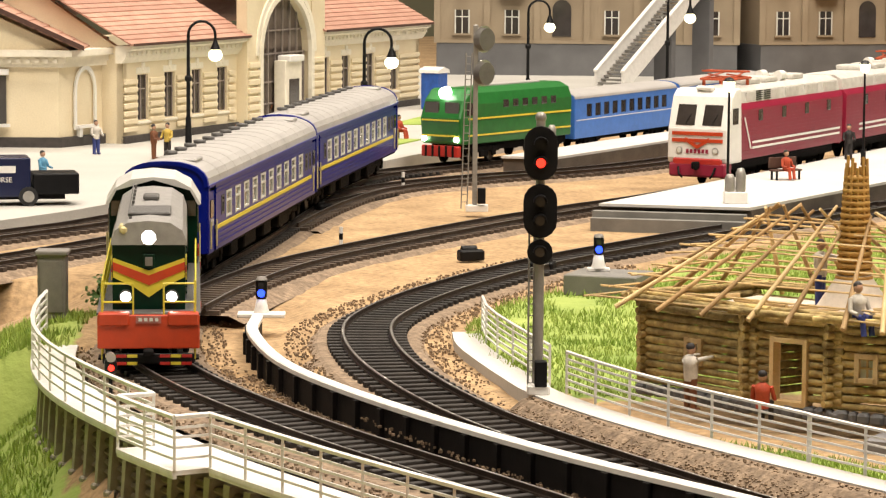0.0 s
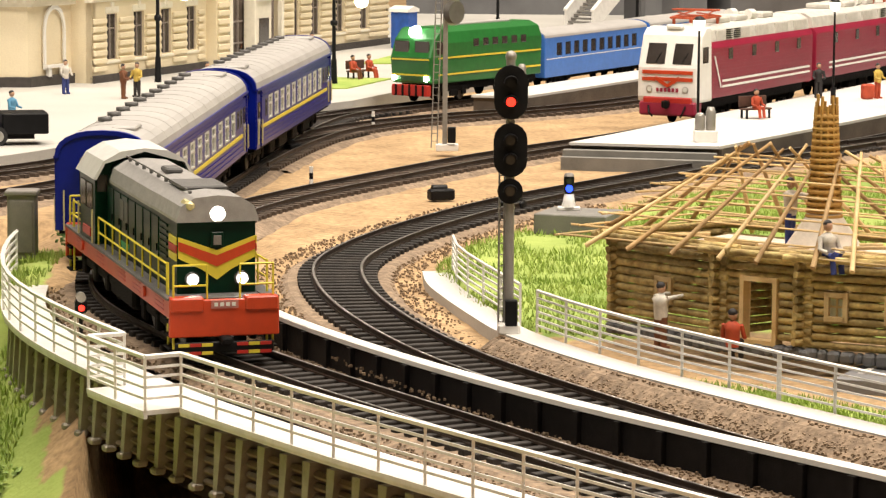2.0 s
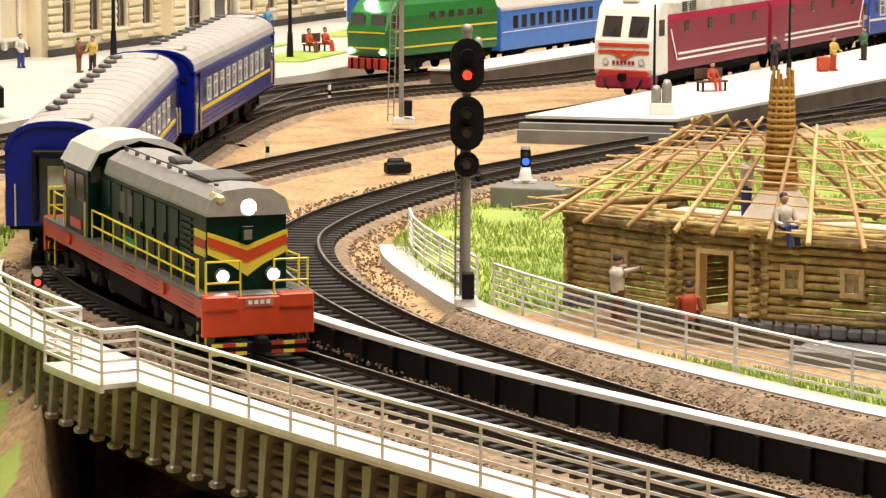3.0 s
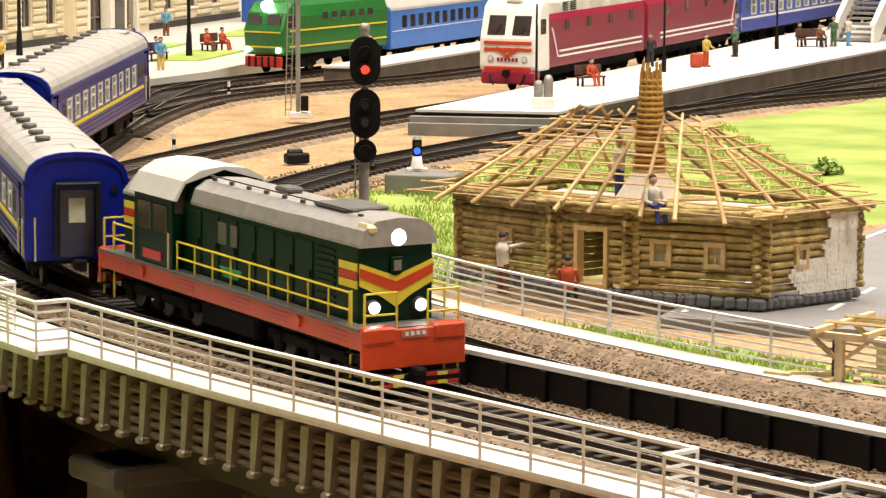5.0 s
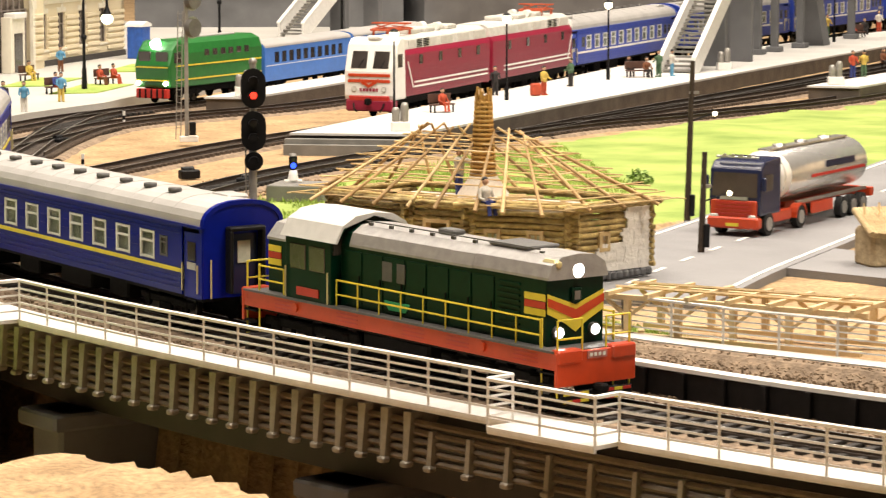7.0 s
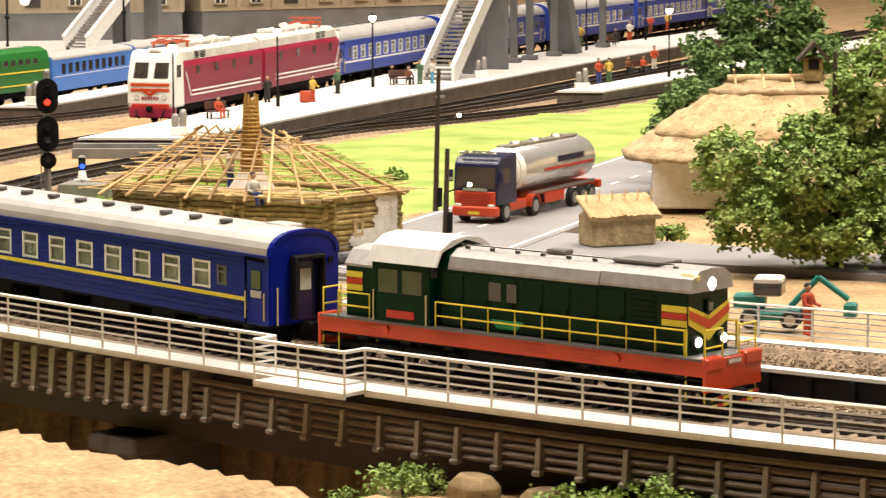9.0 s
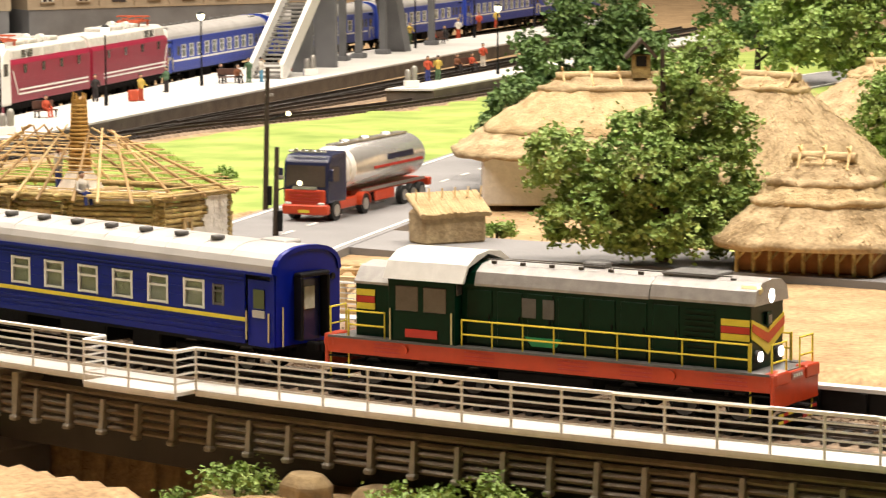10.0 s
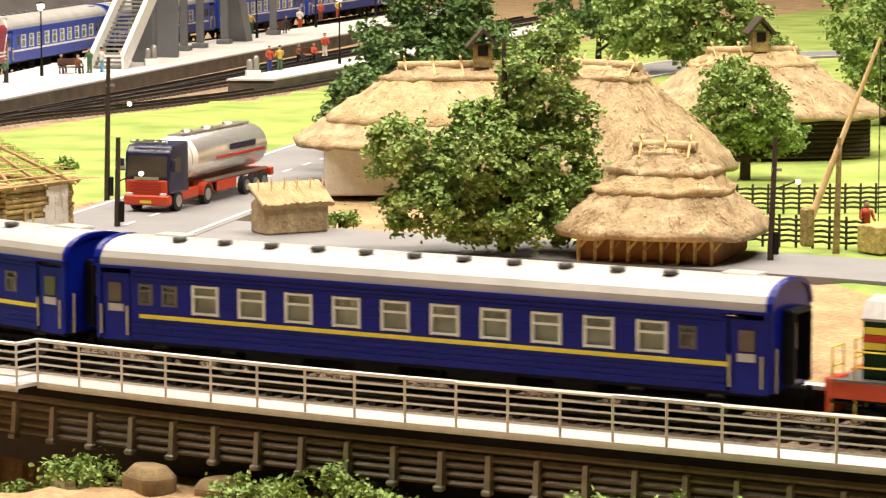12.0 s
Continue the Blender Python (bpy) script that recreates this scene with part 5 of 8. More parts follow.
def station():
    root = thing("station_building", "cream plastered station with clay tile roofs and arched hall window", "building", at(-14.7, 60.5, 0.38, 66.9))
    L, H = 41.4, 5.1
    wins = [2.3, 5.5, 8.85, 12.1, 26.4, 29.6, 33.4, 37.3]
    # walls with real openings
    def wall(nm, x0, x1, holes):
        g = G()
        side_panels(g, 0.2, 0, H, x0, x1, [(c - 0.62, c + 0.62, 1.2, 3.75) for c in holes], 0.4)
        return part(nm, g, M["cream"], root, "cream plaster wall", weld=True)
    wall("wall", 0, 14.0, wins[:4])
    wall("wall", 25.0, L, wins[4:])
    for c in wins:
        window_unit(root, c, 0.16, 1.2, 1.24, 2.55)
    part("back_wall", G().box(L / 2, 12, H / 2, L, 0.4, H), M["cream"], root)
    for x in (0.2, L - 0.2):
        part("end_wall", G().extrude_x([(0, 0), (0, H), (6, H + 3.6), (12, H), (12, 0)], x - 0.2, x + 0.2), M["cream"], root)
    # added dark sheet stands in for the shade of the rooms behind the windows
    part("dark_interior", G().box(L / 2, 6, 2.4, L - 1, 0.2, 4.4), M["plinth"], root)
    part("plinth", G().box(L / 2, -0.02, 0.2, L, 0.3, 0.42), M["plinth"], root, "dark plinth")
    # banded piers between the windows
    edges = [0.0] + wins[:4] + [13.6]
    edges2 = [25.2] + wins[4:] + [L]
    for es in (edges, edges2):
        for a, b in zip(es, es[1:]):
            x0 = a + (0.75 if a in wins else 0.05)
            x1 = b - (0.75 if b in wins else 0.05)
            for k in range(7):
                part("rustic_band", G().box((x0 + x1) / 2, -0.06, 0.75 + 0.44 * k, x1 - x0, 0.16, 0.3, 0, 0.05), M["cream"], root)
    for x0, x1 in ((-0.3, 14.1), (24.9, L + 0.4)):
        part("cornice", G().extrude_x([(-0.1, 4.45), (-0.35, 4.75), (-0.4, 5.1), (-0.75, 5.25), (-0.75, 5.42), (0.3, 5.42), (0.3, 4.45)], x0, x1), M["creamtrim"], root, "pale moulded cornice")
        for x in np.arange(x0 + 0.2, x1 - 0.1, 0.55):
            part("dentil", G().box(x, -0.42, 4.98, 0.24, 0.14, 0.2), M["creamtrim"], root)
        part("gutter", G().box((x0 + x1) / 2, -0.85, 5.48, x1 - x0, 0.16, 0.14), M["fascia"], root, "dark gutter")
        tile_roof(root, x0 - 0.3, x1 + 0.3, -0.85, 5.44, 6.2, 9.2)
        tile_roof(root, x0 - 0.3, x1 + 0.3, 13, 5.44, 6.2, 9.2, 6)
    # central hall bay with the great arch
    c, R = 19.3, 3.5
    bay = thing("hall_bay", "tall cream hall bay with great arched window", "wall")
    bay.parent = root
    g = G()
    for x in (14.0 + 0.95, 24.9 - 0.95):
        g.box(x, -0.35, 5.2, 1.9, 0.7, 10.4)
    n = 16
    zc = 4.3
    for k in range(n):
        a, b = math.pi * k / n, math.pi * (k + 1) / n
        xa, xb = c + R * math.cos(a), c + R * math.cos(b)
        g.extrude_y([(xa, zc + R * math.sin(a)), (xb, zc + R * math.sin(b)), (xb, 11.0), (xa, 11.0)], -0.7, 0.0)
    part("bay_wall", g, M["cream"], root, "cream bay wall round the arch", weld=True)
    bpy.data.objects.remove(bay)
    g = G()
    for k in range(n):
        a, b = math.pi * k / n, math.pi * (k + 1) / n
        for r0, r1, yy in ((R - 0.1, R + 0.28, -0.86), (R + 0.4, R + 0.7, -0.8)):
            g.extrude_y([(c + r0 * math.cos(a), zc + r0 * math.sin(a)), (c + r1 * math.cos(a), zc + r1 * math.sin(a)), (c + r1 * math.cos(b), zc + r1 * math.sin(b)), (c + r0 * math.cos(b), zc + r0 * math.sin(b))], yy, -0.6)
    for s in (-1, 1):
        g.box(c + s * (R + 0.09), -0.73, zc / 2, 0.38, 0.26, zc)
    part("arch_moulding", g, M["creamtrim"], root, "pale arch moulding")
    for k in range(7):
        for x in (14.9, 23.9):
            part("rustic_band", G().box(x, -0.76, 0.75 + 0.5 * k, 1.5, 0.16, 0.34, 0, 0.05), M["cream"], root)
    aw = part("arch_window", G().box(c, -0.1, zc / 2 + 0.2, 2 * R, 0.06, zc + 0.2), M["glasshall"], root, "brown-tinted hall glazing")
    part("pane", G().extrude_y([(c + R * math.cos(math.pi * k / n), zc + R * math.sin(math.pi * k / n)) for k in range(n + 1)], -0.13, -0.07), M["glasshall"], aw)
    for x in np.linspace(c - R, c + R, 8):
        h = zc + math.sqrt(max(0, R * R - (x - c) ** 2))
        part("mullion", G().box(x, -0.2, h / 2, 0.09, 0.12, h), M["greywin"], aw)
    for z in (1.3, 2.6, 4.3, 5.7):
        half = R if z <= zc else math.sqrt(R * R - (z - zc) ** 2)
        part("transom", G().box(c, -0.2, z, 2 * half, 0.12, 0.09), M["greywin"], aw)
    dr = part("door_portal", G().box(c + 0.3, -0.7, 1.95, 2.3, 0.8, 3.9, 0, 0.05), M["creamtrim"], root, "pale stone doorway")
    part("door", G().box(c + 0.3, -1.12, 1.4, 1.3, 0.08, 2.7), M["darkglass"], dr)
    part("door_hood", G().box(c + 0.3, -0.9, 4.0, 2.0, 0.9, 0.4, 0, 0.06), M["white"], dr)
    # wing: plain block towards the viewer
    w = thing("station_wing", "cream plastered station wing with arched niche", "building", at(0, 0, 0.38))
    poly = [(-52, 57.3), (-17.9, 57.5), (-15.7, 61.4), (-17.5, 71), (-52, 71)]
    part("wall", G().prism(poly, 0, 5.0), M["cream"], w, "cream plaster wall")
    grow = lambda d: [(-52 - d, 57.3 - d), (-17.8 + d, 57.5 - d), (-15.5 + d * 0.8, 61.4), (-17.3, 71), (-52, 71)]
    part("plinth", G().prism(grow(0.08), 0, 0.55), M["plinth"], w, "dark plinth")
    for d, z0, z1 in ((0.2, 4.35, 4.6), (0.35, 4.6, 4.95), (0.7, 4.95, 5.3)):
        part("cornice", G().prism(grow(d), z0, z1), M["creamtrim"], w, "pale cornice")
    for x in np.arange(-30, -17.6, 0.5):
        part("dentil", G().box(x, 57.08, 4.72, 0.22, 0.2, 0.22), M["creamtrim"], w)
    # gable roof of the wing, ridge along the wing's depth
    roofg = thing("wing_roof", "red-brown tiled gable roof of the station wing", "roof", at(0, 0, 0.38), kind="structure")
    for k in range(16):
        a, b = k / 16, (k + 1.18) / 16
        g = G().extrude_y([(-16.6 - 12.4 * a, 5.3 + 5.6 * a), (-16.6 - 12.4 * a, 5.42 + 5.6 * a), (-16.6 - 12.4 * b, 5.36 + 5.6 * b), (-16.6 - 12.4 * b, 5.3 + 5.6 * b)], 56.6, 72)
        part("tile_course", g, M["tile"], roofg)
    part("verge_board", G().extrude_y([(-16.4, 5.3), (-16.4, 5.55), (-29, 11.2), (-29, 10.9)], 56.45, 56.62), M["fascia"], roofg, "dark verge board")
    part("gable", G().extrude_y([(-17.2, 5.3), (-29, 10.6), (-41, 5.3)], 57.2, 57.5), M["cream"], roofg, "cream gable wall")
    # niche on the side wall
    a = math.atan2(3.9, 2.2)
    g = G()
    cx, cy = -16.8 + 0.09, 59.45 - 0.05
    nrm = Vector((math.sin(a), -math.cos(a), 0))
    tx = Vector((math.cos(a), math.sin(a), 0))
    ring = []
    for k in range(13):
        b = math.pi * k / 12
        ring.append((math.cos(b), 3.0 + math.sin(b)))
    pts = [(1, 0.9)] + ring + [(-1, 0.9)]
    for r0, r1, th, mm in ((1.15, 1.4, 0.12, "creamtrim"),):
        for p, q in zip(pts, pts[1:]):
            v = []
            for off in (0.0, th):
                for (u, z), r in ((p, r0), (q, r0), (q, r1), (p, r1)):
                    zz = 3.0 + (z - 3.0) * r if z > 3.0 else z
                    w3 = Vector((cx, cy, zz)) + tx * u * r * 0.72 + nrm * off
                    v.append(tuple(w3))
            g.add(v, [[0, 1, 2, 3], [4, 5, 6, 7], [0, 4, 5, 1], [1, 5, 6, 2], [2, 6, 7, 3], [3, 7, 4, 0]])
    part("niche_arch", g, M["white"], w, "white arched niche frame")
    g = G()
    for u in (-0.62, 0.62):
        p = Vector((cx, cy, 0)) + tx * u + nrm * 0.12
        g.box(p.x, p.y, 0.75, 0.24, 0.24, 0.5, a)
    p = Vector((cx, cy, 0)) + nrm * 0.14
    g.box(p.x, p.y, 1.06, 1.9, 0.36, 0.16, a)
    part("niche_sill", g, M["white"], w)
    w2 = part("window", G().box(-21.3, 57.32, 2.6, 1.2, 0.1, 2.6), M["darkglass"], w)
    part("sill", G().box(-21.3, 57.2, 1.2, 1.6, 0.3, 0.16), M["white"], w2)
    part("lintel", G().box(-21.3, 57.2, 4.1, 1.5, 0.3, 0.3), M["white"], w2)


station()


# ---- town buildings behind ----
def town_house(label, x, y, rz, L, storeys, cols, wall_m, base_m):
    root = thing("town_house", label, "building", at(x, y, 0.35, rz), "town houses")
    H = 3.4 * storeys + 1.2
    part("wall", G().box(L / 2, 3, H / 2 + 1.4, L, 6, H - 2.4 + 2.2), M[wall_m], root)
    part("base_storey", G().box(L / 2, 2.95, 1.3, L + 0.1, 6.1, 2.6, 0, 0.03), M[base_m], root, "dark rusticated base")
    part("string_course", G().box(L / 2, -0.06, 2.72, L + 0.2, 0.24, 0.26), M["beige"], root)
    for s in range(storeys):
        for k in range(cols):
            cx = L * (k + 0.5) / cols
            z = 3.5 + 3.4 * s
            if s == 0 and k % 4 == 2:
                wn = part("window", G().box(cx, -0.03, z + 0.75, 1.5, 0.1, 2.2), M["darkglass"], root, "dark arched opening")
                part("arch_head", G().extrude_y([(cx + 0.75 * math.cos(math.pi * q / 8), z + 1.85 + 0.75 * math.sin(math.pi * q / 8)) for q in range(9)], -0.08, 0.02), M["darkglass"], wn)
                continue
            wn = part("window", G().box(cx, -0.02, z + 0.8, 1.1, 0.1, 1.9), M["darkglass"], root)
            g = G().box(cx, -0.09, z + 0.8, 0.08, 0.06, 1.9)
            for dx in (-0.55, 0.55):
                g.box(cx + dx, -0.09, z + 0.8, 0.1, 0.06, 1.9)
            g.box(cx, -0.09, z + 1.2, 1.1, 0.06, 0.08)
            part("window_frame", g, M["winframe"], wn)
            part("sill", G().box(cx, -0.14, z - 0.22, 1.5, 0.24, 0.14), M["beige"], wn)
            if s == 1 and k % 3 == 1:
                part("balcony", G().box(cx, -0.6, z - 0.1, 2.2, 1.1, 0.9, 0, 0.05), M["fascia"], root, "dark red-brown balcony")
    for k in range(cols + 1):
        part("pilaster", G().box(L * k / cols, -0.1, H / 2 + 1.4, 0.5, 0.25, H - 2.4), M["beige"], root)
    return root


town_house("beige stone town house with dark rusticated base", 3, 139, -3, 24, 3, 6, "beige", "greystone")
town_house("beige stone town house with balconies", 29, 138.5, 19, 34, 3, 9, "beige", "greystone")
tagged(part("backdrop", G().box(40, 250, 20, 360, 1, 60), M["backdrop"]), "plain grey-green painted backdrop behind the layout", "backdrop", kind="structure")


# ---- footbridge with stairs ----
def footbridge(x, y, rz, label, run=13.0, rise=9.0, wide=2.4):
    """A straight stair with parapets; +x climbs."""
    root = thing("footbridge_stair", label, "stairs", at(x, y, 0.8, rz), "footbridge stairs")
    n = 34
    for k in range(n):
        part("tread", G().box(run * (k + 0.5) / n, 0, rise * (k + 0.5) / n, run / n + 0.06, wide, 0.14), M["concrete"], root)
    for s in (-1, 1):
        g = G().extrude_y([(-0.2, -0.6), (-0.2, 0.95), (run, rise + 0.95), (run, rise - 0.4)], s * wide / 2 - 0.1, s * wide / 2 + 0.1)
        part("parapet", g, M["fence"], root, "pale grey parapet")
        part("coping", G().extrude_y([(-0.25, 0.95), (-0.25, 1.1), (run, rise + 1.1), (run, rise + 0.95)], s * wide / 2 - 0.16, s * wide / 2 + 0.16), M["white"], root)
    for u in (0.55, 0.95):
        part("pillar", G().box(run * u, 0, rise * u / 2 - 0.5, 0.6, 1.6, rise * u - 0.3, 0, 0.05), M["greystone"], root)
    return root


footbridge(38.6, 66.5, 60, "grey concrete footbridge stair on the island platform", 14.5, 10.0)
footbridge(15.6, 116.5, 52, "pale footbridge stair behind the narrow-gauge train", 13, 8.6)
bridge = thing("footbridge", "grey steel footbridge across the station tracks", "bridge")
d = Vector((math.cos(radians(60)), math.sin(radians(60)), 0))
for k, (x, y) in enumerate(((45.2, 80.5), (46.3, 83.2), (48.4, 86.4), (50.4, 89.6), (53.5, 94.5), (60.5, 106.5))):
    g = G().box(x, y, 5.6, 0.55, 0.55, 9.6, radians(60), 0.06)
    g.box(x, y, 1.0, 1.1, 1.1, 0.4, radians(60), 0.06)
    part("pillar", g, M["greystone"], bridge, "grey steel pillar")
    part("cross_beam", G().box(x, y, 10.4, 0.5, 3.4, 0.5, radians(60)), M["greystone"], bridge)
part("bridge_deck", G().box(53, 94.5, 10.9, 34, 3.6, 0.5, radians(59.5)), M["concrete"], bridge)
g = G()
a = Vector((55.2, 97.5, 0.8))
g2 = [(0, 0), (1.7, 0), (-3.6, 9.6), (-5.6, 9.6)]
part("raking_leg", G().add([tuple(a + d * u + Vector((d.y, -d.x, 0)) * s + Vector((0, 0, z))) for s in (-0.9, 0.9) for u, z in g2], [[0, 1, 2, 3], [7, 6, 5, 4], [0, 4, 5, 1], [1, 5, 6, 2], [2, 6, 7, 3], [3, 7, 4, 0]]), M["greystone"], bridge, "grey raking support")


# ---- log house under construction ----
def log_house():
    root = thing("log_house", "unfinished golden log house with open pole roof", "house", at(0, 0, 0.0))
    A, B, C = Vector((7.9, -27.0, 0)), Vector((15.8, -33.4, 0)), Vector((18.9, -31.2, 0))
    F1, F2 = Vector((10.4, -30.0, 0)), Vector((12.4, -31.6, 0))
    D = A + (C - B)
    nlog, r, z0 = 10, 0.11, 0.42
    def log_wall(p, q, holes=(), over=0.28, rows=nlog, lift=0.0):
        u = (q - p).normalized()
        Lw = (q - p).length
        for k in range(rows):
            z = z0 + lift + r + k * 2 * r
            segs = [(-over, Lw + over)]
            for h0, h1, hz0, hz1 in holes:
                if hz0 < z < hz1:
                    segs = [s for a, b in segs for s in ((a, min(b, h0)), (max(a, h1), b)) if s[1] - s[0] > 0.15]
            for a, b in segs:
                jit = random.uniform(-0.05, 0.05)
                e0, e1 = p + u * (a + jit), p + u * (b + jit)
                part("log", G().rod((e0.x, e0.y, z), (e1.x, e1.y, z), r * random.uniform(0.8, 0.95), 8), M["log"], root)
    def opening(p, q, c, w, zb, h, pane=True):
        u = (q - p).normalized()
        a = math.atan2(u.y, u.x)
        m = p + u * c
        g = G()
        for s in (-1, 1):
            e = m + u * s * w / 2
            g.box(e.x, e.y, zb + h / 2, 0.12, 0.36, h + 0.14, a)
        for z in (zb, zb + h):
            g.box(m.x, m.y, z, w, 0.36, 0.12, a)
        ob = part("window" if pane else "doorway", g, M["stick"], root, "fresh wooden frame")
        if pane:
            part("pane", G().box(m.x, m.y, zb + h / 2, w * 0.9, 0.06, h * 0.92, a), M["curtain"], ob)
            part("glazing_bar", G().box(m.x, m.y, zb + h / 2, 0.05, 0.14, h, a).box(m.x, m.y, zb + h / 2, w, 0.14, 0.05, a), M["stick"], ob)
    Lf = (B - A).length
    l1, l2, l3, l4 = (F1 - A).length, (F2 - F1).length, (B - F2).length, (C - B).length
    log_wall(A, F1, [(l1 * 0.5 - 0.28, l1 * 0.5 + 0.28, 1.2, 1.75)])
    log_wall(F1, F2, [(l2 * 0.5 - 0.55, l2 * 0.5 + 0.55, 0.0, 2.1)], lift=r)
    log_wall(F2, B, [(l3 * c - 0.27, l3 * c + 0.27, 1.25, 1.85) for c in (0.24, 0.66)])
    log_wall(B, C, [(l4 * 0.4 - 0.2, l4 * 0.4 + 0.2, 1.2, 1.75)], lift=r)
    log_wall(C, D)
    log_wall(D, A, lift=r)
    uf, us = (B - A).normalized(), (C - B).normalized()
    for p in (F1, F2):
        log_wall(p, p + us * 3.6, over=0.3, lift=r * 0.5)
    opening(A, F1, l1 * 0.5, 0.52, 1.2, 0.58)
    opening(F1, F2, l2 * 0.5, 1.0, 0.45, 1.65, False)
    for c in (0.24, 0.66):
        opening(F2, B, l3 * c, 0.5, 1.25, 0.62)
    opening(B, C, l4 * 0.4, 0.4, 1.2, 0.55)
    # lime render patch over the far end of the side wall
    cells = 26
    nn = Vector((us.y, -us.x, 0))
    g = G()
    for i in range(cells):
        for j in range(18):
            u0, z = 1.0 + 2.9 * i / cells, 0.42 + 2.2 * j / 18
            edge = 2.2 + 0.7 * noise.noise((z * 1.7, 3.1, 0)) + (0.25 if z > 1.3 else -0.95)
            if u0 > edge:
                p = B + us * (u0 + 0.05) + nn * (0.13 + 0.03 * noise.noise((u0 * 4, z * 4, 1)))
                g.box(p.x, p.y, z + 0.06, 0.125, 0.06, 0.13, math.atan2(us.y, us.x))
    part("lime_render", g, M["lime"], root, "patch of white lime render")
    # stone footing
    for p, q in ((A, F1), (F1, F2), (F2, B), (B, C)):
        u = (q - p).normalized()
        Lw = (q - p).length
        s = -0.2
        while s < Lw + 0.1:
            w = random.uniform(0.22, 0.42)
            c = p + u * (s + w / 2) + Vector((u.y, -u.x, 0)) * 0.06
            part("footing_stone", G().box(c.x, c.y, 0.26, w * 0.92, 0.4, random.uniform(0.26, 0.36), math.atan2(u.y, u.x), 0.07), M["greystone"], root)
            s += w
    # floor beams and roof poles
    top = z0 + nlog * 2 * r + 0.1
    def P(a, b, z):
        q = A + uf * a + us * b
        return (q.x, q.y, z)
    fore, back, mid = -1.15, 4.5, 1.7
    for p, q in ((A, F1), (F1, F2), (F2, B), (B, C), (C, D), (D, A)):
        u = (q - p).normalized()
        for k in range(2):
            e0, e1 = p - u * random.uniform(0.4, 0.7), q + u * random.uniform(0.4, 0.7)
            n = Vector((u.y, -u.x, 0)) * (0.24 - 0.24 * k)
            part("wall_plate", G().rod((e0.x + n.x, e0.y + n.y, top + 0.04 + 0.07 * k), (e1.x + n.x, e1.y + n.y, top + 0.08 + 0.07 * k), 0.095, 7), M["log"], root)
    part("ceiling_clay", G().box(*P(5.4, 1.6, top - 0.12), 8.4, 3.0, 0.1, math.atan2(uf.y, uf.x)), M["clay"], root, "pale clay attic floor")
    ridge0, ridge1, zr = 2.3, Lf - 3.4, 5.1
    for k in range(8):
        a = 0.3 + (Lf - 0.5) * k / 7
        ra = ridge0 + (ridge1 - ridge0) * k / 7
        for b in (fore - 0.25, back):
            p0, p1 = Vector(P(a + random.uniform(-0.2, 0.2), b, top - 0.12)), Vector(P(ra, mid, zr))
            p1 = p1 + (p1 - p0).normalized() * random.uniform(0.1, 0.5)
            part("rafter", G().rod(p0, p1, 0.075, 6, 0.045), M["rafter" if k % 3 else "stick"], root)
    for b in (0.0, 1.7, 3.4):
        for a, ra in ((-0.8, ridge0), (Lf + 0.8, ridge1)):
            p0, p1 = Vector(P(a, b, top)), Vector(P(ra, mid, zr))
            part("rafter", G().rod(p0, p1 + (p1 - p0).normalized() * random.uniform(0.1, 0.5), 0.075, 6, 0.045), M["rafter"], root)
    for k in range(9):
        f = 0.05 + 0.9 * k / 8
        a0, a1 = -0.8 + (ridge0 + 0.8) * f, Lf + 0.8 + (ridge1 - Lf - 0.8) * f
        b0, b1 = fore + (mid - fore) * f, back + (mid - back) * f
        z = top + (zr - top) * f
        for q0, q1 in (((a0 - 0.3, b0), (a1 + 0.3, b0)), ((a0 - 0.25, b1), (a1 + 0.3, b1)), ((a0, b0 - 0.2), (a0, b1 + 0.2)), ((a1, b0 - 0.2), (a1, b1 + 0.2))):
            part("roof_lath", G().rod(P(q0[0] + random.uniform(-0.3, 0.2), q0[1], z + random.uniform(-0.07, 0.08)), P(q1[0] + random.uniform(-0.2, 0.3), q1[1], z + random.uniform(-0.07, 0.08)), 0.034, 5, 0.026), M["stick"], root)
    # chimney: clay hood with a woven flue
    c = (13.2, -29.3, top)
    ch = part("chimney", G().lathe([(1.15, top - 0.05), (1.0, top + 0.1), (0.5, top + 0.85), (0.46, top + 0.95)], c[0], c[1], 14), M["clay"], root, "pale clay chimney hood")
    for k in range(17):
        z = top + 0.86 + 0.165 * k
        rr = 0.46 - 0.011 * k
        part("woven_ring", G().lathe([(rr - 0.05, z - 0.08), (rr + 0.045, z - 0.04), (rr + 0.05, z + 0.04), (rr - 0.05, z + 0.085)], c[0], c[1], 14), M["wicker"], ch)
    for k in range(12):
        a = math.tau * k / 12
        part("stake", G().rod((c[0] + 0.42 * math.cos(a), c[1] + 0.42 * math.sin(a), top + 0.8), (c[0] + 0.27 * math.cos(a), c[1] + 0.27 * math.sin(a), top + 3.75 + random.uniform(0, 0.35)), 0.045, 5), M["wicker"], ch)
    for k in range(7):
        a0 = random.uniform(0.5, 8)
        part("loose_pole", G().rod(P(a0, random.uniform(-0.3, 1.5), top + 0.06), P(a0 + random.uniform(1.2, 2.4), random.uniform(-0.2, 2.4), top + 0.14), 0.06, 6), M["stick"], root)
    return top


HUT_TOP = log_house()


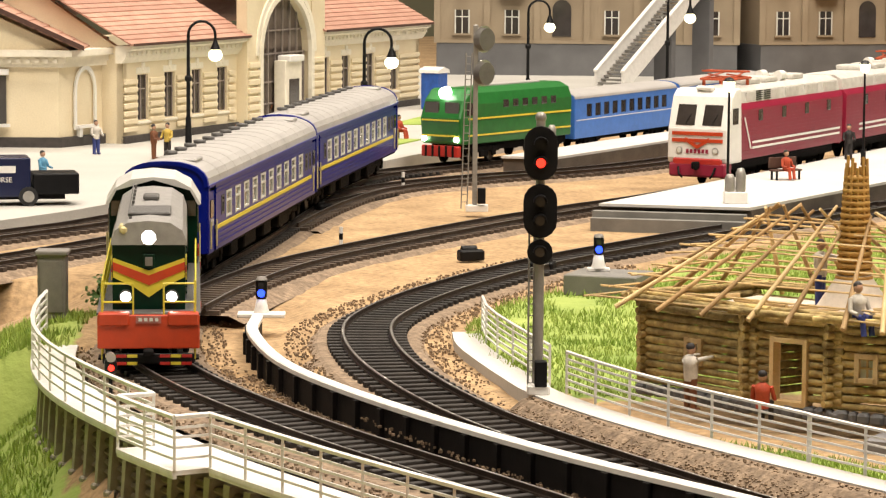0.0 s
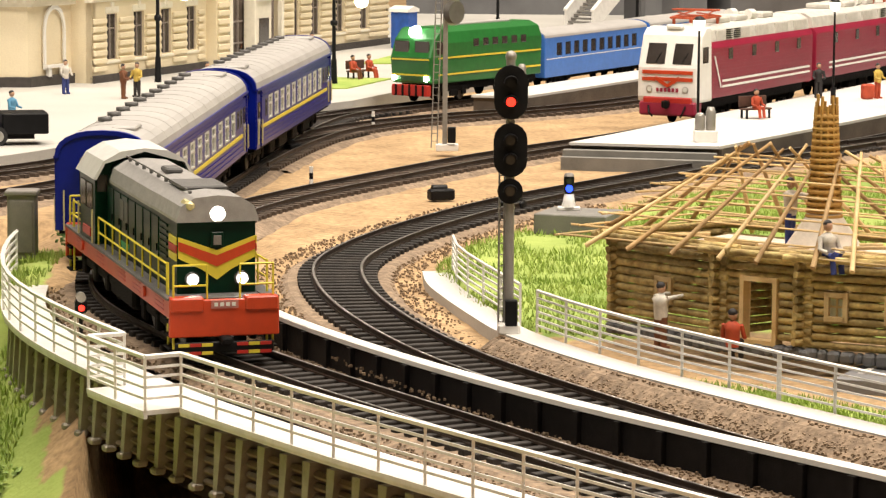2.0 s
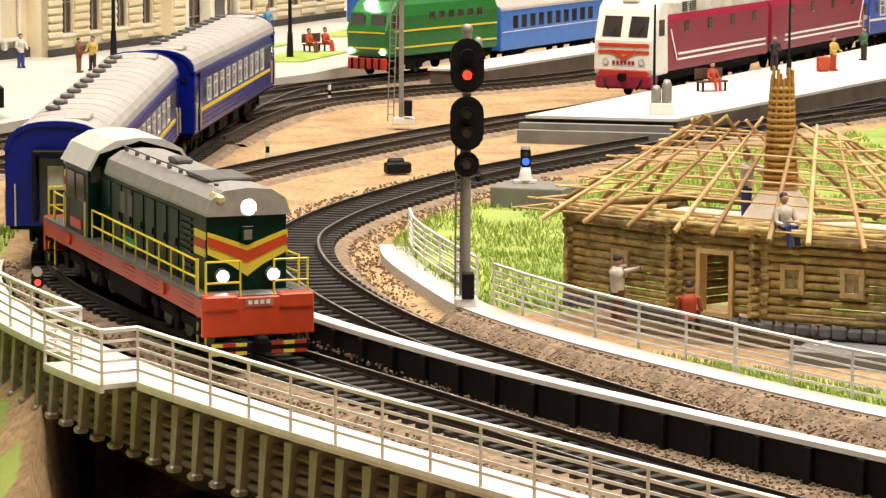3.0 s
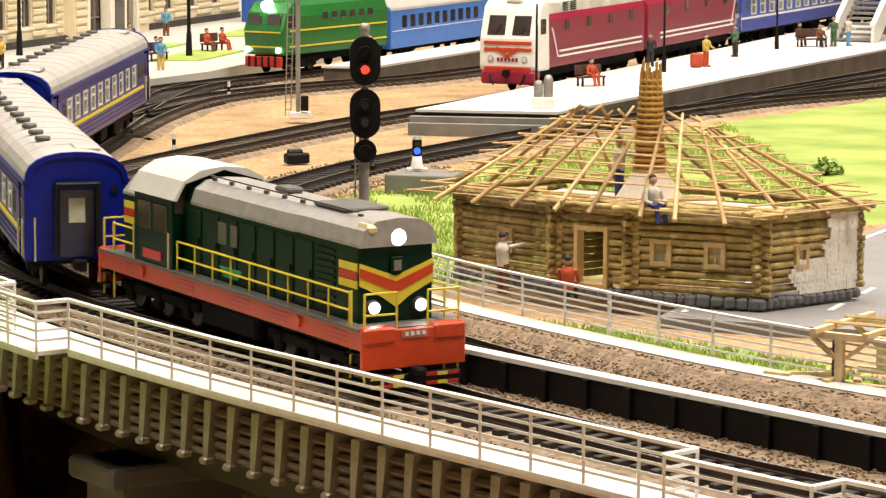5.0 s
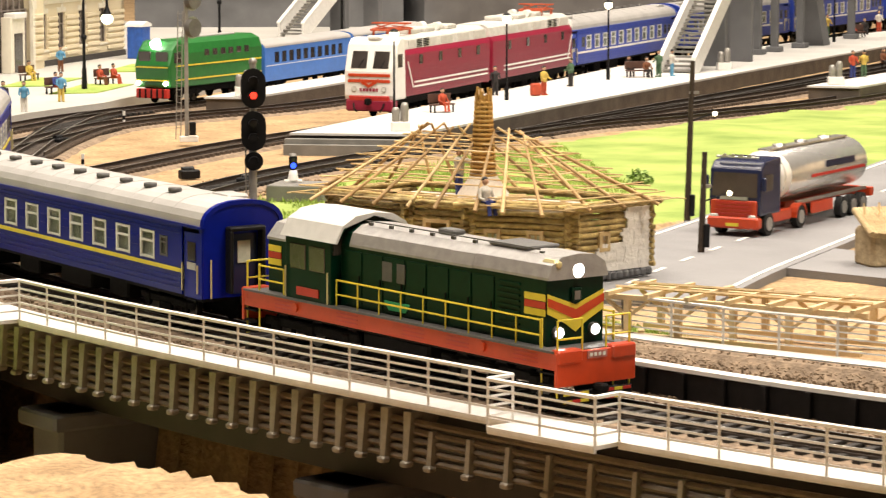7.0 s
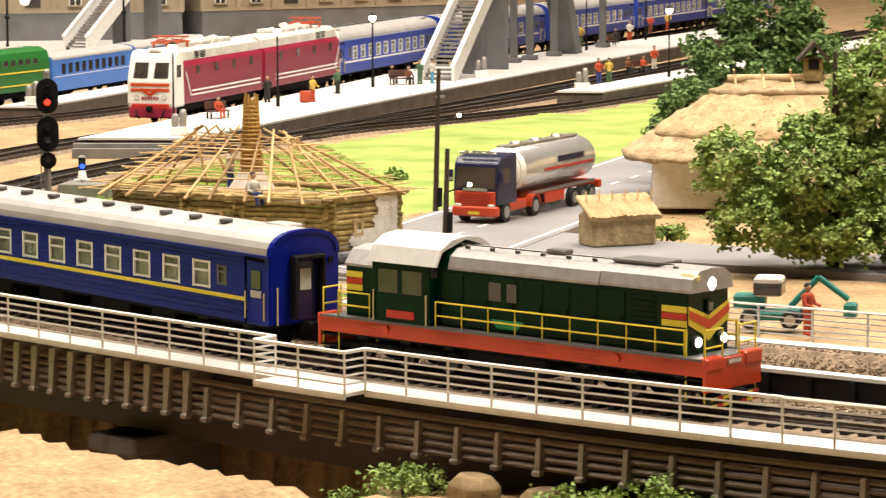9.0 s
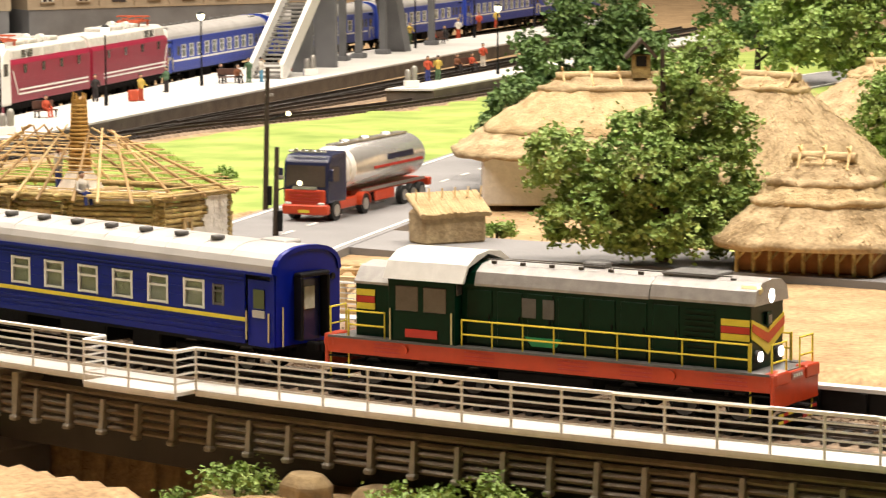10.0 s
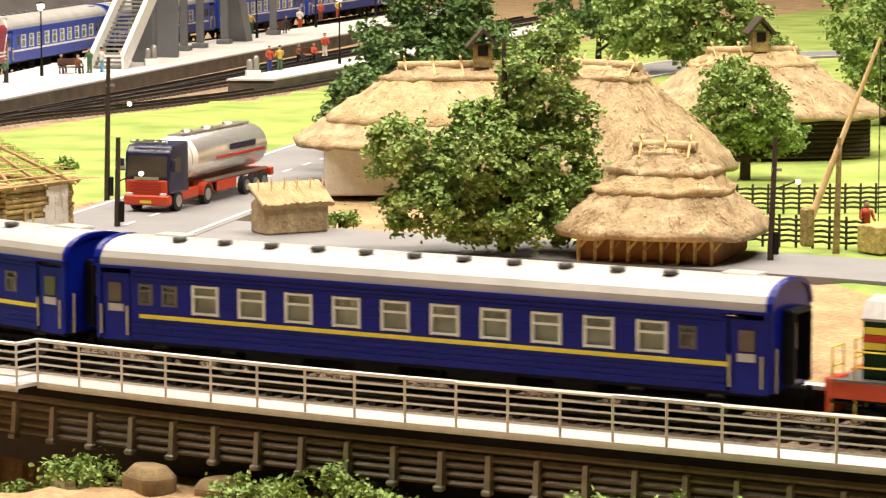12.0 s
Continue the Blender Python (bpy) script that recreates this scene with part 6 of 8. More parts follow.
# ---- timber frame by the footpath ----
def timber_frame():
    root = thing("timber_frame", "fresh yellow timber trestle frame under construction", "timber frame", at(19.6, -45.6, 0, -37))
    for y in (-1.2, 1.2):
        for x in (-3.7, -1.9, 0, 1.9, 3.7):
            part("post", G().box(x, y, 0.5, 0.2, 0.2, 1.2), M["timber"], root)
            for s in (-1, 1):
                part("brace", G().rod((x + s * 0.75, y, 1.05), (x, y, 0.5), 0.075, 4), M["timber"], root)
        part("top_beam", G().box(0, y, 1.14, 9.0, 0.18, 0.16), M["timber"], root)
        part("sill_beam", G().box(0, y, -0.06, 8.6, 0.24, 0.16), M["timber"], root)
    for x in np.linspace(-4.2, 4.2, 7):
        part("cross_beam", G().box(x, 0, 1.28, 0.16, 3.4, 0.13), M["timber"], root)
    for y in (-0.6, 0.5):
        part("joist", G().rod((-4.4, y, 1.38), (4.3, y + 0.3, 1.38), 0.055, 5), M["timber"], root)
    for k in range(5):
        x = -5.4 + 0.5 * k
        part("offcut", G().box(x, -1.2 + 0.4 * (k % 3), 0.02, 0.7, 0.2, 0.14, 0.5 * k), M["timber"], root)


timber_frame()


# ---- thatched village ----
def thatch(parent, w, l, z0, z1, ridge, skirts=((0.0, 0.0),), m="thatch", n=44):
    """A hipped thatch shell: half sizes w and l at the eave, a ridge of half length, and overhanging skirts as (share of height, depth)."""
    levels = []
    steps = 16
    for k in range(steps + 1):
        f = k / steps
        levels.append(f)
    def outline(f, grow, z):
        ring = []
        for k in range(n):
            a = math.tau * k / n
            ca, sa = math.cos(a), math.sin(a)
            bx = math.copysign(abs(ca) ** 0.62, ca)
            by = math.copysign(abs(sa) ** 0.62, sa)
            g = (1 - f) ** 0.92
            x = bx * ((l - ridge) * g + ridge + grow)
            y = by * (w * g + 0.12 + grow)
            j = 0.26 * noise.noise((x * 1.3, y * 1.3, z * 1.3)) + 0.13 * noise.noise((x * 5, y * 5, z * 4))
            ring.append((x + j * ca, y + j * sa, z + j * 0.6))
        return ring
    for i, (f0, lip) in enumerate(skirts):
        f1 = skirts[i + 1][0] if i + 1 < len(skirts) else 1.0
        rings = [outline(f0 + 0.02, lip - 0.25, z0 + (z1 - z0) * f0 - 0.02)]
        rings.append(outline(f0, lip, z0 + (z1 - z0) * f0 - 0.12))
        rings.append(outline(f0, lip + 0.05, z0 + (z1 - z0) * f0 + 0.12))
        for k in range(1, 9):
            f = f0 + (min(1.0, f1 + 0.04) - f0) * k / 8
            rings.append(outline(f, lip * (1 - k / 8), z0 + (z1 - z0) * f + 0.12))
        verts = [p for r in rings for p in r]
        faces = [[j * n + k, j * n + (k + 1) % n, (j + 1) * n + (k + 1) % n, (j + 1) * n + k] for j in range(len(rings) - 1) for k in range(n)]
        faces.append([(len(rings) - 1) * n + k for k in range(n)])
        layer = part("thatch_layer", G().add(verts, faces, True), M[m if i % 2 == 0 else "straw"], parent, "shaggy straw thatch")
        # loose straws combed down the slope
        rnd = random.Random(len(verts) + i)
        sv, sf = [], []
        for _ in range(int(1500 * (f1 - f0)) + 300):
            j, k = rnd.randrange(1, len(rings) - 1), rnd.randrange(n)
            p, q, r = Vector(rings[j][k]), Vector(rings[j + 1][k]), Vector(rings[j][(k + 1) % n])
            side = (r - p) * rnd.random()
            out = Vector((p.x, p.y, 0)).normalized() * 0.05 + Vector((0, 0, 0.05))
            u = rnd.uniform(-0.15, 0.9)
            a, b = p + (q - p) * u + side + out * 1.4, p + (q - p) * (u + rnd.uniform(0.3, 0.8)) + side + out * 0.3 + (r - p) * rnd.uniform(-0.1, 0.1)
            thin = (r - p).normalized() * rnd.uniform(0.015, 0.04)
            c = len(sv)
            sv += [a - thin, a + thin, b]
            sf.append((c, c + 1, c + 2))
        tagged(part("loose_straw", G().add(sv, sf), M["straw" if i % 2 == 0 else "thatch"], layer), kind="stuff")


def thatched_house(label, x, y, rz, w, l, zw, ztop, ridge, wall_m, skirts, dormer=False, posts=False):
    root = thing("thatched_house", label, "house", at(x, y, 0, rz), "thatched houses")
    part("wall", G().box(0, 0, zw / 2, (l - 0.9) * 2, (w - 0.9) * 2, zw, 0, 0.1), M[wall_m], root)
    if wall_m == "log":
        for k in range(10):
            for s in (-1, 1):
                part("log", G().rod((-l + 0.7, s * (w - 0.88), 0.2 + 0.24 * k), (l - 0.7, s * (w - 0.88), 0.2 + 0.24 * k), 0.13, 6), M["bark"], root)
    thatch(root, w, l, zw, ztop, ridge, skirts)
    part("ridge_roll", G().tube([(-ridge - 0.3, 0, ztop + 0.16), (0, 0, ztop + 0.2), (ridge + 0.3, 0, ztop + 0.16)], 0.22, 8), M["straw"], root, "straw ridge roll")
    for k in range(max(3, int(ridge * 2))):
        xx = -ridge + 2 * ridge * k / max(2, int(ridge * 2) - 1)
        for s in (-1, 1):
            part("ridge_stick", G().rod((xx, -s * 0.25, ztop + 0.62), (xx + 0.12, s * 0.75, ztop - 0.25), 0.05, 5), M["stick"], root)
    if posts:
        for k in range(9):
            xx = -l + 1.0 + (2 * l - 2) * k / 8
            part("post", G().rod((xx, -w + 0.45, 0), (xx, -w + 0.45, zw + 0.1), 0.09, 6), M["log"], root)
            part("brace", G().rod((xx, -w + 0.45, zw - 0.6), (xx + 0.5, -w + 0.45, zw), 0.06, 5), M["log"], root)
    if dormer:
        dm = part("roof_turret", G().box(0.4, 0, ztop + 0.65, 0.9, 0.9, 1.1), M["log"], root, "small wooden roof turret")
        part("turret_roof", G().extrude_y([(-0.4, ztop + 1.1), (0.4, ztop + 2.0), (1.2, ztop + 1.1), (1.1, ztop + 1.0), (0.4, ztop + 1.8), (-0.3, ztop + 1.0)], -0.8, 0.8), M["bark"], dm)
        part("turret_opening", G().box(0.4, -0.46, ztop + 0.9, 0.5, 0.06, 0.5), M["black"], dm)
    return root


thatched_house("large straw-thatched farmhouse with roof turret and pale walls", 42.0, -12.8, -14, 5.0, 8.2, 2.3, 5.7, 3.4, "lime", ((0.0, 0.5), (0.3, 0.28), (0.86, 0.3)), True)
thatched_house("tall straw-thatched barn behind the farmyard tree", 45.2, -21.4, -55, 4.2, 6.0, 1.8, 6.2, 2.2, "mud", ((0.0, 0.45), (0.9, 0.25)))
thatched_house("low thatched shelter with layered straw roof and mud wall", 41.4, -40.6, -36, 3.4, 3.7, 1.1, 4.2, 1.0, "mud", ((0.0, 0.35), (0.5, 0.3), (0.72, 0.3), (0.93, 0.1)), posts=True)
thatched_house("far thatched log house with wooden roof turret", 61.2, -1.2, -10, 4.2, 6.4, 2.2, 5.4, 2.2, "log", ((0.0, 0.5), (0.8, 0.3)), True)

stack = thing("straw_stack", "small stone and straw stall with ragged straw top", "stall", at(28.9, -28.6, 0, 12))
g = G()
part("stall_wall", G().box(0, 0, 0.7, 3.0, 1.6, 1.5, 0, 0.15), M["thatch"], stack)
for k in range(22):
    part("thatch_strip", G().rod((-1.6 + 0.15 * k, -0.95, 1.25 + random.uniform(-0.05, 0.05)), (-1.6 + 0.15 * k + random.uniform(-0.05, 0.05), 0.5, 2.05), 0.13, 6), M["straw"], stack)
for k in range(6):
    part("stake", G().rod((-1.5 + 0.6 * k, -0.1, 1.9), (-1.5 + 0.62 * k, -0.05, 2.35), 0.04, 5), M["stick"], stack)

# ---- trees and bushes ----
def leaf_cloud(lobes, count, size, seed):
    """Small bent leaf pairs strewn over uneven lobes (x, y, z, rx, ry, rz)."""
    rnd = random.Random(seed)
    g = G()
    vol = [l[3] * l[4] * l[5] for l in lobes]
    verts, faces = [], []
    # clumps first, then leaves round each clump
    clumps = []
    for l, v in zip(lobes, vol):
        for _ in range(max(6, int(count / 34 * v / sum(vol)))):
            while True:
                d = Vector((rnd.gauss(0, 1), rnd.gauss(0, 1), rnd.gauss(0, 1))).normalized()
                if d.z > -0.75:
                    break
            r = rnd.uniform(0.62, 1.04) * (1 + 0.16 * noise.noise(d * 2.2 + Vector((seed, 0, 0))))
            clumps.append((Vector((l[0] + d.x * l[3] * r, l[1] + d.y * l[4] * r, l[2] + d.z * l[5] * r)), d))
    for c, d in clumps:
        rad = rnd.uniform(0.35, 0.7) * size * 3.0
        for _ in range(34):
            o = Vector((rnd.gauss(0, 1), rnd.gauss(0, 1), rnd.gauss(0, 0.7))) * rad * 0.5
            p = c + o
            u = Vector((rnd.gauss(0, 1), rnd.gauss(0, 1), rnd.gauss(0, 0.6))).normalized()
            w = (d + Vector((rnd.gauss(0, 0.7), rnd.gauss(0, 0.7), rnd.gauss(0.4, 0.6)))).normalized()
            t = u.cross(w).normalized()
            s = size * rnd.uniform(0.6, 1.3)
            k = len(verts)
            verts += [p - u * s * 0.5, p + t * s * 0.35 + w * s * 0.16, p + u * s * 0.5, p - t * s * 0.35 + w * s * 0.12]
            faces += [(k, k + 1, k + 2), (k, k + 2, k + 3)]
    return G().add(verts, faces)


def tree(label, x, y, lobes, count, size, seed, m="leaf", trunk=0.3, z=0.0):
    root = thing("tree", label, "tree", at(x, y, z), "trees")
    top = max(l[2] for l in lobes)
    t = part("trunk", G().rod((0, 0, -0.6), (0.1, 0.05, top * 0.45), trunk, 9, trunk * 0.7).rod((0.1, 0.05, top * 0.45), (0, 0, top), trunk * 0.7, 8, trunk * 0.25), M["bark"], root, "dark tapered trunk")
    for l in lobes:
        part("limb", G().rod((0.08, 0.04, top * 0.35), (l[0] * 0.8, l[1] * 0.8, l[2]), trunk * 0.45, 6, trunk * 0.12), M["bark"], t)
    part("crown", leaf_cloud(lobes, count, size, seed), M[m], root, "uneven green crown of small leaf clumps")
    return root


tree("large green broadleaf tree with two-part crown by the farmyard", 35.6, -37.6,
     [(-4.2, 0.5, 4.1, 1.7, 1.6, 1.4), (-3.2, -0.3, 1.9, 2.0, 1.8, 1.6), (-1.0, -0.6, 3.6, 2.3, 2.0, 1.9), (0.2, -0.8, 1.6, 2.6, 2.0, 1.6), (2.2, 0.2, 3.2, 2.0, 1.8, 2.2), (1.6, 0.4, 5.6, 1.8, 1.6, 1.5), (1.4, 0.3, 7.3, 1.6, 1.4, 1.3), (2.3, 0.3, 8.6, 1.0, 1.0, 0.9), (-0.8, 0.3, 5.2, 1.5, 1.4, 1.0), (2.9, 0.6, 4.9, 1.2, 1.2, 1.2)], 34000, 0.24, 3)
tree("dark green tree behind the farmhouse", 43.6, 2.0, [(0, 0, 5.2, 3.6, 3, 2.8), (-2.0, 0, 3.4, 2.4, 2.2, 2.2), (2.4, 0, 6.2, 2.6, 2.4, 2.4), (0.6, 0, 8.2, 2.6, 2.4, 2.2)], 14000, 0.34, 5, "leafdark")
tree("dark green bushy tree beside the farmhouse gable", 38.2, -4.0, [(0, 0, 2.6, 1.6, 1.6, 1.9), (0.4, 0, 4.3, 1.3, 1.3, 1.2)], 5000, 0.3, 6, "leafdark")
tree("broad green tree behind the thatched barn", 62.0, 6.5, [(-3.6, 0, 7.0, 3.0, 2.8, 2.8), (0, 0, 6.4, 3.2, 3, 3.0), (-1.6, 0, 9.2, 3.0, 2.6, 2.4), (2.4, 0, 4.8, 2.2, 2.0, 2.4)], 15000, 0.34, 8)
tree("small green tree before the far thatched house", 55.8, -13.6, [(0, 0, 3.2, 2.4, 2.2, 1.9), (-0.6, 0, 4.9, 1.7, 1.6, 1.3), (1.2, 0, 2.2, 1.9, 1.7, 1.4)], 9000, 0.26, 9)
tree("tall green tree behind the far thatched house", 76, 14.0, [(0, 0, 6, 3.4, 3, 4.4), (1, 0, 3.0, 3.2, 3, 3.0)], 9000, 0.36, 11)
tree("green tree beside the far thatched house", 75.0, 0.5, [(0, 0, 3.6, 2.6, 2.4, 2.2), (0.4, 0, 5.6, 2.0, 2.0, 1.6)], 7000, 0.3, 12)
tree("slim green tree by the far road", 86, 32.0, [(0, 0, 6.4, 2.4, 2.2, 1.4), (1.0, 0, 5.4, 1.8, 1.8, 1.0)], 3500, 0.36, 13, trunk=0.12)
tree("dark green tree far beyond the platforms", 74, 60.0, [(0, 0, 5, 4, 3.4, 3.6), (4, 0, 4, 3, 3, 3)], 8000, 0.42, 14, "leafdark")


def bush(label, x, y, z, r, seed, m="leaf", size=0.22):
    root = thing("bush", label, "bush", at(x, y, z), "bushes")
    part("foliage", leaf_cloud([(0, 0, r * 0.35, r, r * 0.8, r * 0.55), (r * 0.8, 0.2, r * 0.25, r * 0.7, r * 0.6, r * 0.4)], int(900 * r), size, seed), M[m], root)
    part("stem", G().rod((0, 0, -0.3), (0, 0, r * 0.4), 0.06, 5), M["bark"], root)


bush("green bush by the unfinished log house", 18.6, -18.5, 0.1, 0.9, 21)
bush("dark bush on the grass bank", -8.6, -6.5, 0.0, 0.8, 22, "leafdark")
for k, (x, y, r) in enumerate(((24.5, 2, 0.3), (33, 12, 0.4), (31.4, -27.4, 0.6))):
    bush("low green bush on the lawn", x, y, 0.1, r, 30 + k)


# ---- signals and lamps ----
def colour_signal():
    root = thing("colour_light_signal", "tall grey mast signal with black heads and a lit red lamp", "railway signal", at(5.0, -26.6, 0, -90))
    part("base", G().box(0, 0, 0.14, 0.62, 0.62, 0.3, 0, 0.05), M["white"], root)
    part("mast", G().rod((0, 0, 0), (0, 0, 7.55), 0.13, 12), M["steelgrey"], root, "grey tubular mast")
    part("relay_box", G().box(0.2, 0.06, 0.6, 0.3, 0.34, 0.72, 0, 0.03), M["black"], root)
    lad = part("ladder", G().rod((-0.1, -0.28, 0.1), (-0.1, -0.28, 4.6), 0.03, 5).rod((-0.1, -0.14, 0.1), (-0.1, -0.14, 4.6), 0.03, 5), M["steelgrey"], root)
    for k in range(14):
        part("rung", G().rod((-0.1, -0.28, 0.3 + 0.31 * k), (-0.1, -0.14, 0.3 + 0.31 * k), 0.02, 4), M["steelgrey"], lad)
    def head(zc, n, r=0.46):
        h = (n - 1) * 0.28
        prof = [(r * math.cos(a), zc + h + r * math.sin(a)) for a in np.linspace(0, math.pi, 9)] + [(r * math.cos(a), zc - h + r * math.sin(a)) for a in np.linspace(math.pi, 2 * math.pi, 9)]
        ob = part("signal_head", G().extrude_x(prof, 0.14, 0.24), M["black"], root, "black oval backing plate", bevel=0.02)
        part("lamp_case", G().box(0.0, 0, zc, 0.3, 0.44, 2 * h + 0.5, 0, 0.06), M["black"], ob)
        return ob
    def lamp(ob, z, m, label=""):
        part("lens", G().rod((0.24, 0, z), (0.3, 0, z), 0.13, 12), M[m], ob, label)
        pts = []
        for k in range(9):
            a = math.pi * k / 8
            pts.append((0.17 * math.cos(a), z + 0.17 * math.sin(a)))
        g = G().extrude_x(pts + [(0.2 * math.cos(math.pi * k / 8), z + 0.2 * math.sin(math.pi * k / 8)) for k in range(8, -1, -1)], 0.24, 0.6)
        part("hood", g, M["black"], ob)
    h1 = head(6.62, 2)
    lamp(h1, 6.88, "lens"), lamp(h1, 6.36, "redglow", "lit red lamp")
    h2 = head(5.05, 2)
    lamp(h2, 5.31, "lens"), lamp(h2, 4.79, "lens")
    h3 = head(3.93, 1, 0.35)
    lamp(h3, 3.93, "lens")
    part("mast_cap", G().ball((0, 0, 7.58), 0.16, 8), M["steelgrey"], root)


M["steelgrey"] = mat("grey_painted_steel", (0.36, 0.34, 0.31), 0.4, 0.3, amount=0.2)
colour_signal()


def dwarf_signal(label, x, y, z, plate):
    root = thing("dwarf_signal", label, "railway signal", at(x, y, z, -90), "dwarf signals")
    part("base_plate", G().box(0, 0, 0.06, plate * 0.5, plate, 0.14, 0, 0.03), M["white"], root)
    part("pedestal", G().lathe([(0.27, 0.12), (0.22, 0.3), (0.17, 0.58), (0.001, 0.58)], 0, 0, 10), M["white"], root)
    hd = part("signal_head", G().box(0, 0, 0.9, 0.32, 0.36, 0.66, 0, 0.08), M["black"], root, "black lamp head")
    part("cap", G().lathe([(0.2, 1.2), (0.15, 1.3), (0.001, 1.33)], 0, 0, 10), M["greybox"], hd)
    part("lens", G().rod((0.15, 0, 0.78), (0.2, 0, 0.78), 0.13, 12), M["blueglow"], hd, "lit blue lamp")
    part("lens", G().rod((0.15, 0, 1.04), (0.2, 0, 1.04), 0.1, 12), M["lens"], hd)


dwarf_signal("small dwarf signal with lit blue lamp on the wall's end", -3.4, -10.4, 0.0, 1.55)
tagged(part("concrete_block", G().box(8.35, -3.0, 0.3, 2.6, 2.4, 0.72, -0.35, 0.04), M["concrete"]), "grey concrete block beside the loop track", "block")
dwarf_signal("small dwarf signal with lit blue lamp on a concrete block", 8.0, -2.6, 0.66, 0.8)
st = thing("marker_signal", "small black track-side signal with red lamp and steel hood", "railway signal", at(-6.9, -24.4, -0.5, -80))
part("post", G().rod((0, 0, 0), (0, 0, 0.75), 0.06, 6), M["black"], st)
part("lamp_head", G().box(0, 0, 0.9, 0.4, 0.34, 0.42, 0, 0.08), M["black"], st)
part("lens", G().rod((0.2, 0, 0.86), (0.24, 0, 0.86), 0.09, 10), M["redglow"], st, "lit red lamp")
part("steel_hood", G().rod((-0.1, 0, 1.15), (0.2, 0, 1.15), 0.14, 8), M["steel"], st)


def lattice_mast():
    root = thing("searchlight_mast", "grey lattice mast with ladder and round lamps seen edge-on", "mast", at(4.15, 26.6, 0))
    part("foot", G().box(0.1, 0, 0.12, 1.0, 0.7, 0.3, 0, 0.03), M["white"], root)
    part("mast", G().box(0, 0, 4.1, 0.22, 0.22, 8.3, 0, 0.03), M["steelgrey"], root)
    for dx in (-0.5, -0.24):
        part("ladder_rail", G().rod((dx - 0.1, -0.1, 0.1), (dx + 0.08, -0.1, 7.0), 0.03, 5), M["steelgrey"], root)
    for k in range(20):
        z = 0.4 + 0.34 * k
        part("rung", G().rod((-0.58 + 0.026 * k * 0.34, -0.1, z), (-0.33 + 0.026 * k * 0.34, -0.1, z), 0.022, 4), M["steelgrey"], root)
    for z in (7.6, 6.1):
        for k in range(2):
            part("lamp_drum", G().rod((0.25, 0.1, z - 0.4 * k * 0), (0.5, -0.15, z), 0.5, 16), M["steelgrey"], root, "round grey lamp back")
        part("lamp_backplate", G().rod((0.34, 0.3, z), (0.38, 0.26, z), 0.6, 16), M["steel"], root)
    part("relay_box", G().box(0.3, -0.3, 0.7, 0.36, 0.3, 0.7, 0, 0.03), M["black"], root)


lattice_mast()


def street_lamp(x, y, z, h, rz, label="tall black swan-neck street lamp with lit globe"):
    root = thing("street_lamp", label, "street lamp", at(x, y, z, rz), "street lamps")
    part("pole", G().rod((0, 0, 0), (0, 0, h - 0.8), 0.12, 10, 0.09).rod((0, 0, 0), (0, 0, 1.4), 0.2, 10, 0.15), M["black"], root, "black pole")
    part("collar", G().lathe([(0.13, h * 0.5), (0.2, h * 0.51), (0.2, h * 0.54), (0.13, h * 0.55)], 0, 0, 10), M["black"], root)
    arm = [(0.75 - 0.75 * math.cos(math.pi * k / 10), 0, h - 0.8 + 0.75 * math.sin(math.pi * k / 10)) for k in range(11)]
    part("swan_neck", G().tube(arm + [(1.5, 0, h - 1.2)], 0.08, 8), M["black"], root)
    part("cap", G().lathe([(0.1, h - 1.1), (0.16, h - 1.3), (0.3, h - 1.62)], 1.5, 0, 12), M["black"], root)
    part("globe", G().ball((1.5, 0, h - 1.92), 0.4, 14, 0.9), M["lampglow"], root, "lit warm globe")


street_lamp(-11.2, 61.9, 0.38, 6.8, 0)
street_lamp(-1.4, 60.6, 0.38, 6.5, 0)
street_lamp(-2.9, 101, 0.38, 6.4, 0)
street_lamp(9.2, 106.5, 0.38, 6.9, 0)
street_lamp(18.4, 99.5, 0.6, 7.6, 0)


def platform_lamp(x, y, z=0.8):
    root = thing("platform_lamp", "thin black platform lamp with lit lantern", "street lamp", at(x, y, z), "platform lamps")
    part("pole", G().rod((0, 0, 0), (0, 0, 4.7), 0.07, 8, 0.05).rod((0, 0, 0), (0, 0, 0.8), 0.13, 8), M["black"], root)
    part("lantern", G().lathe([(0.06, 4.6), (0.24, 4.75), (0.26, 5.05), (0.001, 5.1)], 0, 0, 10), M["lampglow"], root, "lit warm lantern")
    part("cap", G().lathe([(0.3, 5.06), (0.16, 5.2), (0.001, 5.25)], 0, 0, 10), M["black"], root)


for x, y in ((15.3, 25.8), (23.8, 43.5), (32.8, 60.5), (47.0, 84), (58, 102), (67, 117), (77, 133), (56.0, 66.5)):
    platform_lamp(x, y)


def pole(label, x, y, h, lean, lampat=None):
    root = thing("wooden_pole", label, "pole", at(x, y, -0.2, 0, lean), "roadside poles")
    part("shaft", G().rod((0, 0, 0), (0, 0, h), 0.14, 8, 0.1), M["bark"], root)
    part("junction_box", G().box(0.16, -0.1, 0.9, 0.24, 0.2, 0.9, 0, 0.03), M["black"], root)
    if lampat:
        part("lamp_arm", G().rod((0, 0, lampat), (0.9, -0.1, lampat + 0.35), 0.035, 5), M["black"], root)
        part("lamp_head", G().ball((1.0, -0.1, lampat + 0.34), 0.11, 10), M["lampglow"], root, "lit warm lamp")
        part("bracket", G().box(0.1, 0, h - 1.3, 0.4, 0.14, 0.12), M["steelgrey"], root)
    return root


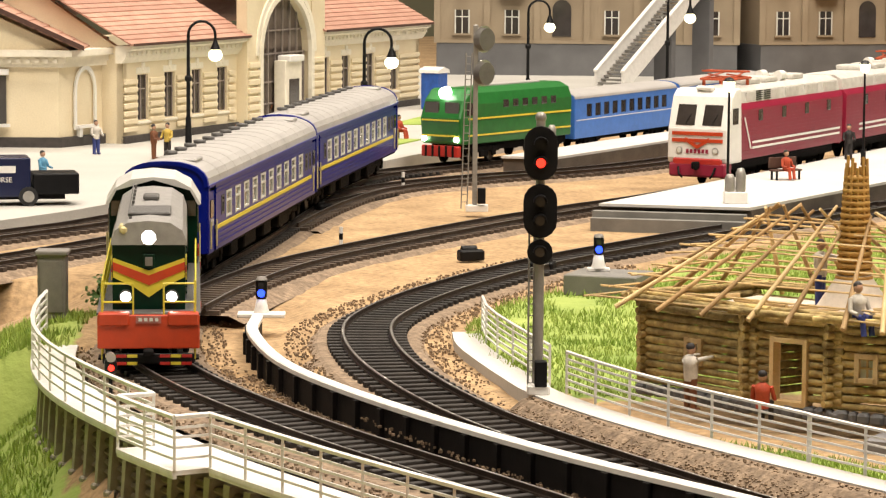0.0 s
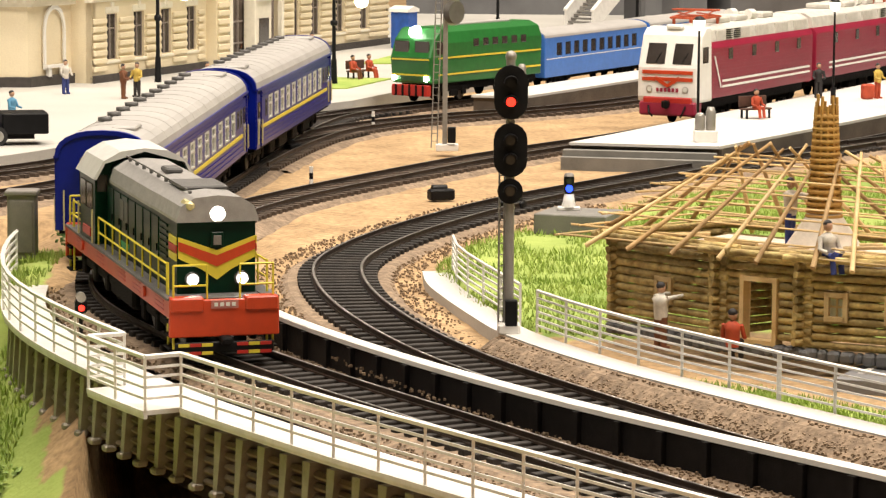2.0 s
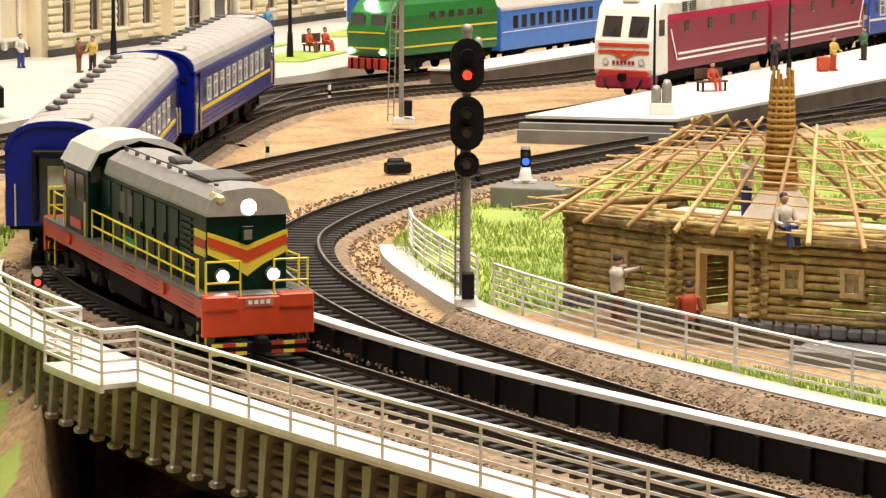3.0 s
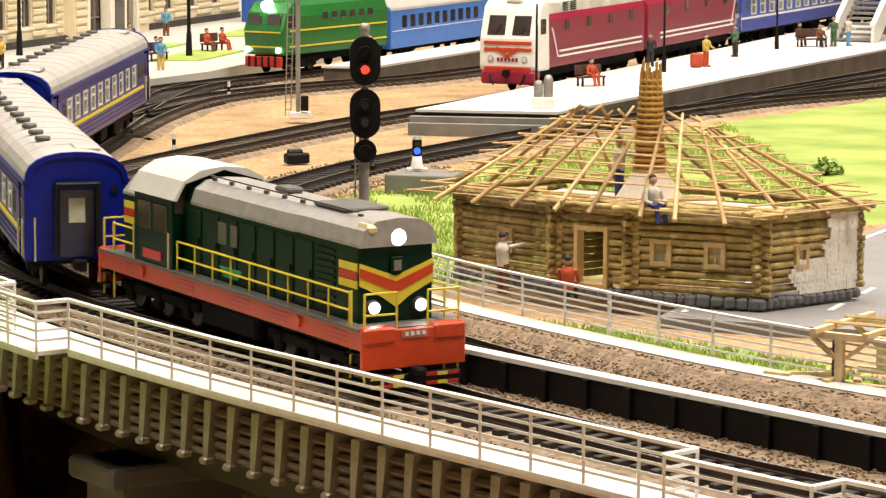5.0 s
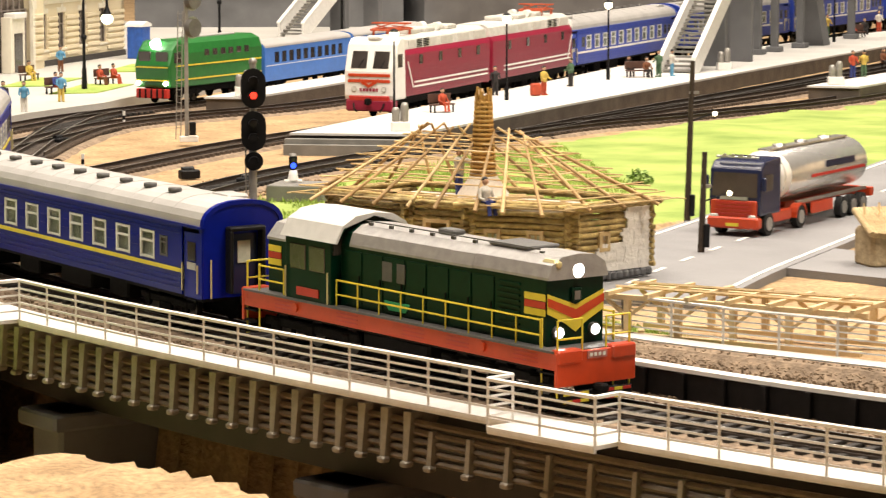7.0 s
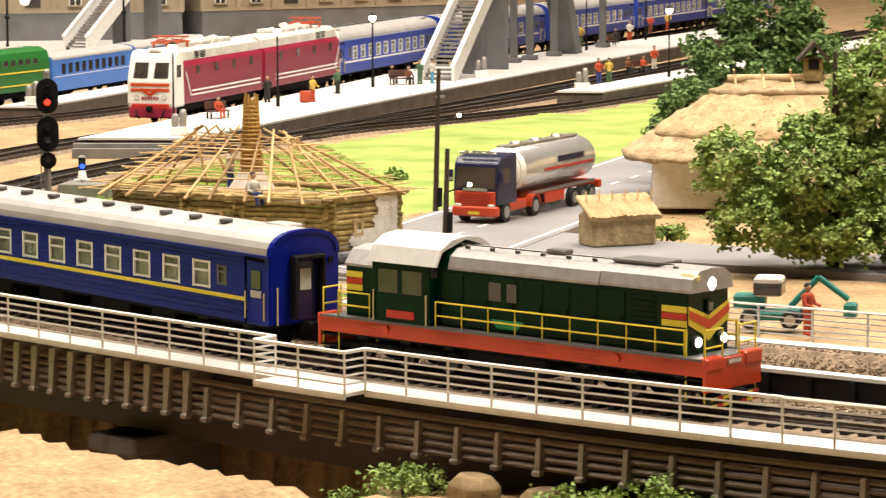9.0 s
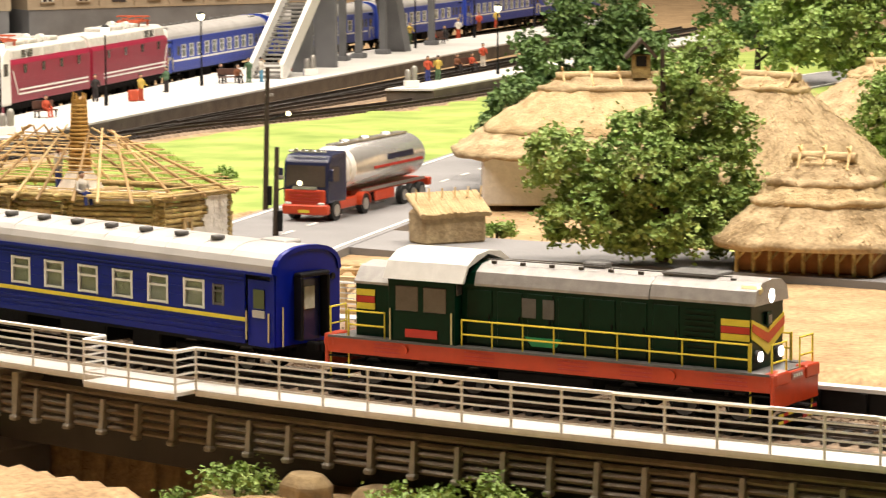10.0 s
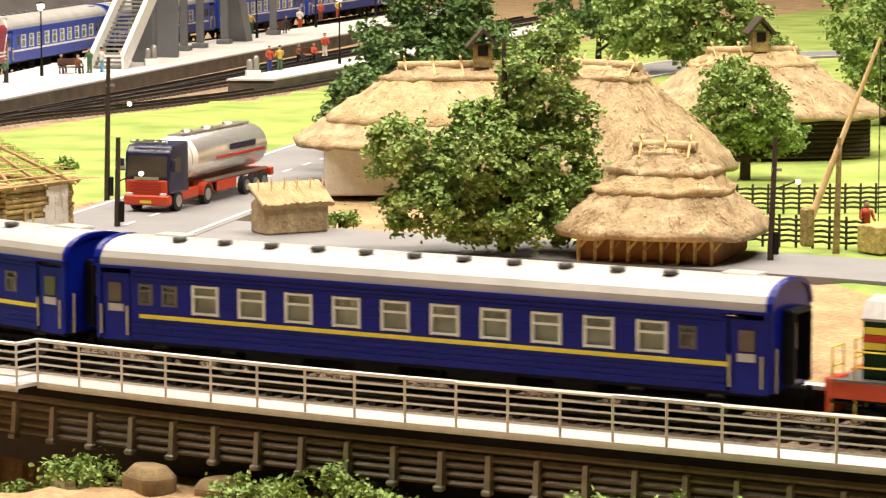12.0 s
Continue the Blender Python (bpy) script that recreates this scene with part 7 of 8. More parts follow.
pole("tall dark wooden pole with a lit road lamp", 23.7, -14.0, 6.9, 1.5, 4.4)
pole("shorter dark wooden pole with a lit road lamp", 22.2, -24.6, 4.1, 1.5, 2.2)
pole("dark pole with lit lamp by the farmyard", 44.7, -43.6, 5.1, 2.0, 3.0)

gb = thing("equipment_cabinet", "tall grey steel equipment cabinet on the grass bank", "cabinet", at(-10.3, -9.3, -0.25))
part("body", G().box(0, 0, 1.1, 0.92, 0.8, 2.1, 0, 0.03), M["greybox"], gb)
part("lid", G().box(0, 0, 2.2, 1.08, 0.96, 0.16, 0, 0.04), M["greybox"], gb)
part("door", G().box(0, -0.42, 1.1, 0.74, 0.04, 1.7, 0, 0.01), M["greybox"], gb)


def loudspeaker(x, y, rz=0):
    root = thing("platform_heater", "pair of grey round-topped boxes on a white plinth", "equipment", at(x, y, 0.8, rz), "platform boxes")
    part("plinth", G().box(0, 0, 0.25, 1.0, 0.6, 0.5, 0, 0.03), M["white"], root)
    for dx, h in ((-0.24, 0.75), (0.22, 1.0)):
        part("box", G().lathe([(0.2, 0.5), (0.22, 0.6), (0.22, 0.5 + h * 0.8), (0.14, 0.5 + h), (0.001, 0.52 + h)], dx, 0, 10), M["steelgrey"], root)


loudspeaker(15.3, 22.4), loudspeaker(46.6, 54.4), loudspeaker(8.3, 49.6), loudspeaker(42.4, 69.5)


def bench(x, y, z, rz):
    root = thing("bench", "small dark bench with slatted seat", "bench", at(x, y, z, rz), "benches")
    part("seat", G().box(0, 0, 0.45, 1.6, 0.5, 0.08, 0, 0.02), M["fascia"], root)
    part("backrest", G().box(0, 0.26, 0.8, 1.6, 0.07, 0.5, 0, 0.02), M["fascia"], root)
    for dx in (-0.65, 0.65):
        for dy in (-0.2, 0.2):
            part("leg", G().box(dx, dy, 0.22, 0.08, 0.08, 0.44), M["black"], root)


def doll(x, y, z, rz, top, legs, sit=False, h=1.78, arm=20):
    """A plain little painted doll, one mesh."""
    g = G()
    g.slot = 1
    base = 0.47 if sit else 0.86
    for s in (-1, 1):
        if sit:
            g.rod((s * 0.1, 0, 0.52), (s * 0.12, -0.42, 0.5), 0.1, 6).rod((s * 0.12, -0.42, 0.5), (s * 0.12, -0.5, 0.06), 0.08, 6)
        else:
            g.rod((s * 0.12, 0, 0), (s * 0.09, 0, base), 0.08, 6, 0.12)
            g.box(s * 0.12, -0.06, 0.04, 0.13, 0.28, 0.09, 0, 0.02)
    g.slot = 0
    g.lathe([(0.17, base - 0.06), (0.19, base + 0.1), (0.2, base + 0.36), (0.24, base + 0.5), (0.08, base + 0.62)], 0, 0, 8)
    a = radians(arm)
    for s in (-1, 1):
        g.rod((s * 0.23, 0, base + 0.52), (s * 0.29, -0.3 * math.sin(a), base + 0.52 - 0.34 * math.cos(a)), 0.065, 6)
        g.rod((s * 0.29, -0.3 * math.sin(a), base + 0.52 - 0.34 * math.cos(a)), (s * 0.24, -0.3 * math.sin(a) - 0.26, base + 0.52 - 0.4 * math.cos(a)), 0.055, 6)
    g.slot = 2
    g.ball((0, 0, base + 0.78), 0.125, 8, 1.15)
    g.slot = 3
    g.ball((0, 0.02, base + 0.84), 0.125, 8, 0.9)
    ob = part("figurine", g, [M[top], M[legs], M["skin"], M["cdark"]])
    ob.matrix_basis = at(x, y, z, rz)
    names = dict(cwhite="white", cblue="blue", cred="red", cbrown="brown", cdark="dark", cyellow="yellow", cgreen="green", cteal="light blue")
    return tagged(ob, "small painted %s figurine in %s top and %s trousers" % ("seated" if sit else "standing", names[top], names[legs]), "figurine", "figurines")


PZ = 0.8
for x, y, rz, top, legs, sit in (
        (18.9, 34.5, 30, "cred", "cred", True), (23.6, 47.4, 0, "cdark", "cdark", False), (26.6, 47.2, 40, "cyellow", "cred", False), (29.4, 54.6, -60, "cgreen", "cdark", False),
        (34.6, 63.0, 20, "cdark", "cdark", True), (35.6, 61.8, 20, "cbrown", "cdark", True), (36.6, 62.8, -40, "cgreen", "cgreen", False), (37.6, 63.4, 100, "cwhite", "cteal", False),
        (42.2, 75.2, 10, "cred", "cred", False), (49.3, 60.8, 10, "cred", "cblue", False), (50.2, 61.4, 180, "cyellow", "cgreen", False), (53.6, 69.4, 30, "cbrown", "cdark", True), (55, 70.4, 30, "cred", "cdark", True),
        (57.3, 76, 0, "cred", "cwhite", False), (59.6, 111, 20, "cyellow", "cgreen", False), (60.8, 107.5, 20, "cred", "cdark", True), (63, 112, 0, "cdark", "cdark", True), (65.5, 117, 0, "cwhite", "cred", False), (70.5, 129, 0, "cred", "cbrown", False), (73.5, 134, 0, "cyellow", "cred", False)):
    doll(x, y, PZ, rz, top, legs, sit)
bench(18.9, 34.7, PZ, 30), bench(35.1, 62.6, PZ, 20), bench(54.3, 70.0, PZ, 30), bench(61.4, 108.2, PZ, 20)
tagged(part("suitcase", G().box(26.0, 46.6, PZ + 0.4, 0.7, 0.4, 0.75, 0.5, 0.08), M["cred"]), "red suitcase standing on the platform", "suitcase")
FZ = 0.39
for x, y, rz, top, legs, sit in (
        (-15.4, 53.0, 30, "cwhite", "cblue", False), (-12.1, 50.0, 80, "cbrown", "cbrown", False), (-11.5, 51.3, -20, "cyellow", "cdark", False), (-6.6, 79.5, 0, "cred", "cdark", False), (-7.6, 77.5, 0, "cbrown", "cdark", False),
        (-2.8, 50.7, 10, "cteal", "cyellow", False), (-3.1, 79.0, 10, "cteal", "cbrown", False), (-0.4, 64.2, 60, "cred", "cbrown", True), (0.5, 65.3, 60, "cred", "cred", True), (-6.1, 43.2, 0, "cdark", "cred", False),
        (-6.6, 42.9, 0, "cbrown", "cbrown", False), (-4.9, 43.0, 0, "cteal", "cwhite", False), (-3.2, 57.1, 50, "cblue", "cred", True), (-5.1, 69, 40, "cyellow", "cyellow", True), (3.2, 84, 40, "cdark", "cdark", True), (-8.2, 57.5, 20, "cgreen", "cdark", True), (-15.6, 31.5, 60, "cteal", "cdark", False)):
    doll(x, y, FZ, rz, top, legs, sit)
for x, y in ((-0.1, 65.2), (-3.2, 57.4), (-5.1, 69.3), (3.2, 84.4), (-8.2, 57.8)):
    bench(x, y, FZ, 50)
for nm, cx, cy in (("lawn_1", -1.2, 61.5), ("lawn_2", -4.5, 68), ("lawn_3", 2.2, 82)):
    tagged(part(nm, G().prism([(cx - 2.4, cy - 4.5), (cx + 0.6, cy - 4.0), (cx + 3.0, cy + 3.5), (cx - 0.2, cy + 4.0)], 0.36, 0.45), M["grassblade"]), "small mown lawn on the forecourt", "lawn", kind="structure")

# builders round the log house
doll(8.9, -29.6, 0.05, 130, "cwhite", "cbrown", False, arm=95)
doll(10.6, -31.4, 0.0, 160, "cred", "cdark", True)
doll(12.4, -28.6, HUT_TOP, 60, "cwhite", "cblue", False, arm=80)
doll(12.95, -31.85, HUT_TOP - 0.36, 25, "cwhite", "cblue", True)
doll(50.2, -40.5, 0.1, 0, "cred", "cblue", False)
doll(29.3, -54.6, -0.1, 40, "cred", "cred", False)

# ---- vehicles ----
def road_wheel(root, x, y, r=0.5):
    w = part("wheel", G().rod((x, y - 0.16, r), (x, y + 0.16, r), r, 18), M["tyre"], root)
    part("rim", G().rod((x, y + math.copysign(0.162, y), r), (x, y + math.copysign(0.2, y), r), r * 0.6, 14), M["steel"], w)


def tanker():
    root = thing("tanker_truck", "navy and red tractor unit with polished tank trailer", "truck", at(24.5, -19.7, 0.06, -127))
    # +x is forward, the cab's nose at x = 0
    cab = part("cab", G().extrude_y([(-2.2, 0.9), (-0.05, 0.9), (0.0, 1.6), (-0.12, 2.9), (-0.5, 3.25), (-2.2, 3.35)], -1.22, 1.22), M["navy"], root, "navy cab", bevel=0.1)
    part("windscreen", G().add([(0.02, -1.08, 1.72), (0.02, 1.08, 1.72), (-0.1, 1.04, 2.75), (-0.1, -1.04, 2.75), (-0.06, -1.08, 1.72), (-0.06, 1.08, 1.72), (-0.18, 1.04, 2.75), (-0.18, -1.04, 2.75)], [[0, 1, 2, 3], [7, 6, 5, 4], [0, 4, 5, 1], [1, 5, 6, 2], [2, 6, 7, 3], [3, 7, 4, 0]]), M["darkglass"], cab, "dark windscreen")
    part("grille", G().box(0.03, 0, 1.2, 0.1, 2.2, 0.75, 0, 0.04), M["orange"], cab, "orange-red grille")
    for k in range(4):
        part("grille_bar", G().box(0.1, 0, 0.98 + 0.16 * k, 0.04, 1.7, 0.06), M["redpaint"], cab)
    part("bumper", G().box(-0.05, 0, 0.6, 0.5, 2.44, 0.5, 0, 0.08), M["orange"], cab, "orange-red bumper")
    part("number_bar", G().box(0.21, 0, 0.52, 0.03, 0.6, 0.14), M["yellowpaint"], cab)
    part("sign_bar", G().box(0.06, 0, 1.66, 0.06, 1.3, 0.14), M["steel"], cab, "pale bar of lettering")
    for y in (-0.9, 0.9):
        part("headlight", G().box(0.1, y, 0.86, 0.1, 0.36, 0.2, 0, 0.04), M["winframe"], cab)
        part("mirror", G().box(-0.1, y * 1.52, 2.3, 0.12, 0.22, 0.6, 0, 0.04), M["navy"], cab)
        part("door_window", G().box(-0.9, y * 1.36, 2.3, 0.8, 0.04, 0.75, 0, 0.05), M["darkglass"], cab)
        part("skirt", G().box(-2.2, y * 1.25, 0.75, 2.4, 0.14, 0.5, 0, 0.05), M["orange"], root)
    part("light_bar", G().rod((-0.3, -1.0, 3.42), (-0.3, 1.0, 3.42), 0.06, 6), M["steel"], cab)
    for y in (-0.6, -0.2, 0.2, 0.6):
        part("spot_lamp", G().rod((-0.3, y, 3.46), (-0.2, y, 3.46), 0.1, 8), M["steel"], cab)
    part("chassis", G().box(-3.4, 0, 0.75, 5.6, 1.0, 0.3), M["orange"], root, "orange-red chassis")
    for x in (-1.0, -4.4):
        for y in (-1.05, 1.05):
            road_wheel(root, x, y)
    for y in (-1.05, 1.05):
        part("mudguard", G().extrude_y([(-4.4 + 0.62 * math.cos(math.pi * k / 8), 0.5 + 0.62 * math.sin(math.pi * k / 8)) for k in range(9)] + [(-4.4 + 0.54 * math.cos(math.pi * k / 8), 0.5 + 0.54 * math.sin(math.pi * k / 8)) for k in range(8, -1, -1)], y - 0.2, y + 0.2), M["orange"], root)
    # trailer
    n = 22
    ring = lambda x, s: [(x, 1.18 * s * math.cos(math.tau * k / n), 2.35 + 1.12 * s * math.sin(math.tau * k / n)) for k in range(n)]
    prof = [(-2.45, 0.02), (-2.4, 0.6), (-2.62, 0.93), (-2.8, 1.0), (-11.9, 1.0), (-12.1, 0.94), (-12.25, 0.6), (-12.28, 0.02)]
    vs = [p for x, s in prof for p in ring(x, s)]
    fs = [[j * n + k, j * n + (k + 1) % n, (j + 1) * n + (k + 1) % n, (j + 1) * n + k] for j in range(len(prof) - 1) for k in range(n)]
    tank = part("tank", G().add(vs, fs, True), M["tank"], root, "mirror-polished tank")
    part("tank_end", G().add([p for x, s in ((-2.42, 0.02), (-2.36, 0.62), (-2.6, 0.95), (-2.9, 1.015), (-3.4, 1.015)) for p in ring(x, s)], fs[: 4 * n], True), M["tankwhite"], tank, "white front dome")
    for y in (-1, 1):
        part("red_stripe", G().box(-8.6, y * 1.17, 2.2, 6.0, 0.05, 0.12), M["redpaint"], tank)
        part("lettering_bar", G().box(-8.8, y * 1.19, 2.62, 3.2, 0.03, 0.3), M["navy"], tank, "dark bar of lettering")
        part("side_rail", G().box(-8.2, y * 1.0, 1.12, 7.8, 0.14, 0.14), M["steel"], root)
        part("under_guard", G().box(-6.8, y * 1.15, 0.75, 2.4, 0.06, 0.5, 0, 0.02), M["orange"], root)
    part("catwalk", G().box(-7.3, 0, 3.52, 8.6, 0.6, 0.08), M["steel"], tank)
    for x in (-4.6, -7.0, -9.6):
        part("manhole", G().lathe([(0.3, 3.45), (0.3, 3.66), (0.001, 3.7)], x, 0, 12), M["steel"], tank)
    part("trailer_frame", G().box(-8.4, 0, 0.98, 8.4, 1.0, 0.3, 0, 0.03), M["orange"], root, "orange-red trailer frame")
    for x in (-9.2, -10.3, -11.4):
        for y in (-1.05, 1.05):
            road_wheel(root, x, y, 0.48)
    part("rear_bumper", G().box(-12.5, 0, 0.9, 0.4, 2.4, 0.4, 0, 0.04), M["orange"], root)

    root.scale = (0.92, 0.92, 0.92)


tanker()


def delivery_van():
    root = thing("pickup_truck", "dark blue flatbed vehicle with lettered side panel", "truck", at(-17.3, 24.0, 0.38, 12))
    part("load_box", G().box(0, 0, 1.25, 4.0, 2.0, 1.7, 0, 0.05), M["navy"], root, "navy box body")
    part("chassis", G().box(0.2, 0, 0.4, 6.6, 1.6, 0.24), M["under"], root)
    part("cab", G().box(-3.0, 0, 1.1, 1.8, 1.9, 1.5, 0, 0.15), M["steelgrey"], root, "grey cab")
    part("tailboard", G().box(3.1, 0, 0.95, 2.0, 2.0, 0.9, 0, 0.05), M["black"], root)
    for x in (-2.8, 1.9):
        for y in (-0.9, 0.9):
            road_wheel(root, x, y, 0.42)
    for k, (txt, sz) in enumerate((("SERVICE COURSE", 0.26),)):
        cu = bpy.data.curves.new("lettering", "FONT")
        cu.body, cu.size, cu.extrude = txt, sz * K * 1.2, 0.002 * K
        cu.align_x = "CENTER"
        ob = new("lettering", cu)
        cu.materials.append(M["white"])
        ob.parent = root
        ob.matrix_basis = pose(0, -1.02 * K, 1.05 * K, 90, 0, 0)
        tagged(ob, "white lettering")
    part("name_bar", G().box(0, -1.015, 1.6, 2.7, 0.02, 0.3), M["white"], root, "pale bar for the maker's name")


delivery_van()

hut = thing("portable_toilet", "blue plastic cabin with white roof beside the station", "cabin", at(2.6, 93.6, 0.38, 60))
part("body", G().box(0, 0, 1.2, 1.3, 1.3, 2.4, 0, 0.05), M["bluebin"], hut)
part("roof", G().extrude_y([(-0.75, 2.4), (-0.7, 2.6), (0, 2.8), (0.7, 2.6), (0.75, 2.4)], -0.75, 0.75), M["white"], hut)

# point machine, ballast clutter and crossing posts
for x, y, rz in ((3.7, 8.4, 20), (-2.6, 27, 60), (6.3, 4.4, -20)):
    sw = thing("point_machine", "small black point machine beside the track", "switch box", at(x, y, -0.3, rz), "point machines")
    part("case", G().box(0, 0, 0.3, 1.0, 0.5, 0.42, 0, 0.06), M["black"], sw)
    part("motor", G().rod((-0.3, 0.2, 0.5), (0.3, 0.2, 0.5), 0.16, 8), M["black"], sw)
for x, y in ((-1.4, 12.0), (0.9, 38.8), (-9.4, 33)):
    mk = thing("marker_post", "tiny black and white striped marker post", "post", at(x, y, -0.3), "marker posts")
    for k in range(4):
        part("band", G().rod((0, 0, 0.25 * k), (0, 0, 0.25 * k + 0.25), 0.08, 8), M["white" if k % 2 else "black"], mk)

# ---- draw well with a long sweep ----
well = thing("sweep_well", "tall wooden draw well with a long raised sweep pole", "well", at(48.4, -41.6, 0))
part("forked_post", G().rod((0, 0, -0.2), (0.1, 0, 4.6), 0.16, 8, 0.1), M["log"], well)
part("sweep", G().rod((-1.2, 0.3, 0.8), (1.7, -0.3, 8.6), 0.17, 8, 0.07), M["stick"], well, "long pale sweep pole")
part("counterweight", G().box(-1.15, 0.28, 1.0, 0.5, 0.5, 1.6, 0.3, 0.1), M["log"], well)
part("rope", G().rod((1.7, -0.3, 8.5), (1.7, -0.3, 1.2), 0.025, 4), M["bark"], well)
part("well_curb", G().box(1.8, -0.4, 0.5, 1.4, 1.4, 1.1, 0.3, 0.05), M["log"], well)


def wattle(label, pts):
    root = thing("wattle_fence", label, "fence", group="wattle fences")
    way = Way(pts, 0.4)
    for s in np.arange(0, way.length - 0.4, 0.7):
        p = way.at(s)
        part("stake", G().rod((p[0], p[1], -0.2), (p[0], p[1], 1.25), 0.06, 5), M["bark"], root)
    for k in range(5):
        ps, _ = way.slice(0, way.length - 0.5, 0.35)
        g = G()
        q = [(p[0] + 0.07 * (-1) ** (i // 2 + k), p[1], 0.15 + 0.22 * k + 0.04 * (i % 2)) for i, p in enumerate(ps)]
        g.tube(q, 0.055, 5)
        part("withy", g, M["bark"], root, "woven dark withies")


wattle("dark woven wattle fence round the farmyard", [(43.6, -36.5), (47, -38.8), (50.5, -41.5)])
wattle("dark woven wattle fence beyond the well", [(48.5, -27), (55, -28.5), (62, -30)])

# ---- excavator working by the farmyard ----
ex = thing("excavator", "small teal tractor digger with white cab and bent arm", "excavator", at(28.6, -52.6, -0.1, -25))
part("cab", G().box(-0.1, 0, 1.95, 1.3, 1.3, 0.9, 0, 0.1), M["white"], ex, "white cab roof and pillars")
part("bonnet", G().box(-1.0, 0, 1.2, 1.5, 0.9, 0.7, 0, 0.12), M["tealpaint"], ex, "teal engine bonnet")
part("cab_glass", G().box(-0.1, 0, 1.85, 1.34, 1.34, 0.6, 0, 0.05), M["darkglass"], ex)
part("chassis", G().box(0, 0, 0.6, 2.6, 1.5, 0.4, 0, 0.08), M["tealpaint"], ex)
for x in (-0.9, 1.0):
    for y in (-0.75, 0.75):
        road_wheel(ex, x, y, 0.45)
part("boom", G().tube([(0.9, 0, 1.0), (2.2, 0, 2.4), (3.6, 0, 1.4)], 0.16, 6), M["tealpaint"], ex, "teal boom")
part("bucket", G().box(3.7, 0, 0.9, 0.6, 0.8, 0.7, 0, 0.1), M["tealpaint"], ex)
ex.scale = (0.75, 0.75, 0.75)

# ---- slope below the viaduct ----
for k, (u, off, r) in enumerate(((3, 4.6, 0.9), (5.5, 5.0, 1.2), (12, 5.2, 1.3), (14.5, 4.8, 1.6), (17, 5.4, 1.3), (24, 7.0, 1.9), (27.5, 7.6, 2.2), (31, 7.4, 2.0), (35, 7.2, 2.2), (-34, 6.0, 1.4))):
    q = MAIN.side(S_SLOPE + u + 3, off)
    bush("green undergrowth on the slope below the viaduct", q[0], q[1], ground_height(q[0], q[1]), r, 50 + k, "leaf", 0.2)
for k, (u, off, r) in enumerate(((-9, 5.4, 1.2), (1, 4.2, 0.9), (4, 3.6, 1.1), (8, 4.6, 1.2), (10, 3.8, 1.0), (19, 4.4, 1.2))):
    q = MAIN.side(S_SLOPE + u + 3, off)
    rk = tagged(part("rock", G().box(0, 0, 0, r * 1.5, r * 1.1, r, k, r * 0.28), M["rock"], bevel=0.1), "tan layered rock below the viaduct", "rock", "rocks")
    rk.matrix_basis = at(q[0], q[1], ground_height(q[0], q[1]) + r * 0.1, 40 * k)
q = MAIN.side(S_SLOPE - 15.5, 6.4)
wb = thing("white_box", "small white plastic box under the viaduct", "box", at(q[0], q[1], ground_height(q[0], q[1]) - 0.1, 20))
part("body", G().box(0, 0, 0.6, 1.5, 1.1, 1.1, 0, 0.06), M["white"], wb)
part("lid", G().box(0, 0, 1.2, 1.6, 1.2, 0.12, 0, 0.04), M["white"], wb)

# ---- grass fibres ----
def grass(nm, poly, count, hgt, seed, label):
    rnd = random.Random(seed)
    xs, ys = [p[0] for p in poly], [p[1] for p in poly]
    verts, faces = [], []
    tries = 0
    while len(faces) < count and tries < count * 12:
        tries += 1
        x, y = rnd.uniform(min(xs), max(xs)), rnd.uniform(min(ys), max(ys))
        if not inside(poly, x, y) or noise.noise((x * 0.5, y * 0.5, seed)) < -0.25:
            continue
        z = GH(x, y)
        a, h = rnd.uniform(0, math.tau), hgt * rnd.uniform(0.5, 1.3)
        k = len(verts)
        w = 0.033
        verts += [(x - w * math.cos(a), y - w * math.sin(a), z - 0.033), (x + w * math.cos(a), y + w * math.sin(a), z - 0.033), (x + rnd.uniform(-0.14, 0.14), y + rnd.uniform(-0.14, 0.14), z + h)]
        faces.append((k, k + 1, k + 2))
    ob = part(nm, G().add(verts, faces), M["grassblade"])
    tagged(ob, label, "grass", kind="stuff")


def GH(x, y):
    return ground_height(x, y)


grass("grass", [(3.2, -14), (4.4, -6), (8, 0), (13, 9), (18, 16), (24, 24), (24, 0), (20.5, -20), (17, -27), (10, -24), (7.6, -27), (5.2, -25), (4.0, -20)], 26000, 0.22, 1, "bright green fibre grass inside the loop")
grass("grass", [(-16, -4), (-11.5, -3), (-8.6, -8), (-9.6, -16), (-8.4, -24), (-9, -30), (-14, -34), (-18, -20)], 15000, 0.28, 2, "bright green fibre grass on the bank")
grass("grass", FORE, 4500, 0.2, 3, "bright green fibre grass by the footpath")

# ---- stones strewn on the ballast ----
def stones(nm, way, s0, s1, half, count, seed, up, middle=0.0, fall=0.0):
    rnd = random.Random(seed)
    g = G()
    for _ in range(count):
        s, r = rnd.uniform(s0, s1), rnd.uniform(-half, half)
        p = way.side(s, middle + r, up - fall * (r + half))
        w = rnd.uniform(0.03, 0.075)
        g.box(p[0], p[1], p[2], w, w * rnd.uniform(0.6, 1.2), w, rnd.uniform(0, 3))
    tagged(part(nm, g, M["gravel"]), "loose brown gravel along the tracks", "gravel", kind="stuff")


M["gravel"] = mat("brown_gravel", (0.34, 0.24, 0.15), 0.95, second=(0.16, 0.11, 0.07), scale=4, amount=0.5)
stones("gravel", RUN, RUN.near(-6.5, -8), RUN.near(40, -80), 2.6, 9000, 4, -0.2)
stones("gravel", LOOP, LOOP.near(8, 8), LOOP.near(22, -53), 2.6, 9000, 5, -0.22)

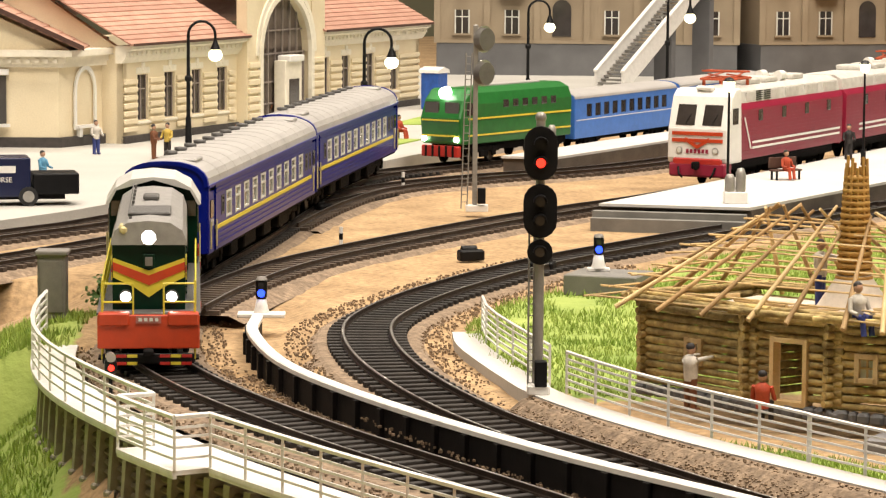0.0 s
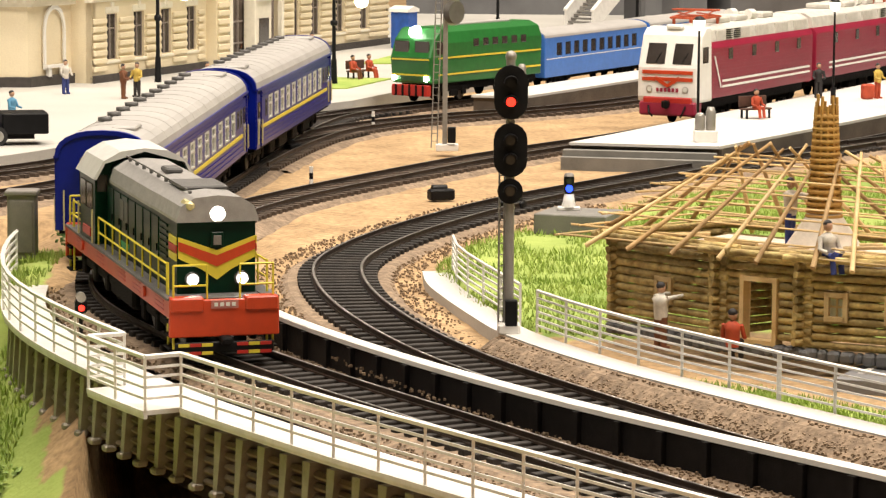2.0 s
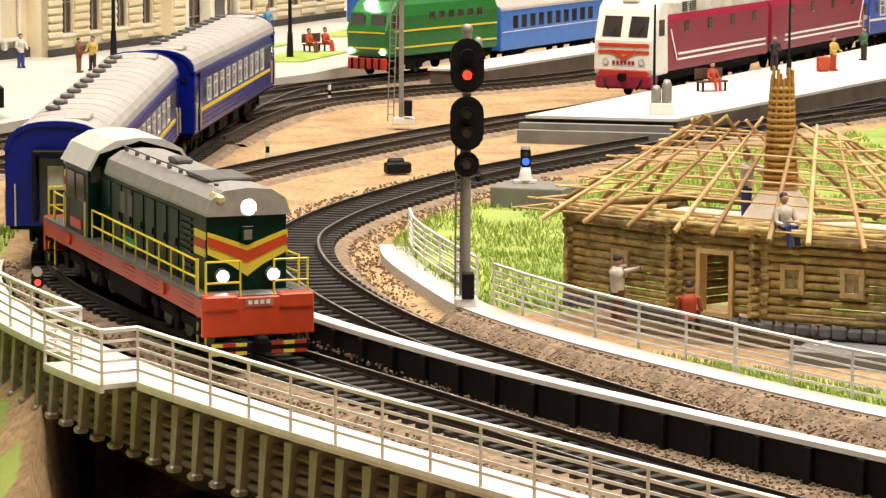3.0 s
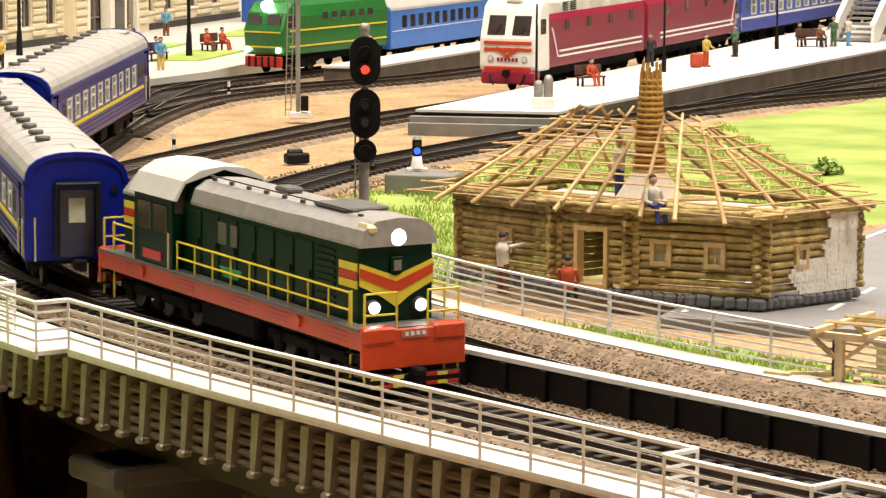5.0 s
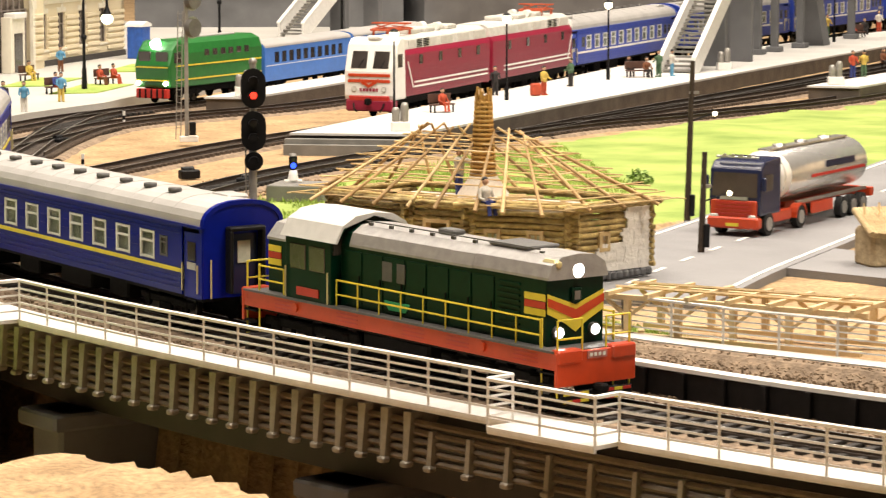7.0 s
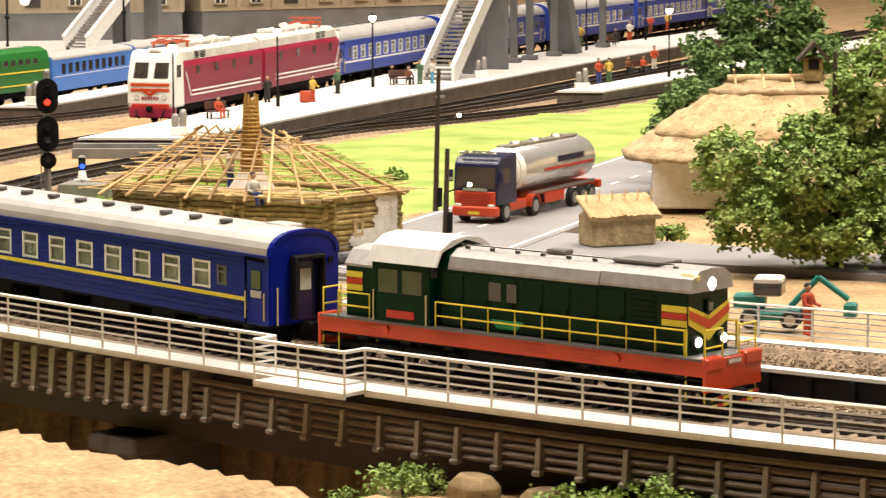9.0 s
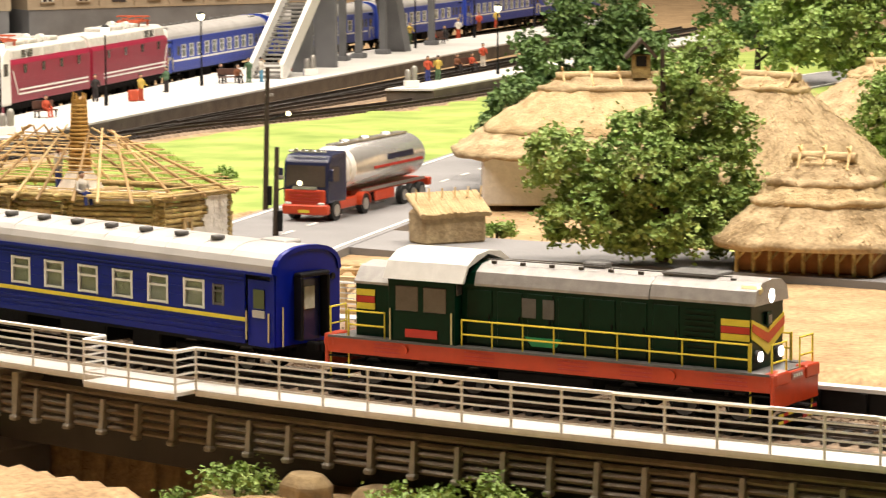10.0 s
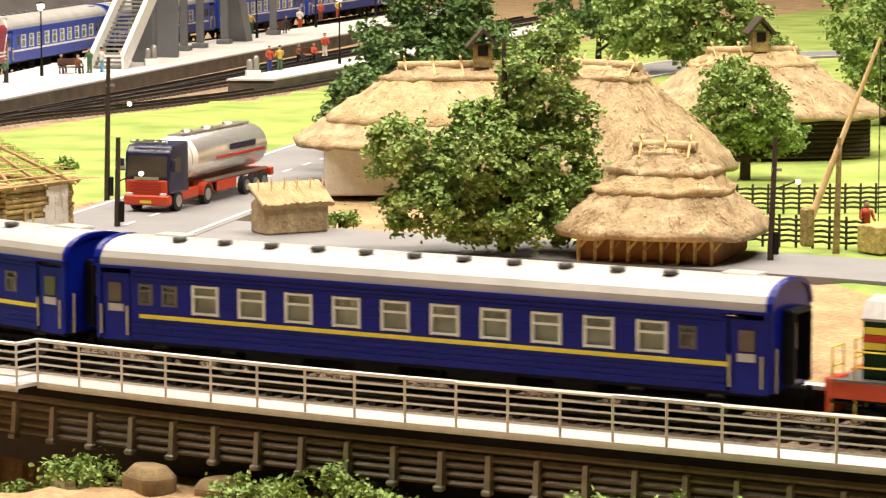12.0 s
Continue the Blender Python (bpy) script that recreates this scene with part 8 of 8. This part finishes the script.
stones("gravel", FOOT, FOOT.near(5.2, -26.4), FOOT.near(31, -60), 0.5, 5000, 6, -0.03, 1.05, 0.62)
stones("gravel", WALL, 6, WALL.length - 2, 0.6, 5000, 7, -0.8, 0.9, 0.14)

# ---- ties, nearest tracks piece by piece ----
TIE = G().box(0, 0, -0.09, 0.26, 2.5, 0.16, 0, 0.02).mesh("tie", M["tie"])
for (root, s0, s1, up), way, limit in ((TRACKS[0], RUN, 290), (TRACKS[1], LOOP, 240), (TRACKS[2], REDWAY, 0), (TRACKS[3], GREENWAY, 0), (TRACKS[4], LEFTWAY, 0), (TRACKS[5], SIDEWAY, 0), (TRACKS[6], GRASSWAY, 0), (TRACKS[7], PASSWAY, 0)):
    ss = list(np.arange(s0 + 0.3, s1 - 0.3, 0.62))
    ss.sort(key=lambda s: way.at(s)[1])
    single = [s for s in ss if way.at(s)[0] < 40][:limit]
    rest = [s for s in ss if s not in set(single)]
    for s in single:
        p, t = way.at(s), way.tan(s)
        ob = new("tie", TIE)
        ob.parent = root
        ob.matrix_basis = at(p[0], p[1], p[2], math.degrees(math.atan2(t[1], t[0])))
    g = G()
    for s in rest:
        p, t = way.at(s), way.tan(s)
        g.box(p[0], p[1], p[2] - 0.09, 0.26, 2.5, 0.16, math.atan2(t[1], t[0]))
    if rest:
        tagged(part("ties", g, M["tie" if limit else "oldtie"], root), kind="stuff")



def motions():
    run = [(0.0, 63.5), (0.5, 66.0), (1.0, 68.5), (1.5, 70.8), (2.0, 72.7), (2.5, 74.7), (3.0, 77.0), (4.0, 82.2), (5.0, 88.1), (5.5, 91.3),
           (6.0, 94.6), (6.5, 98.2), (7.0, 102.0), (8.0, 109.5), (9.0, 117.4), (9.5, 121.1), (10.0, 125.0), (10.5, 129.5), (11.0, 134.6), (11.5, 140.7), (12.0, 147.6)]
    ts, ss = [r[0] for r in run], [r[1] for r in run]
    steps = [k * 0.25 for k in range(49)]
    fine = [float(np.interp(t, ts, ss)) for t in steps]
    fine = [fine[0]] + [(a + 2 * b + c) / 4 for a, b, c in zip(fine, fine[1:], fine[2:])] + [fine[-1]]
    # the long engine's swing across the curve, in degrees
    swing = lambda t: float(np.interp(t, (0, 1.5, 3, 5, 7, 9, 12), (-0.5, -4.0, -5.5, -4.5, -2.5, -1.5, -1.0)))
    walk(LOCO, [(t, on_way(RUN, s, 4.7) @ Matrix.Rotation(radians(swing(t)), 4, "Z")) for t, s in zip(steps, fine)])
    for n, coach in enumerate(COACH):
        walk(coach, [(t, on_way(RUN, s - 21.5 - 24.6 * n, 8.5)) for t, s in zip(steps, fine)])


motions()
